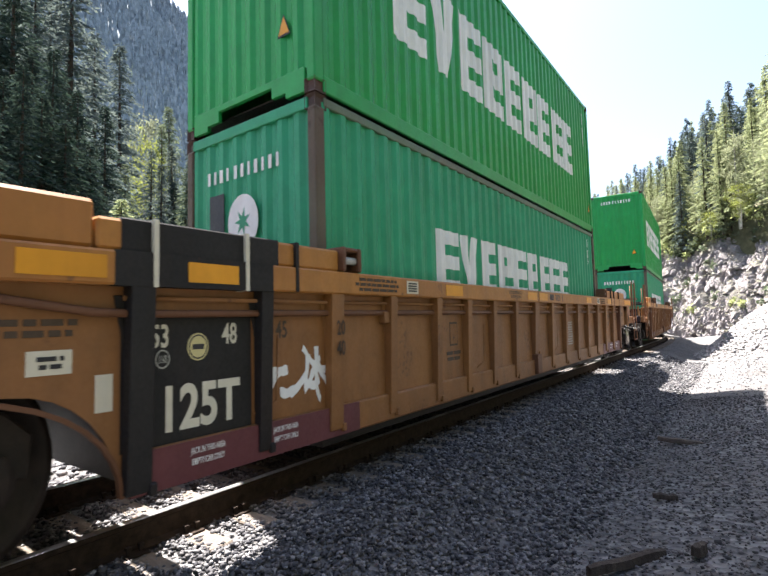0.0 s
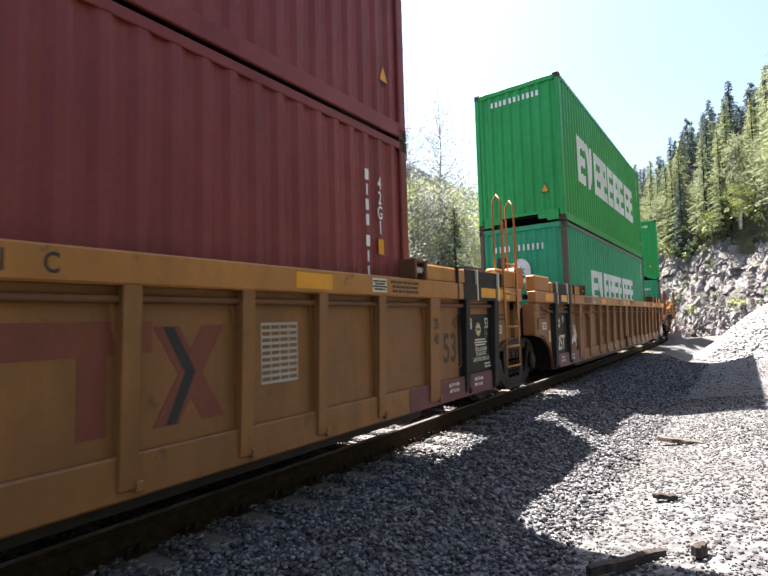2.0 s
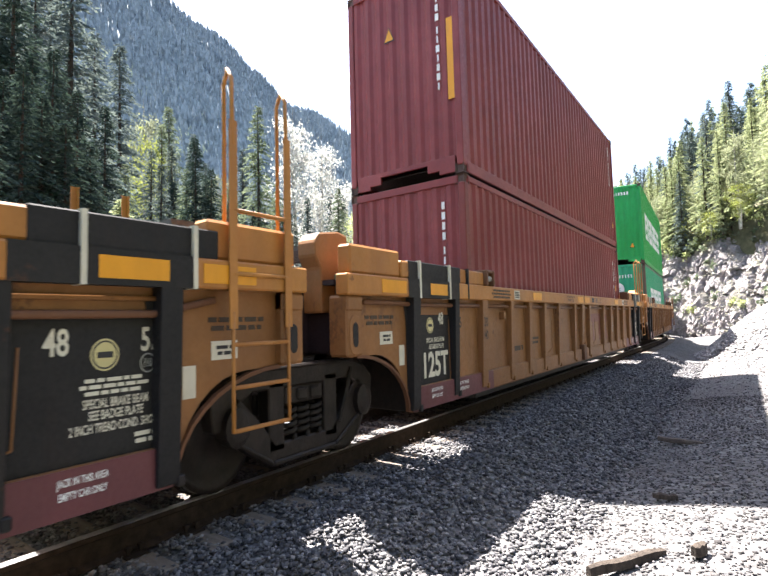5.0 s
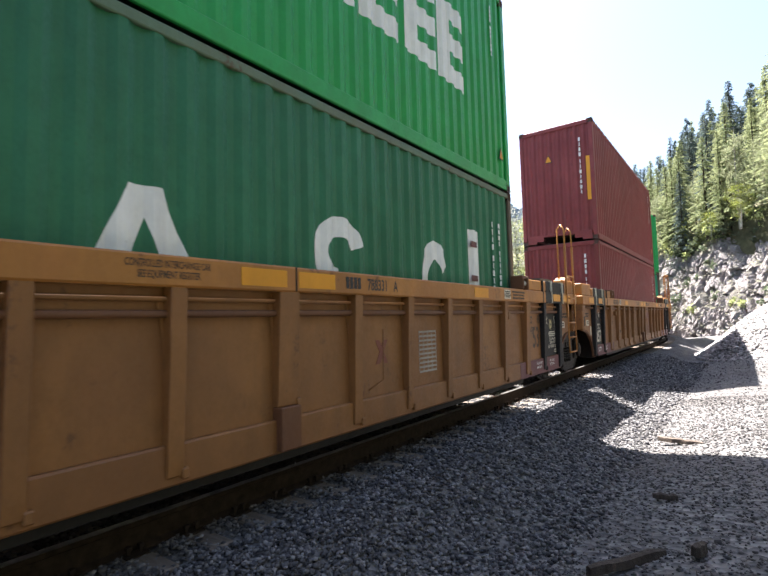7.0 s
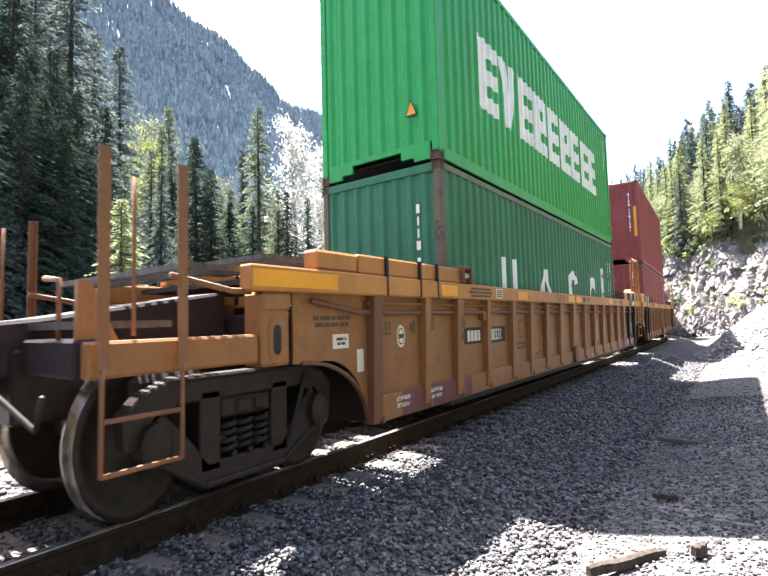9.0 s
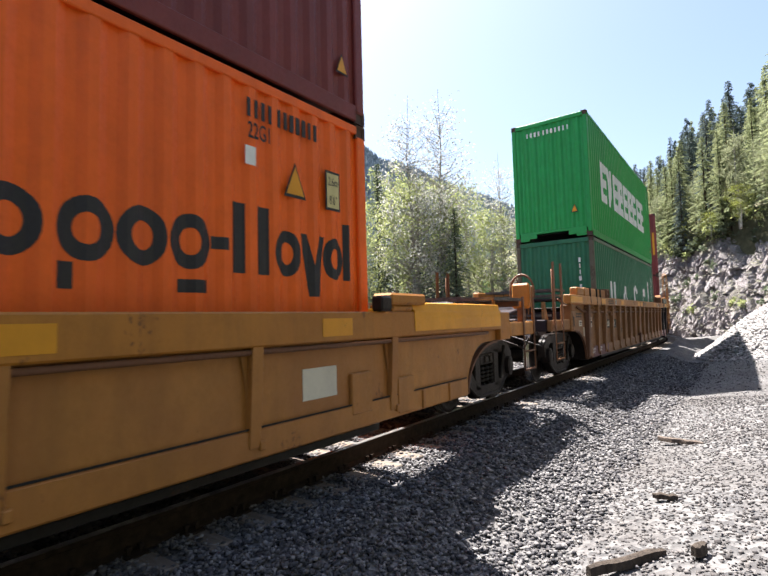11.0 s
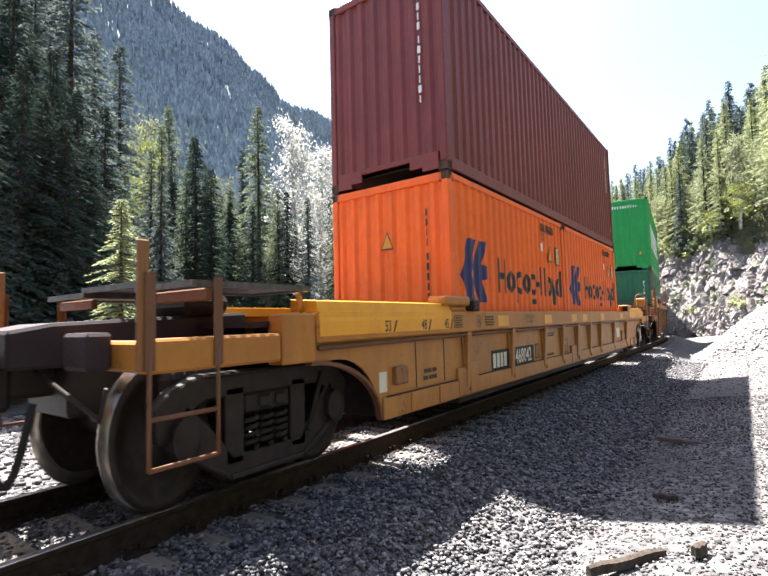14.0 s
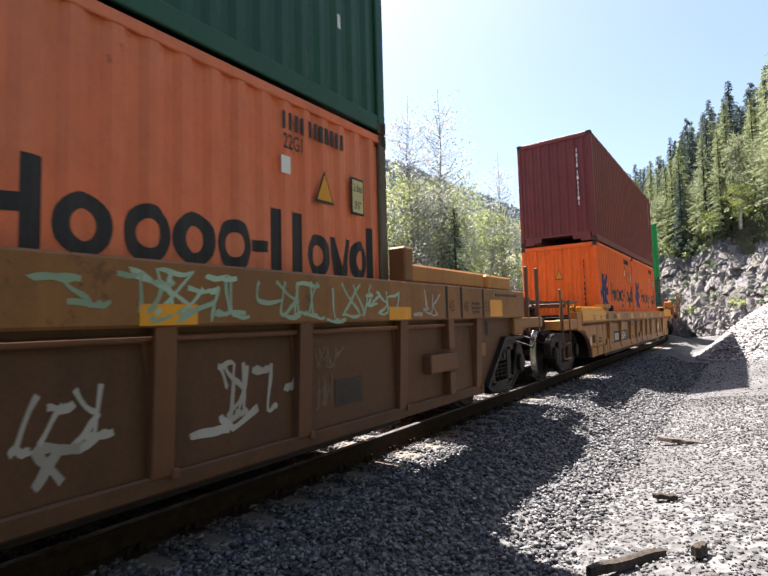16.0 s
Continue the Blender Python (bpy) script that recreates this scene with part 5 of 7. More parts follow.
def arch(bm, y0, z0, y1, z1, x0, x1, sy, wide=0.035):
    """A rounded flange from (y0, z0) up to (y1, z1)."""
    low, high = [], []
    for k in range(10):
        a = math.pi / 2 * k / 9
        c, d = y0 + (y1 - y0) * (1 - math.cos(a)), z0 + (z1 - z0) * math.sin(a)
        low.append((sy * c, d)), high.append((sy * (c - wide * math.cos(a)), d + wide * math.sin(a)))
    n = len(low)
    rows = [[bm.verts.new((x, *p)) for p in line] for x in (x0, x1) for line in (low, high)]
    for i in range(n - 1):
        for a, b in ((0, 1), (1, 3), (3, 2), (2, 0)):
            bm.faces.new((rows[a][i], rows[a][i + 1], rows[b][i + 1], rows[b][i]))
    bm.faces.new([rows[k][0] for k in (0, 1, 3, 2)]), bm.faces.new([rows[k][-1] for k in (0, 2, 3, 1)])


def side_sheet(car, x, reach, z0, z1, arch_from, arch_top, material, slope=None):
    """The well's side plate, cut away in a curve over the trucks."""
    def end(sy):
        pts = [(sy * arch_from, z0)]
        for k in range(1, 9):
            a = math.pi / 2 * k / 8
            pts.append((sy * (arch_from + (reach - 0.45 - arch_from) * (1 - math.cos(a))), z0 + (arch_top - z0) * math.sin(a)))
        if slope:
            pts = [(sy * arch_from, z0), (sy * slope, arch_top)]
        return pts + [(sy * reach, arch_top), (sy * reach, z1)]
    poly = end(1) + end(-1)[::-1]
    bm = bmesh.new()
    prism(bm, poly, x - 0.012, x + 0.012)
    return part("side_sheet", bm, material, car)


def post(car, x_in, x_out, y, wide, z0, z1, material, sx):
    """A side post: a folded channel, narrowing to its foot."""
    bm = bmesh.new()
    pts = [(sx * x_in, z0), (sx * (x_out - 0.05), z0), (sx * (x_out - 0.04), z0 + 0.08), (sx * x_out, z1 - 0.05), (sx * x_out, z1), (sx * x_in, z1)]
    plate(bm, pts, y - wide / 2, y + wide / 2)
    prism(bm, [(y - wide / 2 - 0.07, z1 - 0.05), (y - wide / 2 + 0.003, z1 - 0.05), (y - wide / 2 + 0.003, z1 - 0.34), (y - wide / 2 - 0.02, z1 - 0.24)], sx * (x_in + 0.035), sx * (x_in + 0.05))
    part("side_post", bm, material, car, bevel=0.006)
    boxes("post_foot", [(sx * x_in, sx * (x_out - 0.03), y + wide / 2 - 0.02, y + wide / 2 + 0.035, z0 - 0.02, z0 + 0.04)], material, car)


def ribbon_arc(cy, cz, ry, rz, a0, a1, wide, x):
    """A bent stroke of sprayed paint."""
    bm = bmesh.new()
    last = None
    for i in range(13):
        a = radians(a0 + (a1 - a0) * i / 12)
        pair = [bm.verts.new((x, cy + (ry + k) * math.cos(a), cz + (rz + k) * math.sin(a))) for k in (-wide, wide)]
        if last:
            bm.faces.new((last[0], last[1], pair[1], pair[0]))
        last = pair
    return bm


def ring_mark(car, x, y, z, r, wide, material, name="marking"):
    """A thin painted ring on the near side."""
    bm = bmesh.new()
    rings = [[bm.verts.new((x + 0.003, y + k * math.cos(math.pi * j / 14), z + k * 0.92 * math.sin(math.pi * j / 14))) for j in range(28)] for k in (r, r - wide)]
    for j in range(28):
        n = (j + 1) % 28
        bm.faces.new((rings[0][j], rings[0][n], rings[1][n], rings[1][j]))
    return part(name, bm, material, car, "thin painted ring")


# hand strokes on a unit square, for sprayed tags that spell nothing
STROKES = {"z": "0090109", "s": "8505254590", "l": "0900507", "o": "5018084858", "p": "000909974", "k": "0009049905", "x": "00990990", "t": "09995950", "h": "0009059590",
           "b": "00097905805", "e": "90004050990", "f": "000909995", "v": "0950994", "r": "000979258", "m": "0009539990", "y": "0955995500"}


def tag(car, x, y, z, wide, high, shapes, material, r, seed):
    """A sprayed tag: one crooked stroke after another, each a flat ribbon."""
    rnd = random.Random(seed)
    bm = bmesh.new()
    at = y
    for n, ch in enumerate(shapes):
        code = STROKES[ch]
        turn, tip = rnd.random() < 0.5, rnd.random() < 0.4
        pts = [(int(code[i]) / 9, int(code[i + 1]) / 9) for i in range(0, len(code) - 1, 2)]
        pts = [(1 - a if turn else a, 1 - b if tip else b) for a, b in pts]
        lean, drop = rnd.uniform(-0.1, 0.25), rnd.uniform(-0.12, 0.12) * high
        line = []
        for (a, b), (c, d) in zip(pts, pts[1:]):
            for k in range(6):
                f = k / 6
                u, w = a + (c - a) * f, b + (d - b) * f
                line.append(Vector((0, at + wide * (u * 0.85 + lean * w + 0.04 * math.sin(3 * f + seed)), z + drop + high * (w + 0.05 * math.sin(5 * f + n)))))
        line.append(Vector((0, at + wide * (pts[-1][0] * 0.85 + lean * pts[-1][1]), z + drop + high * pts[-1][1])))
        last = None
        for i in range(len(line)):
            d = (line[min(i + 1, len(line) - 1)] - line[max(i - 1, 0)]).normalized()
            w = Vector((0, -d.z, d.y)) * r * (1 + 0.25 * math.sin(i * 0.7 + seed))
            pair = [bm.verts.new((x + 0.0004 * (i % 5) + 0.0002 * n, *(line[i] + k * w)[1:])) for k in (1, -1)]
            if last:
                bm.faces.new((last[0], pair[0], pair[1], last[1]))
            last = pair
        at += wide * rnd.uniform(0.5, 0.72)
    part("scrawl", bm, material, car)


def well_unit(name, label, panels, shared_truck, rear_end, front_end, ahead=(0.93, 1.96, 2.97, 3.97, 5.0, 6.08, 7.07), behind=(1.16, 2.14, 3.08, 4.0, 5.08, 6.08, 7.0), mark="A"):
    """A fifty-three foot well of an articulated car. panels: which ends (-1 rear, 1 front) carry the black stencil panel."""
    car = thing(name, label, "freight car", "well cars")
    ends = (-9.88 if rear_end == "coupled" else -9.46, 9.88 if front_end == "coupled" else 9.46)
    for sx in (1, -1):
        side_sheet(car, sx * 1.36, 9.3, 0.29, 1.36, 8.2, 0.84, OCHRE)
        boxes("top_chord", [(sx * 1.33, sx * 1.5, *ends, 1.33, 1.5)], YELLOW, car, bevel=0.012)
        boxes("bottom_chord", [(sx * 1.345, sx * 1.42, -8.15, 8.15, 0.28, 0.5)], OCHRE, car, bevel=0.012)
        for k in (-0.07, *ahead, *[-k for k in behind]):
            big, stencil = abs(k) < 0.1, abs(k) > 6.9 and (1 if k > 0 else -1) in panels
            wide = 0.24 if big else 0.25 if 6.2 < k < 6.4 else 0.19 if 5.9 < abs(k) < 6.2 else 0.13
            if big:
                post(car, 1.34, 1.49, k, wide, 0.58, 1.335, OCHRE, sx)
                boxes("post_foot", [(sx * 1.34, sx * 1.49, k - wide / 2, k + wide / 2, 0.3, 0.579)], RUSTBROWN, car, "rusted post foot")
            else:
                post(car, 1.34, 1.49, k, wide, 0.33, 1.335, BLACK if stencil else OCHRE, sx)
        for sy in (-1, 1):
            black = sy in panels
            fore = 0.11 if mark == "C" and sy > 0 else 0.0
            post(car, 1.34, 1.5, sy * (8.1 + 1.8 * fore), 0.17, 0.3, 1.335, BLACK if black else RUSTBROWN, sx)
            boxes("raised_coaming", [(sx * 1.3, sx * 1.47, sy * 6.045, sy * 8.4, 1.503, 1.66)], YELLOW, car, bevel=0.015)
            joint = (front_end if sy > 0 else rear_end).startswith("joint")
            boxes("raised_coaming", [(sx * 1.26, sx * 1.45, sy * 8.41, sy * (9.35 if joint else 9.05), 1.503, 1.74 if joint else 1.655)], YELLOW, car, bevel=0.02)
            boxes("coaming_block", [(sx * 1.28, sx * 1.535, sy * a, sy * b, 1.503, 1.69) for a, b in ((5.74, 5.79), (5.99, 6.04))] + [(sx * 1.28, sx * 1.525, sy * 5.79, sy * 5.99, 1.655, 1.688)], RUSTBROWN, car, bevel=0.012)
            bm = bmesh.new()
            tube(bm, [(sx * 1.47, sy * 5.79, 1.59), (sx * 1.47, sy * 5.99, 1.59)], 0.032, 12)
            part("guide_roller", bm, GALV, car, "bright worn guide roller")
            if black:
                boxes("black_cover", [(sx * 1.29, sx * 1.476, sy * (6.86 if sy < 0 else 7.2), sy * (8.25 if sy < 0 else 8.5 + fore), 1.496, 1.668)], BLACK, car, "black painted coaming cover")
                boxes("black_band", [(sx * 1.4, sx * 1.503, sy * (6.95 if sy < 0 else 7.1), sy * 8.3, 1.328, 1.502)], BLACK, car, "black painted chord band", 0)
                for y in ((7.23, 8.02) if sy < 0 else (7.5 + 0.7 * fore, 8.28 + fore)):
                    boxes("white_strap", [(sx * 1.28, sx * 1.509, sy * y - 0.018, sy * y + 0.018, 1.325, 1.676)], CREAM, car, "white strap", 0)
            for y in ((6.66 if sy < 0 else 6.94,) if black else (6.75, 7.19, 7.92)):
                boxes("coaming_strap", [(sx * 1.29, sx * 1.505, sy * y - 0.02, sy * y + 0.02, 1.334, 1.668)], BLACK, car, bevel=0)
            t0, t1 = (9.17, 9.44) if joint else (9.42, 9.74)
            mid = (t0 + t1) / 2
            boxes("end_tower", [(sx * 1.2, sx * 1.46, sy * t0, sy * t1, 0.85, 1.329), (sx * 1.2, sx * 1.475, sy * t0, sy * t1, 1.2, 1.329)], OCHRE, car, bevel=0.02)
            # rim and black oval; the black paints the slot's shaded depth
            for wide, tall, mat, x0, x1 in ((0.098, 0.16, OCHRE, 1.4, 1.47), (0.05, 0.1, BLACK, 1.42, 1.474)):
                bm = bmesh.new()
                prism(bm, [(sy * mid + wide * math.cos(a), 1.02 + (tall - wide) * (1 if math.sin(a) > 0 else -1) + wide * math.sin(a)) for a in [math.pi * (k + 0.5) / 8 for k in range(16)]], sx * x0, sx * x1)
                part("tower_slot", bm, mat, car, bevel=0.006)
            bm = bmesh.new()
            arch(bm, 8.2, 0.29, 9.2, 0.83, sx * 1.345, sx * 1.4, sy, 0.025)
            part("wheel_arch", bm, RUSTBROWN, car)
            boxes("side_bracket", [(sx * 1.37, sx * 1.46, sy * 5.2 - 0.05, sy * 5.2 + 0.05, 1.1, 1.2)], OCHRE, car)
        low = 1.19 if mark != "C" else 1.265
        pts = [(sx * 1.42, -9.1, 1.28), (sx * 1.42, -8.4, low + 0.01), (sx * 1.42, -8.0, low), (sx * 1.42, 8.0, low), (sx * 1.42, 8.5, 1.27)]
        railing(car, pts, 0.022, RUSTBROWN, "conduit")
        if mark != "C":
            railing(car, [(sx * 1.41, -8.2, 1.27), (sx * 1.41, 8.2, 1.27)], 0.014, OCHRE, "conduit")
        # plum red foot panels with small print, size figures, plates
        for sy in (-1, 1):
            a, b = sy * 6.0, sy * 8.15
            lo, hi = min(a, b), max(a, b)
            if sy < 0 and sy not in panels:
                lo, hi = -7.56, -5.98
            boxes("foot_panel", [(sx * 1.4, sx * 1.424, lo - (0.3 if sy > 0 else 0), hi + (0.3 if sy < 0 else 0), 0.283, 0.497)], PLUM, car, "plum red painted panel", 0)
            if sx < 0:
                continue
            fore = 0.11 if mark == "C" and sy > 0 else 0.0
            for y in (6.75, 7.55):
                for row, text in ((0.425, "JACK IN THIS AREA"), (0.365, "EMPTY CAR ONLY")):
                    words(text, 0.048, WHITE, car, 1.426, sy * (y + fore), row, wide=0.72, heavy=0.02)
            x = 1.375
            if sy in panels:
                boxes("stencil_panel", [(x - 0.006, x, min(sy * 7.1, sy * 8.2), max(sy * 7.1, sy * (8.2 + fore)), 0.5, 1.17)], BLACK, car, "black stencil panel", 0)
                out, up = (0.08, 0.07) if sy < 0 else (0.16 + fore, 0.06)
                up += 0.06 if mark == "C" and sy < 0 else 0.0
                words("53", 0.17, CREAM, car, x + 0.003, sy * (7.84 + out), 0.945 + up, wide=0.85, heavy=0.02)
                words("48", 0.17, CREAM, car, x + 0.003, sy * (7.24 + out), 0.945 + up, wide=0.85, heavy=0.02)
                ring_mark(car, x, sy * (7.82 + out), 0.88 + up, 0.055, 0.008, GALV)
                words("110", 0.06, GALV, car, x + 0.002, sy * (7.82 + out), 0.86 + up, wide=0.7, heavy=0.02)
                for mat, rad in ((LEMON, 0.092), (INK, 0.082), (LEMON, 0.072)):
                    bm = bmesh.new()
                    prism(bm, [(sy * (7.53 + out) + rad * math.cos(math.pi * k / 10), 0.935 + up + rad * 0.85 * math.sin(math.pi * k / 10)) for k in range(20)], x, x + 0.012 - rad * 0.1)
                    part("emblem", bm, mat, car, "round stencil emblem")
                boxes("emblem_bar", [(x + 0.005, x + 0.0065, sy * (7.53 + out) - 0.05, sy * (7.53 + out) + 0.05, 0.92 + up, 0.95 + up)], INK, car, "dark bar on the emblem", 0)
                if sy < 0:
                    words("125T", 0.33, CREAM, car, x + 0.003, -7.58 if mark == "B" else -7.5, 0.57, wide=1.02, heavy=0.03)
                if mark == "C" and sy < 0:
                    words("SPECIAL BRAKE BEAM", 0.062, CREAM, car, x + 0.003, -7.48, 0.9, wide=0.8, heavy=0.02)
                    words("SEE BADGE PLATE", 0.062, CREAM, car, x + 0.003, -7.46, 0.835, wide=0.8, heavy=0.02)
                if sy > 0:
                    bars(car, CREAM, x + 0.002, 7.76 + fore, 0.845, 0.46, 0.09, 3, seed=9)
                    words("SPECIAL BRAKE BEAM", 0.062, CREAM, car, x + 0.003, 7.77 + fore, 0.745, wide=0.72, heavy=0.02)
                    words("SEE BADGE PLATE", 0.062, CREAM, car, x + 0.003, 7.77 + fore, 0.69, wide=0.72, heavy=0.02)
                    words("2 INCH TREAD COND. SHOES", 0.062, CREAM, car, x + 0.003, 7.77 + fore, 0.63, wide=0.7, heavy=0.02)
                    bars(car, CREAM, x + 0.002, 8.0 + fore, 0.57, 0.24, 0.07, 2, seed=19)
            else:
                for k, y in (("53", 7.78), ("48", 7.24)):
                    words(k, 0.16, GHOST, car, x, sy * y, 1.0, wide=0.9, heavy=0.02)
                bm = bmesh.new()
                prism(bm, [(sy * 7.5 + 0.085 * math.cos(math.pi * k / 10), 0.98 + 0.1 * math.sin(math.pi * k / 10)) for k in range(20)], x - 0.004, x + 0.002)
                part("emblem", bm, CREAM, car, "round stencil emblem")
                for mat, rad, out in ((OCHRE, 0.068, 0.004), (CREAM, 0.052, 0.006)):
                    bm = bmesh.new()
                    prism(bm, [(sy * 7.5 + rad * math.cos(math.pi * k / 10), 0.98 + rad * 1.15 * math.sin(math.pi * k / 10)) for k in range(20)], x, x + out)
                    part("emblem", bm, mat, car, "round stencil emblem")
                boxes("emblem_bar", [(x + 0.006, x + 0.008, sy * 7.5 - 0.05, sy * 7.5 + 0.05, 0.96, 1.0)], INK, car, "dark bar on the emblem", 0)
            words("45", 0.16, GHOST, car, x, sy * (6.75 if sy < 0 else 6.9 + fore), 1.03, wide=0.9, heavy=0.02)
            words("20", 0.15, GHOST, car, 1.4905, sy * (6.05 if sy < 0 else 6.18 + fore), 1.03, wide=0.85, heavy=0.02)
            words("40", 0.15, GHOST, car, 1.489, sy * (6.05 if sy < 0 else 6.18 + fore), 0.88, wide=0.85, heavy=0.02)
            if sy > 0 and 1 in panels:
                words("53", 0.42, GHOST, car, x, 6.74 + fore, 0.68, heavy=0.02)
            boxes("white_plate", [(x - 0.004, x + 0.002, min(sy * 8.5, sy * 8.75), max(sy * 8.5, sy * 8.75), 0.92, 1.03)], CREAM, car, "pale data plate", 0)
            bars(car, INK, x + 0.003, sy * 8.62, 0.975, 0.16, 0.07, 2, seed=6)
            boxes("white_plate", [(x - 0.004, x + 0.002, min(sy * 8.25, sy * 8.36), max(sy * 8.25, sy * 8.36), 0.72, 0.9)], CREAM, car, "pale data plate", 0)
            bars(car, GHOST, x, sy * 8.75, 1.13, 0.7, 0.1, 2, seed=7)
            far = (rear_end if sy < 0 else front_end) == "coupled"
            for a, b in (((8.8, 9.87), (6.2, 6.66)) if far else ((8.35, 8.85), (7.32, 7.77) if sy < 0 else (7.59 + fore, 8.07 + 1.6 * fore))):
                boxes("reflector", [(1.5, 1.506, min(sy * a, sy * b), max(sy * a, sy * b), 1.36, 1.47)], BRIGHT, car, "bright yellow reflector", 0)
        if sx > 0:
            for y in (-3.84, -0.62, 0.03, 3.73):
                boxes("reflector", [(1.5, 1.504, y, y + 0.5, 1.36, 1.47)], BRIGHT, car, "bright yellow reflector", 0)
            words("CONTROLLED INTERCHANGE CAR", 0.055, GHOST, car, 1.502, -1.24, 1.43, wide=0.75, heavy=0.02)
            words("SEE EQUIPMENT REGISTER", 0.055, GHOST, car, 1.502, -1.24, 1.375, wide=0.75, heavy=0.02)
            boxes("chord_seam", [(1.498, 1.5025, -0.012, 0.006, 1.335, 1.497)], BLACK, car, "", 0)
            bars(car, GHOST, 1.502, -5.4, 1.415, 0.9, 0.12, 3, seed=13)
            words("788331", 0.13, INK, car, 1.502, 1.34 if mark == "C" else 1.25, 1.372, wide=0.98, heavy=0.02)
            words(mark, 0.13, INK, car, 1.502, 1.745 if mark == "C" else 1.6, 1.372, heavy=0.02)
            for k in range(4):
                boxes("marking", [(1.5, 1.5035, (0.79 if mark == "C" else 0.7) + 0.065 * k, (0.84 if mark == "C" else 0.75) + 0.065 * k, 1.375, 1.465)], INK, car, "dark letter block", 0)
            boxes("white_plate", [(1.5, 1.505, -4.83, -4.57, 1.36, 1.475)], CREAM, car, "pale data plate", 0)
            bars(car, INK, 1.507, -4.7, 1.418, 0.26, 0.09, 4, seed=14)
            boxes("white_plate", [(1.5, 1.505, 4.89, 5.16, 1.36, 1.475)], CREAM, car, "pale data plate", 0)
            bars(car, GHOST, 1.502, 5.56, 1.415, 0.7, 0.12, 3, seed=19)
            bars(car, INK, 1.507, 5.025, 1.418, 0.26, 0.09, 4, seed=15)
            c, d = (3.64, 0.925) if mark == "C" else (2.5, 0.81)
            grid = [(1.373, 1.376, c - 0.22, c + 0.22, d - 0.19 + 0.042 * k, d - 0.172 + 0.042 * k) for k in range(10)]
            grid += [(1.373, 1.3755, c - 0.22 + 0.107 * k, c - 0.21 + 0.107 * k, d - 0.19, d + 0.205) for k in range(5)]
            tagged(boxes("marking", grid, SPRAY, car, "pale stencilled table", 0), kind="stuff")
            bars(car, GHOST, 1.374, -3.5 if mark == "C" else -3.44, 0.78 if mark == "C" else 0.735, 0.5, 0.12, 2, seed=17)
            if mark == "C":
                bars(car, GHOST, 1.374, -4.4, 0.705, 0.56, 0.11, 1, seed=18)
            h = -0.46 if mark == "C" else -3.435
            boxes("stencil_frame", [(1.37, 1.374, h - 0.115, h + 0.115, 0.84, 1.09)], GHOST, car, "stencilled square", 0)
            boxes("stencil_frame", [(1.373, 1.377, h - 0.1, h + 0.1, 0.86, 1.07)], OCHRE, car, "", 0)
            words("H", 0.1, GHOST, car, 1.379, h, 0.89)
            if mark == "C":
                for ya, yb, za, zb in ((0.96, 2.43, 0.99, 1.155), (1.22, 1.4, 0.6, 0.99), (1.94, 2.12, 0.6, 0.99)):
                    boxes("faded_mark", [(1.37, 1.376, ya, yb, za, zb)], REDMARK, car, "faded red brown paint block", 0)
            if mark in "AC":
                for k in (-1, 1):
                    c, h, w, g = (2.74, 0.265, 0.2, 0.1) if mark == "C" else (1.46, 0.1, 0.08, 0.04)
                    bm = bmesh.new()
                    prism(bm, [(c - k * w - g, 0.86 - h), (c - k * w + g, 0.86 - h), (c + k * w + g, 0.86 + h), (c + k * w - g, 0.86 + h)], 1.37, 1.376 + 0.001 * k)
                    part("faded_mark", bm, REDMARK, car, "faded red brown slanting stroke")
            if mark == "C":
                bm = bmesh.new()
                prism(bm, [(2.52, 1.12), (2.6, 1.12), (2.78, 0.87), (2.62, 0.6), (2.54, 0.6), (2.69, 0.87)], 1.374, 1.3785)
                part("faded_mark", bm, INK, car, "faded grey chevron")
            if mark == "A":
                boxes("stencil_panel", [(1.37, 1.375, -5.79, -5.19, 0.835, 1.02)], BLACK, car, "black number panel", 0)
                boxes("stencil_panel", [(1.37, 1.375, -5.08, -4.21, 0.82, 1.015)], BLACK, car, "black number panel", 0)
                for k in range(4):
                    boxes("marking", [(1.372, 1.378, -5.69 + 0.12 * k, -5.6 + 0.12 * k, 0.865, 0.985)], CREAM, car, "cream letter block", 0)
                words("788331", 0.19, CREAM, car, 1.378, -4.66, 0.855, wide=1.02, heavy=0.02)
            if mark == "B":
                # a sprayed tag of fat strokes beside the stencil panel
                tag(car, 1.377, -6.92, 0.66, 0.24, 0.26, "szkbsl", WHITE, 0.026, 21)
                part("scrawl", ribbon_arc(-6.12, 0.72, 0.1, 0.2, -70, 70, 0.022, 1.378), WHITE, car)
                part("scrawl", ribbon_arc(-6.22, 0.72, 0.09, 0.16, 110, 250, 0.022, 1.3785), WHITE, car)
            for y in (-7.1, -2.7, 1.2, 6.9):
                railing(car, [(1.375, y, 0.56), (1.375, y + 0.28, 0.62), (1.375, y + 0.3, 1.05)], 0.008, OCHRE, "weld_seam")
    boxes("floor", [(-1.3, 1.3, -6.15, 6.15, 0.2, 0.26)], BLACK, car)
    for y in (-7.7, -6.3, 6.3, 7.7):
        boxes("cross_bearer", [(-1.34, 1.34, y - 0.09, y + 0.09, 0.3, 0.42)], RUSTBROWN, car)
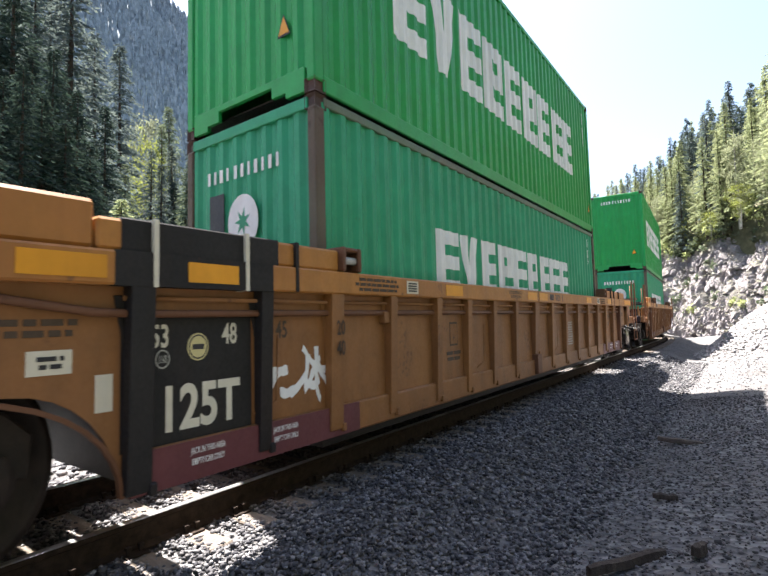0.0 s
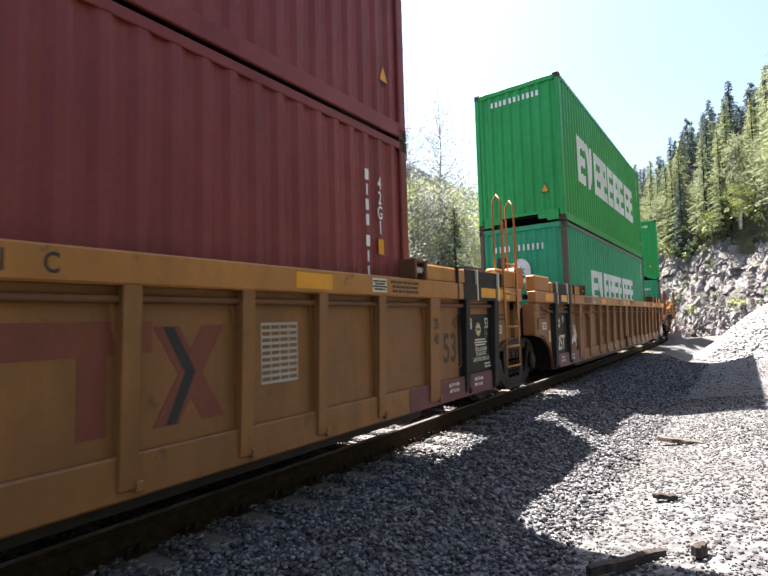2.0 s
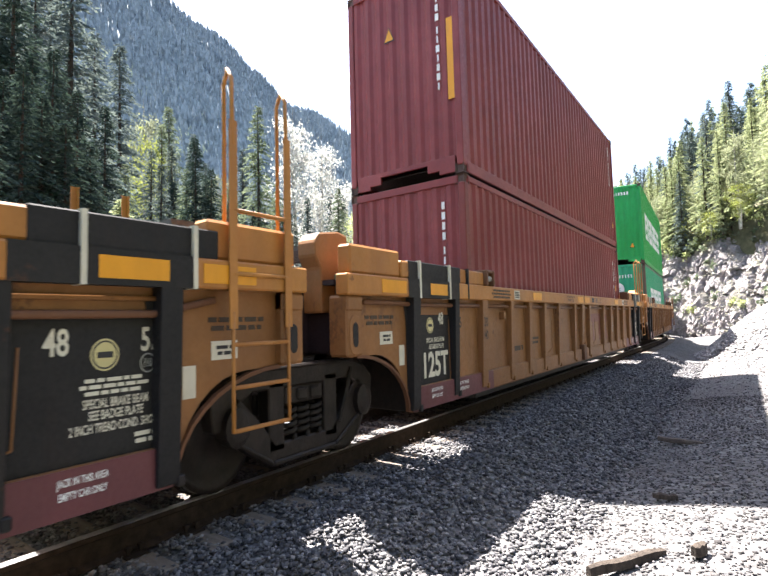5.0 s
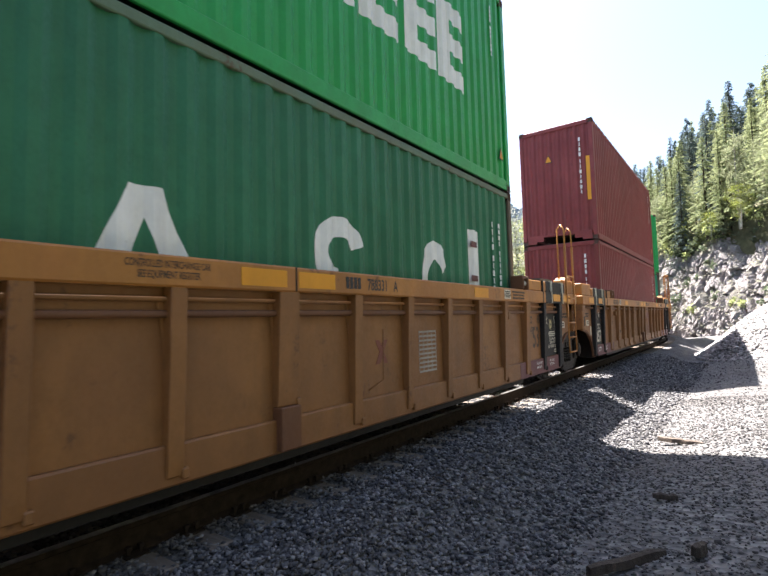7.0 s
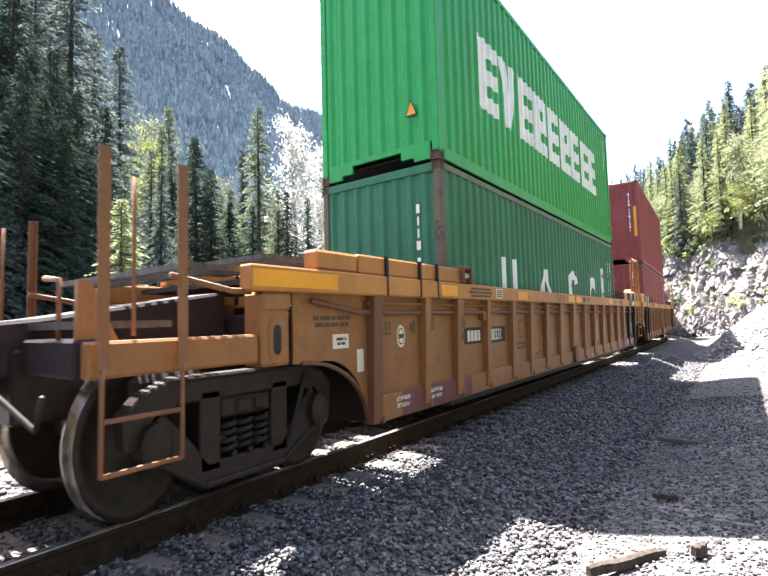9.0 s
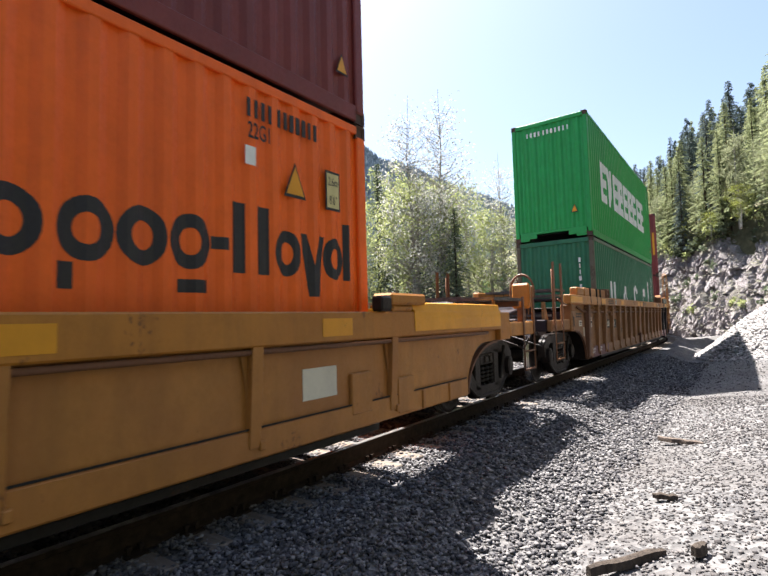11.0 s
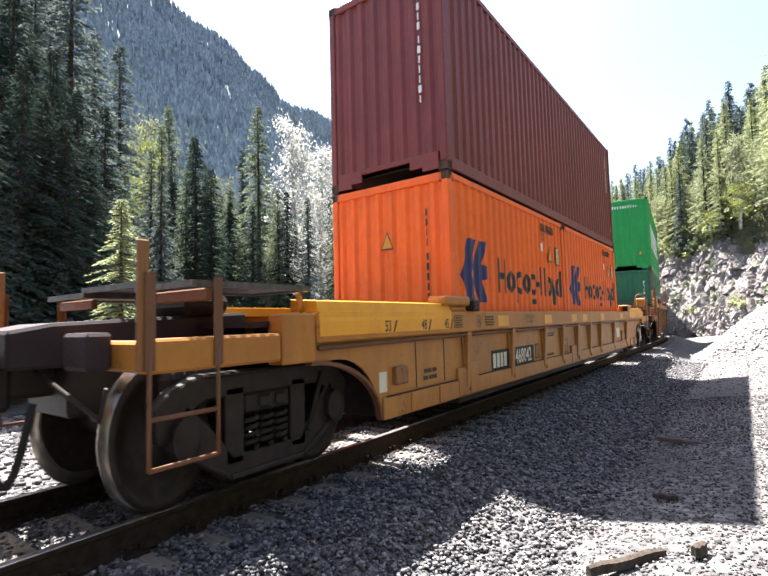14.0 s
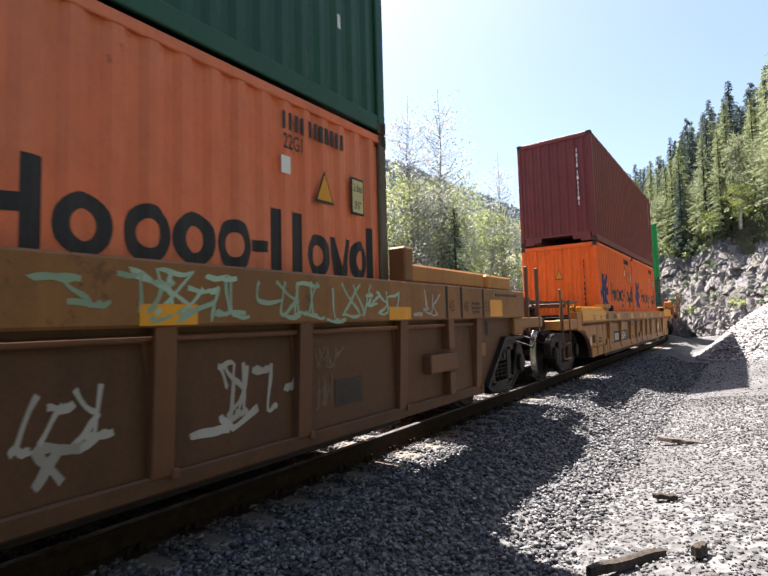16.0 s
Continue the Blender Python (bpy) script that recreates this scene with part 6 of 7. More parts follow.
    for sy in (-1, 1):
        # dark steel here paints the shade seen inside the wheel arches
        boxes("bulkhead", [(-1.33, 1.33, sy * 7.85, sy * 7.95, 0.25, 1.3)], STEEL, car)
        boxes("end_deck", [(-1.25, 1.25, sy * 7.955, sy * 9.4, 1.42, 1.46)], HOOD, car, "dark steel end deck", 0)
        boxes("end_beam", [(-1.2, 1.2, sy * 9.0, sy * 9.3, 0.86, 1.2)], HOOD, car, bevel=0.02)
        boxes("center_sill", [(-0.35, 0.35, sy * 8.25, sy * 9.7, 0.8, 1.1)], STEEL, car, bevel=0.02)
        grating(car, -0.95, 0.95, min(sy * 8.4, sy * 9.3), max(sy * 8.4, sy * 9.3), (1.79 if (front_end if sy > 0 else rear_end).startswith("joint") else 1.64), GRATE)
    if shared_truck is not None:
        truck(car, shared_truck)
    for sy, kind in ((-1, rear_end), (1, front_end)):
        if kind == "joint_plain":
            # stepped end castings next to the shared truck
            bm = bmesh.new()
            prism(bm, [(sy * 9.72, 0.86), (sy * 9.72, 1.22), (sy * 9.45, 1.45), (sy * 9.0, 1.45), (sy * 9.0, 0.86)], -0.75, 0.75)
            part("end_casting", bm, HOOD, car, "dark sloping connector casting", 0.02)
            for sx in (1, -1):
                bm = bmesh.new()
                prism(bm, [(sy * 9.42, 1.2), (sy * 9.42, 1.56), (sy * 9.5, 1.66), (sy * 9.5, 1.78), (sy * 9.42, 1.85), (sy * 9.12, 1.885), (sy * 8.96, 1.86), (sy * 8.94, 1.56), (sy * 9.18, 1.52), (sy * 9.18, 1.2)], sx * 0.8, sx * 1.08)
                part("end_hook", bm, OCHRE, car, "hooked yellow end bracket", 0.015)
        elif kind == "joint_ladder":
            for x in (1.46, -1.46):
                ladder(car, x * 1.035, sy * 8.61, sy * 9.2, 0.5, 2.35, 5, YELLOW)
            for y in (8.61, 9.2):
                railing(car, [(1.51, sy * y, 2.2), (1.5, sy * y, 2.62), (1.42, sy * (y + 0.02), 2.69), (1.33, sy * (y + 0.05), 2.62), (1.33, sy * (y + 0.05), 1.75)], 0.018, YELLOW)
            boxes("end_casting", [(-0.6, 0.6, sy * 9.1, sy * 9.66, 0.86, 1.3)], HOOD, car, "dark connector casting", 0.05)
        elif kind == "coupled":
            truck(car, sy * 9.62)
            coupler(car, sy, 11.78)
            boxes("end_sill", [(-1.29, 1.29, sy * 10.96, sy * 11.16, 0.88, 1.07)], HOOD, car, bevel=0.015)
            for sx in (1, -1):
                boxes("end_side_beam", [(sx * 1.3, sx * 1.42, sy * 9.745, sy * 11.12, 0.88, 1.06)], OCHRE, car, bevel=0.015)
                ladder(car, sx * 1.48, sy * 10.5, sy * 11.06, 0.43, 2.0, 2, RUSTYOCHRE)
                railing(car, [(sx * 1.36, sy * 10.8, 1.08), (sx * 1.36, sy * 10.8, 1.9)], 0.015, RUSTYOCHRE)
                prism_bm = bmesh.new()
                prism(prism_bm, [(sy * 11.12, 1.0), (sy * 11.12, 1.36), (sy * 11.04, 1.36), (sy * 10.82, 1.0)], sx * 1.2, sx * 1.26)
                part("end_gusset", prism_bm, OCHRE, car)
                railing(car, [(sx * 1.4, sy * 10.55, 1.4), (sx * 1.38, sy * 10.0, 1.33), (sx * 1.38, sy * 9.8, 1.33)], 0.02, RUSTYOCHRE)
            grating(car, -1.2, 1.2, min(sy * 10.42, sy * 11.12), max(sy * 10.42, sy * 11.12), 1.16, GRATE)
            prism_bm = bmesh.new()
            prism(prism_bm, [(sy * 9.32, 0.9), (sy * 9.32, 1.38), (sy * 11.02, 1.19), (sy * 11.5, 1.16), (sy * 11.5, 0.86)], -0.36, 0.36)
            part("draft_hood", prism_bm, HOOD, car, bevel=0.02)
            grating(car, -1.25, 1.25, min(sy * 9.8, sy * 10.32), max(sy * 9.8, sy * 10.32), 1.5, GRATE)
            for x in (-0.9, 0.9):
                railing(car, [(x, sy * 11.1, 1.06), (x, sy * 11.1, 1.38), (x * 0.7, sy * 11.1, 1.4)], 0.018, RUSTYOCHRE)
    return car


def long_car():
    """A single well car with low sides, standing on its own trucks."""
    car = thing("well_car", "dusty yellow single well car with low ribbed sides", "freight car", "well cars")
    for sx in (1, -1):
        side_sheet(car, sx * 1.38, 9.38, 0.3, 1.0, 8.25, 0.84, YELLOW)
        boxes("top_chord", [(sx * 1.32, sx * 1.5, -9.35, 9.35, 0.98, 1.2)], CHROME, car, bevel=0.012)
        boxes("bottom_chord", [(sx * 1.36, sx * 1.43, -8.2, 8.2, 0.29, 0.475)], YELLOW, car, bevel=0.012)
        for y in (-6.08, -4.32, -2.54, -1.28, -0.04, 1.19, 2.42, 4.22, 6.25):
            post(car, 1.37, 1.49, y, 0.12, 0.36, 0.985, YELLOW, sx)
        for sy in (-1, 1):
            bm = bmesh.new()
            plate(bm, [(sx * 1.502, 1.02), (sx * 1.511, 1.02), (sx * 1.511, 1.13), (sx * 1.465, 1.28), (sx * 1.1, 1.3), (sx * 1.1, 1.205), (sx * 1.502, 1.205)], sy * 6.66, sy * 9.33)
            part("end_slope", bm, BRIGHT, car, "bright yellow sloping cover", 0.01)
            boxes("lock_block", [(sx * 1.25, sx * 1.54, sy * 6.13, sy * 6.88, 1.26, 1.36), (sx * 1.3, sx * 1.5, sy * 6.2, sy * 6.64, 1.203, 1.26)], CHROME, car, bevel=0.02)
            boxes("lock_pin", [(sx * 1.42, sx * 1.58, sy * 5.88, sy * 6.08, 1.203, 1.33)], STEEL, car, bevel=0.02)
            bm = bmesh.new()
            arch(bm, 8.25, 0.3, 9.36, 0.82, sx * 1.34, sx * 1.42, sy, 0.03)
            part("wheel_arch", bm, RUSTBROWN, car)
            boxes("end_side_beam", [(sx * 1.3, sx * 1.48, sy * 9.79, sy * 11.0, 0.88, 1.06)], CHROME, car, bevel=0.015)
            boxes("end_block", [(sx * 1.28, sx * 1.485, sy * 9.36, sy * 9.78, 0.85, 1.19)], CHROME, car, bevel=0.012)
            ladder(car, sx * 1.485, sy * 10.45, sy * 11.0, 0.4, 1.4, 2, RUSTBROWN)
            boxes("corner_stile", [(sx * 1.44, sx * 1.48, sy * 11.0, sy * 11.08, 0.9, 1.57)], OCHRE, car)
            railing(car, [(sx * 1.34, sy * 9.4, 1.2), (sx * 1.34, sy * 9.45, 1.34)], 0.03, CHROME, "board_bracket")
            grating(car, min(sx * 0.5, sx * 1.4), max(sx * 0.5, sx * 1.4), min(sy * 9.34, sy * 10.62), max(sy * 9.34, sy * 10.62), 1.385, GRATE)
            boxes("board_bracket", [(sx * 0.6, sx * 1.4, sy * 10.44, sy * 10.5, 1.27, 1.342)], RUSTBROWN, car)
        railing(car, [(sx * 1.46, -9.3, 0.94), (sx * 1.46, -5.5, 0.95), (sx * 1.46, 8.9, 0.95)], 0.02, RUSTBROWN, "conduit")
    x = 1.396
    boxes("stencil_panel", [(x - 0.004, x, -5.13, -3.1, 0.465, 0.725)], BLACK, car, "black stencil panel", 0)
    words("468042", 0.265, CREAM, car, x + 0.003, -3.66, 0.51, wide=1.03, heavy=0.02)
    for k in range(4):
        boxes("marking", [(x - 0.002, x + 0.004, -5.07 + 0.155 * k, -4.96 + 0.155 * k, 0.51, 0.685)], CREAM, car, "cream letter block", 0)
    words("53", 0.36, GHOST, car, x, -0.88, 0.49, wide=0.85)
    boxes("stencil_frame", [(x - 0.004, x, -3.01, -2.77, 0.51, 0.73)], GHOST, car, "stencilled square", 0)
    boxes("stencil_frame", [(x - 0.001, x + 0.003, -2.99, -2.79, 0.53, 0.71)], OCHRE, car, "", 0)
    words("H", 0.09, GHOST, car, x + 0.005, -2.89, 0.54)
    bars(car, GHOST, x, -2.08, 0.53, 0.6, 0.06, 1, seed=5)
    bars(car, GHOST, x, -1.98, 0.84, 0.5, 0.07, 2, seed=15)
    words("75000 LBS MAX GROSS WEIGHT", 0.072, GHOST, car, 1.503, -3.56, 1.105, wide=0.52, heavy=0.01)
    words("FOR 20 FT. CONTAINERS", 0.072, GHOST, car, 1.503, -3.56, 1.035, wide=0.52, heavy=0.01)
    bars(car, GHOST, 1.503, -5.38, 1.09, 0.42, 0.12, 4, seed=8)
    words("110", 0.075, GHOST, car, 1.504, -5.78, 1.065, wide=0.7, heavy=0.02)
    ring_mark(car, 1.5, -5.78, 1.09, 0.075, 0.012, GHOST)
    boxes("print_frame", [(1.5, 1.5025, -6.58, -6.32, 1.03, 1.16)], GHOST, car, "stencilled frame of small print", 0)
    boxes("print_frame", [(1.502, 1.504, -6.57, -6.33, 1.04, 1.15)], CHROME, car, "", 0)
    bars(car, GHOST, 1.505, -6.45, 1.095, 0.22, 0.1, 4, seed=18)
    for y in (-5.04, -2.66, -0.69, 0.3, 2.25, 5.0):
        boxes("reflector", [(1.5, 1.504, y, y + 0.45, 1.02, 1.15)], BRIGHT, car, "bright yellow reflector", 0)
    for y, k in ((-8.2, "53"), (-7.41, "48"), (-6.82, "45")):
        words(k, 0.13, INK, car, 1.514, y, 1.035, heavy=0.015)
        bm = bmesh.new()
        prism(bm, [(y + 0.1, 1.025), (y + 0.13, 1.025), (y + 0.19, 1.125), (y + 0.16, 1.125)], 1.509, 1.514)
        part("marking", bm, INK, car, "slanting black stroke")
    for (a, b, c, d) in ((-6.38, -6.12, 0.3, 0.6), (-6.0, -5.72, 0.3, 0.63), (-0.57, -0.15, 0.31, 0.6), (0.03, 0.3, 0.31, 0.62), (5.5, 5.85, 0.4, 0.72), (6.35, 6.7, 0.31, 0.62)):
        boxes("door_panel", [(x - 0.012, x + 0.045, a, b, c, d)], YELLOW, car, bevel=0.012)
    boxes("junction_box", [(x - 0.012, x + 0.07, -7.98, -7.73, 0.565, 0.72)], OCHRE, car, bevel=0.015)
    for a in (-7.45, -6.72):
        boxes("panel_seam", [(x - 0.014, x - 0.0005, a - 0.01, a + 0.01, 0.5, 0.97)], BLACK, car, "dark panel seam", 0)
    boxes("panel_seam", [(x + 0.03, x + 0.035, -8.15, 8.15, 0.476, 0.488)], BLACK, car, "dark panel seam", 0)
    for a in (-7.62, -6.92, 6.92, 7.62):
        boxes("foot_rib", [(x, x + 0.06, a - 0.03, a + 0.03, 0.3, 0.47)], YELLOW, car)
    bars(car, GHOST, x, -7.1, 0.6, 0.42, 0.13, 2, seed=21)
    boxes("white_plate", [(x - 0.004, x + 0.003, -8.25, -8.1, 0.52, 0.69)], CREAM, car, "pale data plate", 0)
    boxes("white_plate", [(x - 0.004, x + 0.003, 4.82, 5.3, 0.58, 0.8)], CREAM, car, "pale data plate", 0)
    boxes("floor", [(-1.3, 1.3, -6.15, 6.15, 0.2, 0.26)], BLACK, car)
    for y in (-7.6, -6.3, 6.3, 7.6):
        boxes("cross_bearer", [(-1.36, 1.36, y - 0.09, y + 0.09, 0.3, 0.42)], RUSTBROWN, car)
    for sy in (-1, 1):
        # bulkhead coloured dark in place of the arch's inner shade
        boxes("bulkhead", [(-1.35, 1.35, sy * 7.75, sy * 7.85, 0.25, 1.1)], STEEL, car)
        boxes("end_deck", [(-1.31, 1.31, sy * 7.855, sy * 9.9, 1.1, 1.14)], HOOD, car, "dark steel end deck", 0)
        boxes("end_sill", [(-1.46, 1.46, sy * 10.9, sy * 11.06, 0.89, 1.05)], CHROME, car, bevel=0.015)
        boxes("bolster", [(-1.3, 1.3, sy * 9.2, sy * 9.7, 0.86, 1.05)], STEEL, car, bevel=0.02)
        grating(car, -0.6, 0.6, min(sy * 9.7, sy * 10.6), max(sy * 9.7, sy * 10.6), 1.42, GRATE)
        bm = bmesh.new()
        prism(bm, [(sy * 9.3, 0.88), (sy * 9.3, 1.22), (sy * 11.2, 1.16), (sy * 11.5, 1.12), (sy * 11.5, 0.9)], -0.36, 0.36)
        part("draft_hood", bm, HOOD, car, "dark draft sill hood", 0.02)
        boxes("brake_cylinder", [(-0.25, 0.5, sy * 9.6, sy * 10.1, 1.2, 1.36)], STEEL, car, bevel=0.06)
        truck(car, sy * 9.62)
        coupler(car, sy, 11.65)
        for a in (-1.1, 0.7):
            boxes("draft_beam", [(a, a + 0.4, sy * 11.07, sy * 11.25, 0.9, 1.1)], HOOD, car, bevel=0.02)
    for x in (-0.8, -0.2, 0.3):
        railing(car, [(x, -9.8, 1.22), (x, -9.8, 1.3), (x + 0.2, -9.8, 1.3)], 0.02, STEEL)
    boxes("repainted_panel", [(x - 0.006, x - 0.001, 2.5, 4.14, 0.5, 0.95)], PINKISH, car, "faded pink repainted panel", 0)
    handwheel(car, 1.2, 11.2, 1.5, 0.25, RUSTBROWN)
    boxes("brake_housing", [(1.02, 1.38, 11.09, 11.18, 1.25, 1.62)], CHROME, car, "yellow handbrake housing", 0.03)
    boxes("brake_stand", [(1.12, 1.28, 11.09, 11.16, 1.0, 1.249)], RUSTBROWN, car, bevel=0.01)
    return car


def old_car():
    """A single well car with deep sides, rusty brown and sprayed over."""
    car = thing("well_car", "rusty brown well car with deep sides and sprayed scrawls", "freight car", "well cars")
    for sx in (1, -1):
        side_sheet(car, sx * 1.36, 10.0, 0.3, 1.2, 8.43, 0.87, DARKRUST, 9.19)
        boxes("top_chord", [(sx * 1.3, sx * 1.5, -10.04, 10.04, 1.12, 1.47)], OCHRE, car, bevel=0.015)
        boxes("bottom_chord", [(sx * 1.34, sx * 1.42, -8.35, 8.35, 0.26, 0.36)], DARKRUST, car, bevel=0.012)
        for y in (0.3, 1.65, 2.97, 4.37, 6.03, 8.13):
            for s in (-1, 1):
                post(car, 1.34, 1.48, s * y, 0.17 if y != 6.05 else 0.28, 0.34 if y != 6.05 else 0.46, 1.13, RUSTBROWN, sx)
        for sy in (-1, 1):
            boxes("side_post", [(sx * 1.34, sx * 1.49, sy * 7.12, sy * 7.28, 0.36, 0.58)], RUSTBROWN, car)
            boxes("side_post", [(sx * 1.34, sx * 1.49, sy * 7.12, sy * 7.28, 0.82, 1.13)], RUSTBROWN, car)
            boxes("jack_pad", [(sx * 1.34, sx * 1.5, sy * 6.6, sy * 7.35, 0.6, 0.78)], RUSTBROWN, car, bevel=0.015)
            boxes("raised_coaming", [(sx * 1.25, sx * 1.42, sy * 6.31, sy * 8.48, 1.473, 1.65)], YELLOW, car, bevel=0.02)
            boxes("coaming_cap", [(sx * 1.22, sx * 1.46, sy * 8.52, sy * 9.5, 1.473, 1.64)], YELLOW, car, bevel=0.02)
            boxes("guide_block", [(sx * 1.2, sx * 1.46, sy * 6.1, sy * 6.3, 1.473, 1.8)], OCHRE, car, bevel=0.02)
            boxes("end_tower", [(sx * 1.2, sx * 1.47, sy * 9.6, sy * 10.03, 0.89, 1.12)], OCHRE, car, bevel=0.02)
            bm = bmesh.new()
            prism(bm, [(sy * 8.45, 0.29), (sy * 9.22, 0.84), (sy * 10.1, 0.84), (sy * 10.1, 0.88), (sy * 9.19, 0.88), (sy * 8.4, 0.32)], sx * 1.25, sx * 1.46)
            part("wheel_arch", bm, STEEL, car)
            boxes("end_side_beam", [(sx * 1.3, sx * 1.42, sy * 10.05, sy * 11.2, 0.97, 1.12)], OCHRE, car, bevel=0.015)
            for y in (10.5, 11.1):
                boxes("corner_stile", [(sx * 1.36, sx * 1.42, sy * y - 0.04, sy * y + 0.04, 0.9, 1.85)], RUSTBROWN, car)
        railing(car, [(sx * 1.42, -8, 1.06), (sx * 1.42, 8, 1.06)], 0.02, RUSTBROWN, "conduit")
    x = 1.504
    for a, b in ((2.76, 3.2), (5.68, 6.14), (8.5, 8.99)):
        boxes("reflector", [(1.5, x, a, b, 1.14 if a > 8 else 1.13, 1.34 if a > 8 else 1.24)], BRIGHT, car, "bright yellow reflector", 0)
    for y, k in ((7.2, "45"), (7.64, "48"), (8.38, "53")):
        words(k, 0.16, GHOST, car, x, y, 1.2)
        boxes("stripe", [(1.5, x - 0.001, y - 0.17, y - 0.11, 1.13, 1.46)], BLACK, car, "", 0)
    bars(car, GHOST, x, 7.98, 1.24, 0.3, 0.14, 3, seed=5)
    bars(car, GHOST, x, 9.2, 1.4, 1.0, 0.05, 1, seed=6)
    # sprayed scrawls along the chord and on the side
    tag(car, 1.503, 2.05, 1.17, 0.34, 0.2, "zslopk", MINT, 0.012, 7)
    tag(car, 1.503, 2.7, 1.18, 0.34, 0.22, "kxsz", MINT, 0.012, 8)
    tag(car, 1.503, 3.35, 1.17, 0.34, 0.22, "tlhbe", MINT, 0.013, 9)
    tag(car, 1.503, 4.2, 1.16, 0.34, 0.24, "flexv", MINT, 0.013, 10)
    tag(car, 1.503, 5.1, 1.17, 0.26, 0.18, "osbp", MINT, 0.011, 11)
    tag(car, 1.503, 6.2, 1.19, 0.26, 0.2, "zolb", SPRAY, 0.011, 12)
    tag(car, 1.376, 3.38, 0.56, 0.24, 0.3, "rbozls", SPRAY, 0.016, 13)
    tag(car, 1.376, 3.2, 0.5, 0.42, 0.1, "zv", SPRAY, 0.022, 14)
    tag(car, 1.376, 2.08, 0.6, 0.2, 0.26, "osbz", SPRAY, 0.016, 15)
    tag(car, 1.376, 2.2, 0.44, 0.18, 0.16, "xz", SPRAY, 0.024, 16)
    tag(car, 1.376, 4.54, 0.8, 0.16, 0.15, "vmrk", GHOSTPALE, 0.008, 17)
    tag(car, 1.376, 4.54, 0.52, 0.1, 0.22, "lhtm", GHOSTPALE, 0.008, 18)
    boxes("stencil_panel", [(1.374, 1.378, 4.86, 5.3, 0.49, 0.69)], DARKPATCH, car, "dark overpainted patch", 0)
    boxes("data_plate", [(1.374, 1.378, 8.38, 8.54, 0.68, 0.83)], OCHRE, car, "rusty data plate", 0)
    # hand holes are not cut: a black oval paints their dark inside
    for sx in (1, -1):
        bm = bmesh.new()
        prism(bm, [(8.6 + 0.07 * math.cos(math.pi * k / 10), 1.0 + 0.09 * math.sin(math.pi * k / 10)) for k in range(20)], sx * 1.366, sx * 1.376)
        part("hand_hole", bm, BLACK, car, "black oval painted as the dark of a hand hole")
    boxes("floor", [(-1.3, 1.3, -6.15, 6.15, 0.2, 0.26)], BLACK, car)
    for y in (-7.6, -6.3, 6.3, 7.6):
        boxes("cross_bearer", [(-1.34, 1.34, y - 0.09, y + 0.09, 0.3, 0.42)], RUSTBROWN, car)
    for sy in (-1, 1):
        boxes("bulkhead", [(-1.3, 1.3, sy * 7.7, sy * 7.8, 0.25, 1.4)], RUSTBROWN, car)
        boxes("end_deck", [(-1.2, 1.2, sy * 7.805, sy * 10.2, 1.4, 1.44)], HOOD, car, "dark steel end deck", 0)
        boxes("end_sill", [(-1.44, 1.44, sy * 11.05, sy * 11.22, 0.97, 1.12)], OCHRE, car, bevel=0.015)
        grating(car, -1.2, 1.2, min(sy * 10.3, sy * 11.2), max(sy * 10.3, sy * 11.2), 1.42, GRATE)
        for sx in (1, -1):
            boxes("board_post", [(sx * 1.1, sx * 1.2, sy * 11.08, sy * 11.16, 1.12, 1.4)], RUSTBROWN, car)
            boxes("end_post", [(sx * 0.5, sx * 0.6, sy * 11.08, sy * 11.16, 1.12, 1.4)], RUSTBROWN, car)
        boxes("bolster", [(-1.3, 1.3, sy * 9.2, sy * 9.7, 0.88, 1.1)], STEEL, car, bevel=0.02)
        truck(car, sy * 9.8)
        coupler(car, sy, 11.7)
    return car


# which unit, its place at the start, and where its trucks stand
CARS = {
    "lead": (33.55, well_unit("well_car", "weathered yellow ribbed well car, coupled ahead of the others", (), None, "coupled", "coupled", mark="D")),
    "unit_b": (9.84, well_unit("well_car", "weathered yellow ribbed well car with black stencil panel and ladders", (-1,), -9.74, "joint_plain", "coupled", mark="B")),
    "unit_c": (-9.833, well_unit("well_car", "dusty ochre ribbed well car with black stencil panels at both ends", (-1, 1), -9.7, "joint_plain", "joint_ladder", (0.6, 2.24, 3.21, 4.12, 5.1, 6.29, 7.26), (0.83, 2.11, 3.08, 3.97, 4.9, 6.05, 7.0), "C")),
    "unit_a": (-29.335, well_unit("well_car", "weathered yellow ribbed well car with end platform and tall grab irons", (1,), None, "coupled", "joint_ladder")),
    "long_car": (-52.788, long_car()),
    "old_car": (-76.258, old_car()),
}


# ---- how the train runs ----
def car_pose(s, half=9.6):
    """A car stands with both trucks on the line."""
    a, b = on_line(s - half), on_line(s + half)
    d = b - a
    return Matrix.Translation((a + b) / 2) @ Matrix.Rotation(math.atan2(-d.x, d.y), 4, "Z")


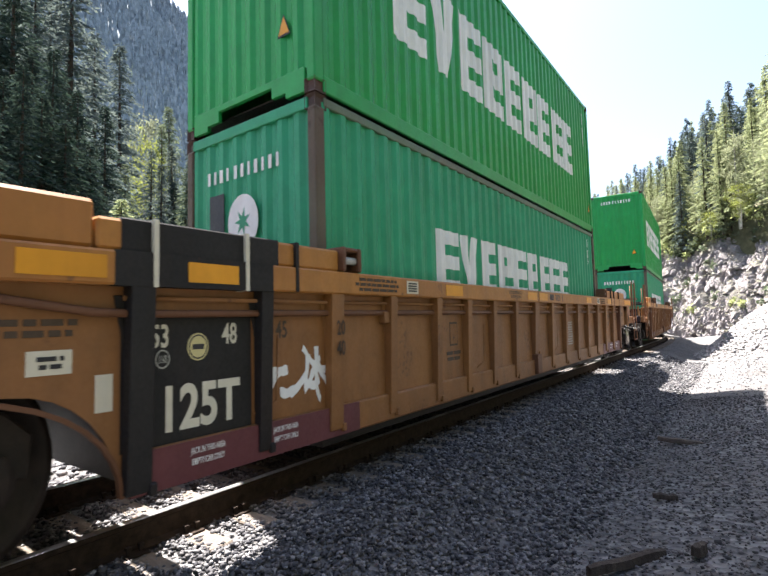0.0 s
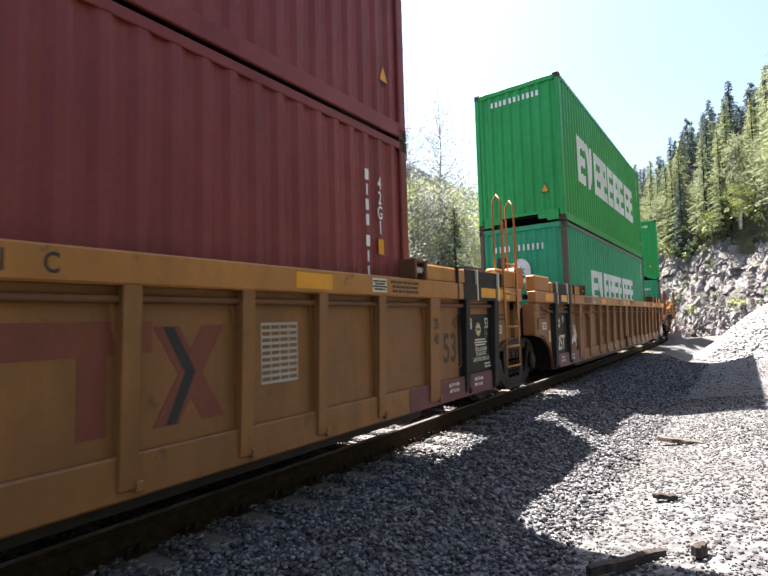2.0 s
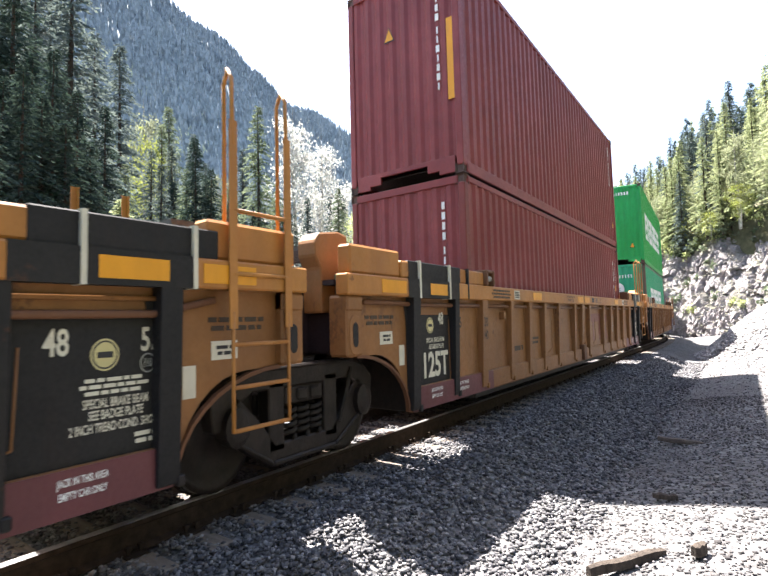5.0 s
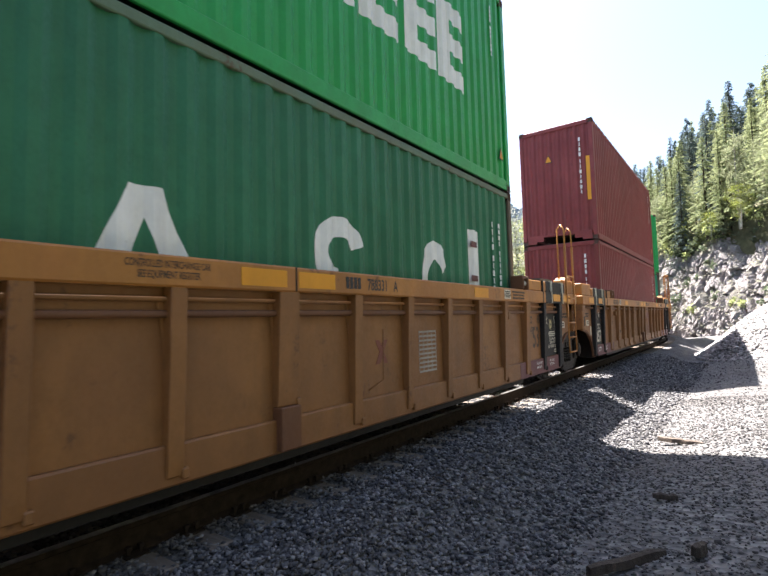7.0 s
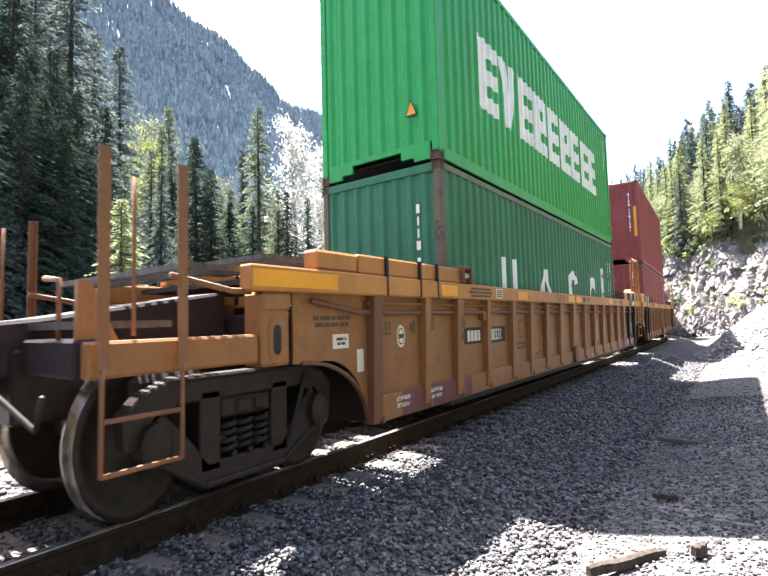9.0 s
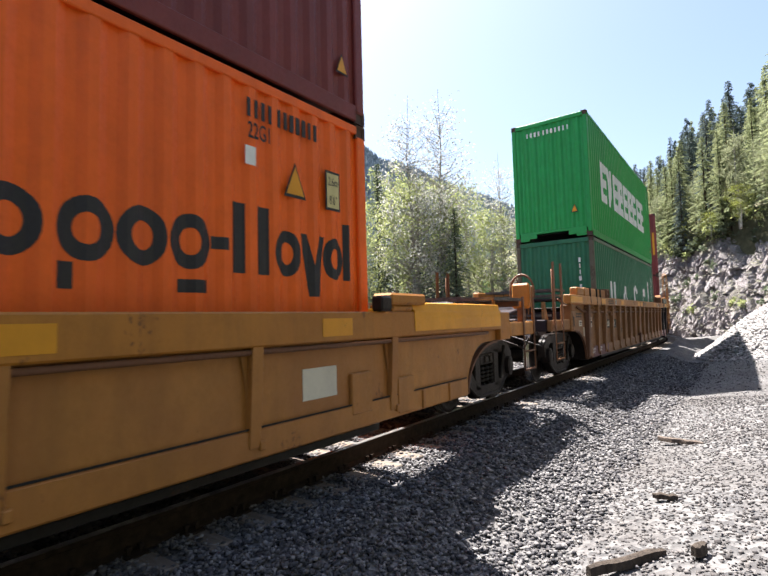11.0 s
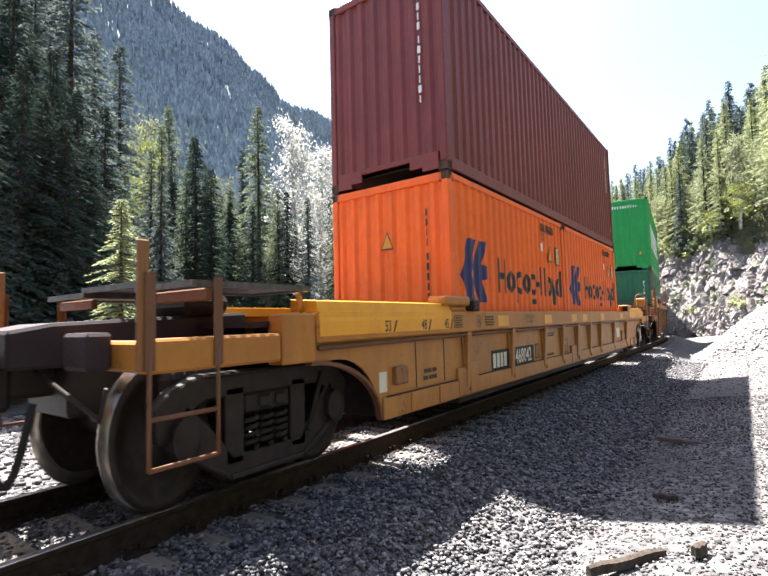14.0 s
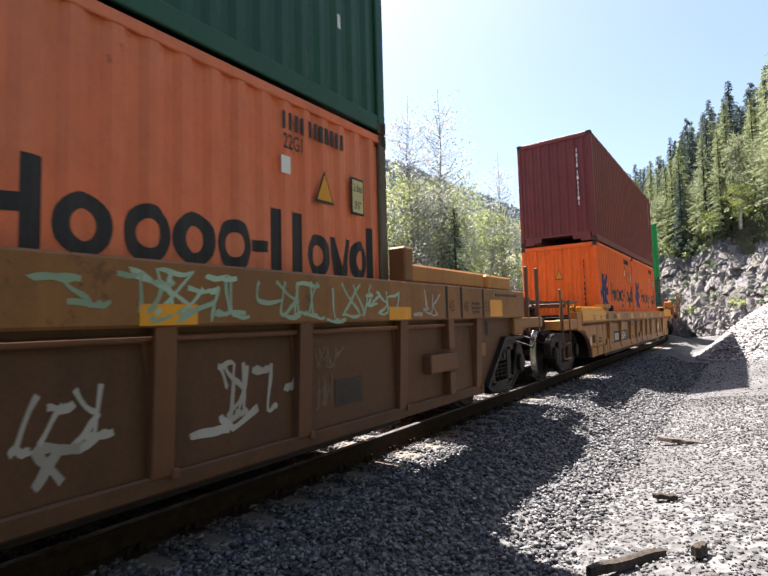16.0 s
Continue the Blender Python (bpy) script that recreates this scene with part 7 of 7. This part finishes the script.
def motions():
    times = [k * 0.5 for k in range(33)]
    for key, (s0, car) in CARS.items():
        walk(car, [(t, car_pose(s0 + run(t))) for t in times])
        for ob, y, z in STACKS[key]:
            walk(ob, [(t, car_pose(s0 + run(t)) @ pose(0, y, z * V)) for t in times])
    ticks = [k * 0.1 for k in range(161)]
    for ob, y, radius in WHEELS:
        walk(ob, [(t, Matrix.Translation((0, y, radius)) @ Matrix.Rotation(-run(t) / radius, 4, "X")) for t in ticks])


# ---- scraps on the ground ----
def scrap(name, label, x, y, length, wide, high, turn, material, seed):
    """A broken piece of timber: a crooked, splintered bar."""
    rnd = random.Random(seed)
    bm = bmesh.new()
    n = 7
    rings = []
    for i in range(n):
        f = i / (n - 1) - 0.5
        w = wide * rnd.uniform(0.75, 1.0) * (1 if 0 < i < n - 1 else 0.6)
        h = high * rnd.uniform(0.75, 1.0)
        o = rnd.uniform(-0.15, 0.15) * wide
        rings.append([bm.verts.new((length * f, o + a * w / 2, b * h)) for a, b in ((-1, 0), (1, 0), (0.9, 0.85), (0.2, 1.0), (-0.85, 0.9))])
    for a, b in zip(rings, rings[1:]):
        for j in range(5):
            bm.faces.new((a[j], a[(j + 1) % 5], b[(j + 1) % 5], b[j]))
    bm.faces.new(rings[0]), bm.faces.new(rings[-1][::-1])
    bmesh.ops.recalc_face_normals(bm, faces=bm.faces)
    me = bpy.data.meshes.new(name)
    bm.to_mesh(me)
    bm.free()
    me.materials.append(material)
    ob = new(name, me)
    ob.matrix_basis = pose(x, y, ground_z(x, y) + 0.03, 0, 0, turn)
    return tagged(ob, label, "debris")


scrap("broken_timber", "grey broken timber lying on the gravel", -0.92, 8.95, 0.62, 0.14, 0.07, -4, DRYWOOD, 1)
scrap("broken_timber", "dark splintered log end on the gravel", -0.88, 4.4, 0.8, 0.09, 0.08, 57, BARK, 2)
scrap("broken_timber", "short dark chunk of wood on the gravel", -0.4, 4.68, 0.15, 0.09, 0.09, 60, BARK, 3)
scrap("broken_timber", "small dark chip of wood on the gravel", -0.8, 6.1, 0.24, 0.1, 0.06, 12, BARK, 4)

motions()
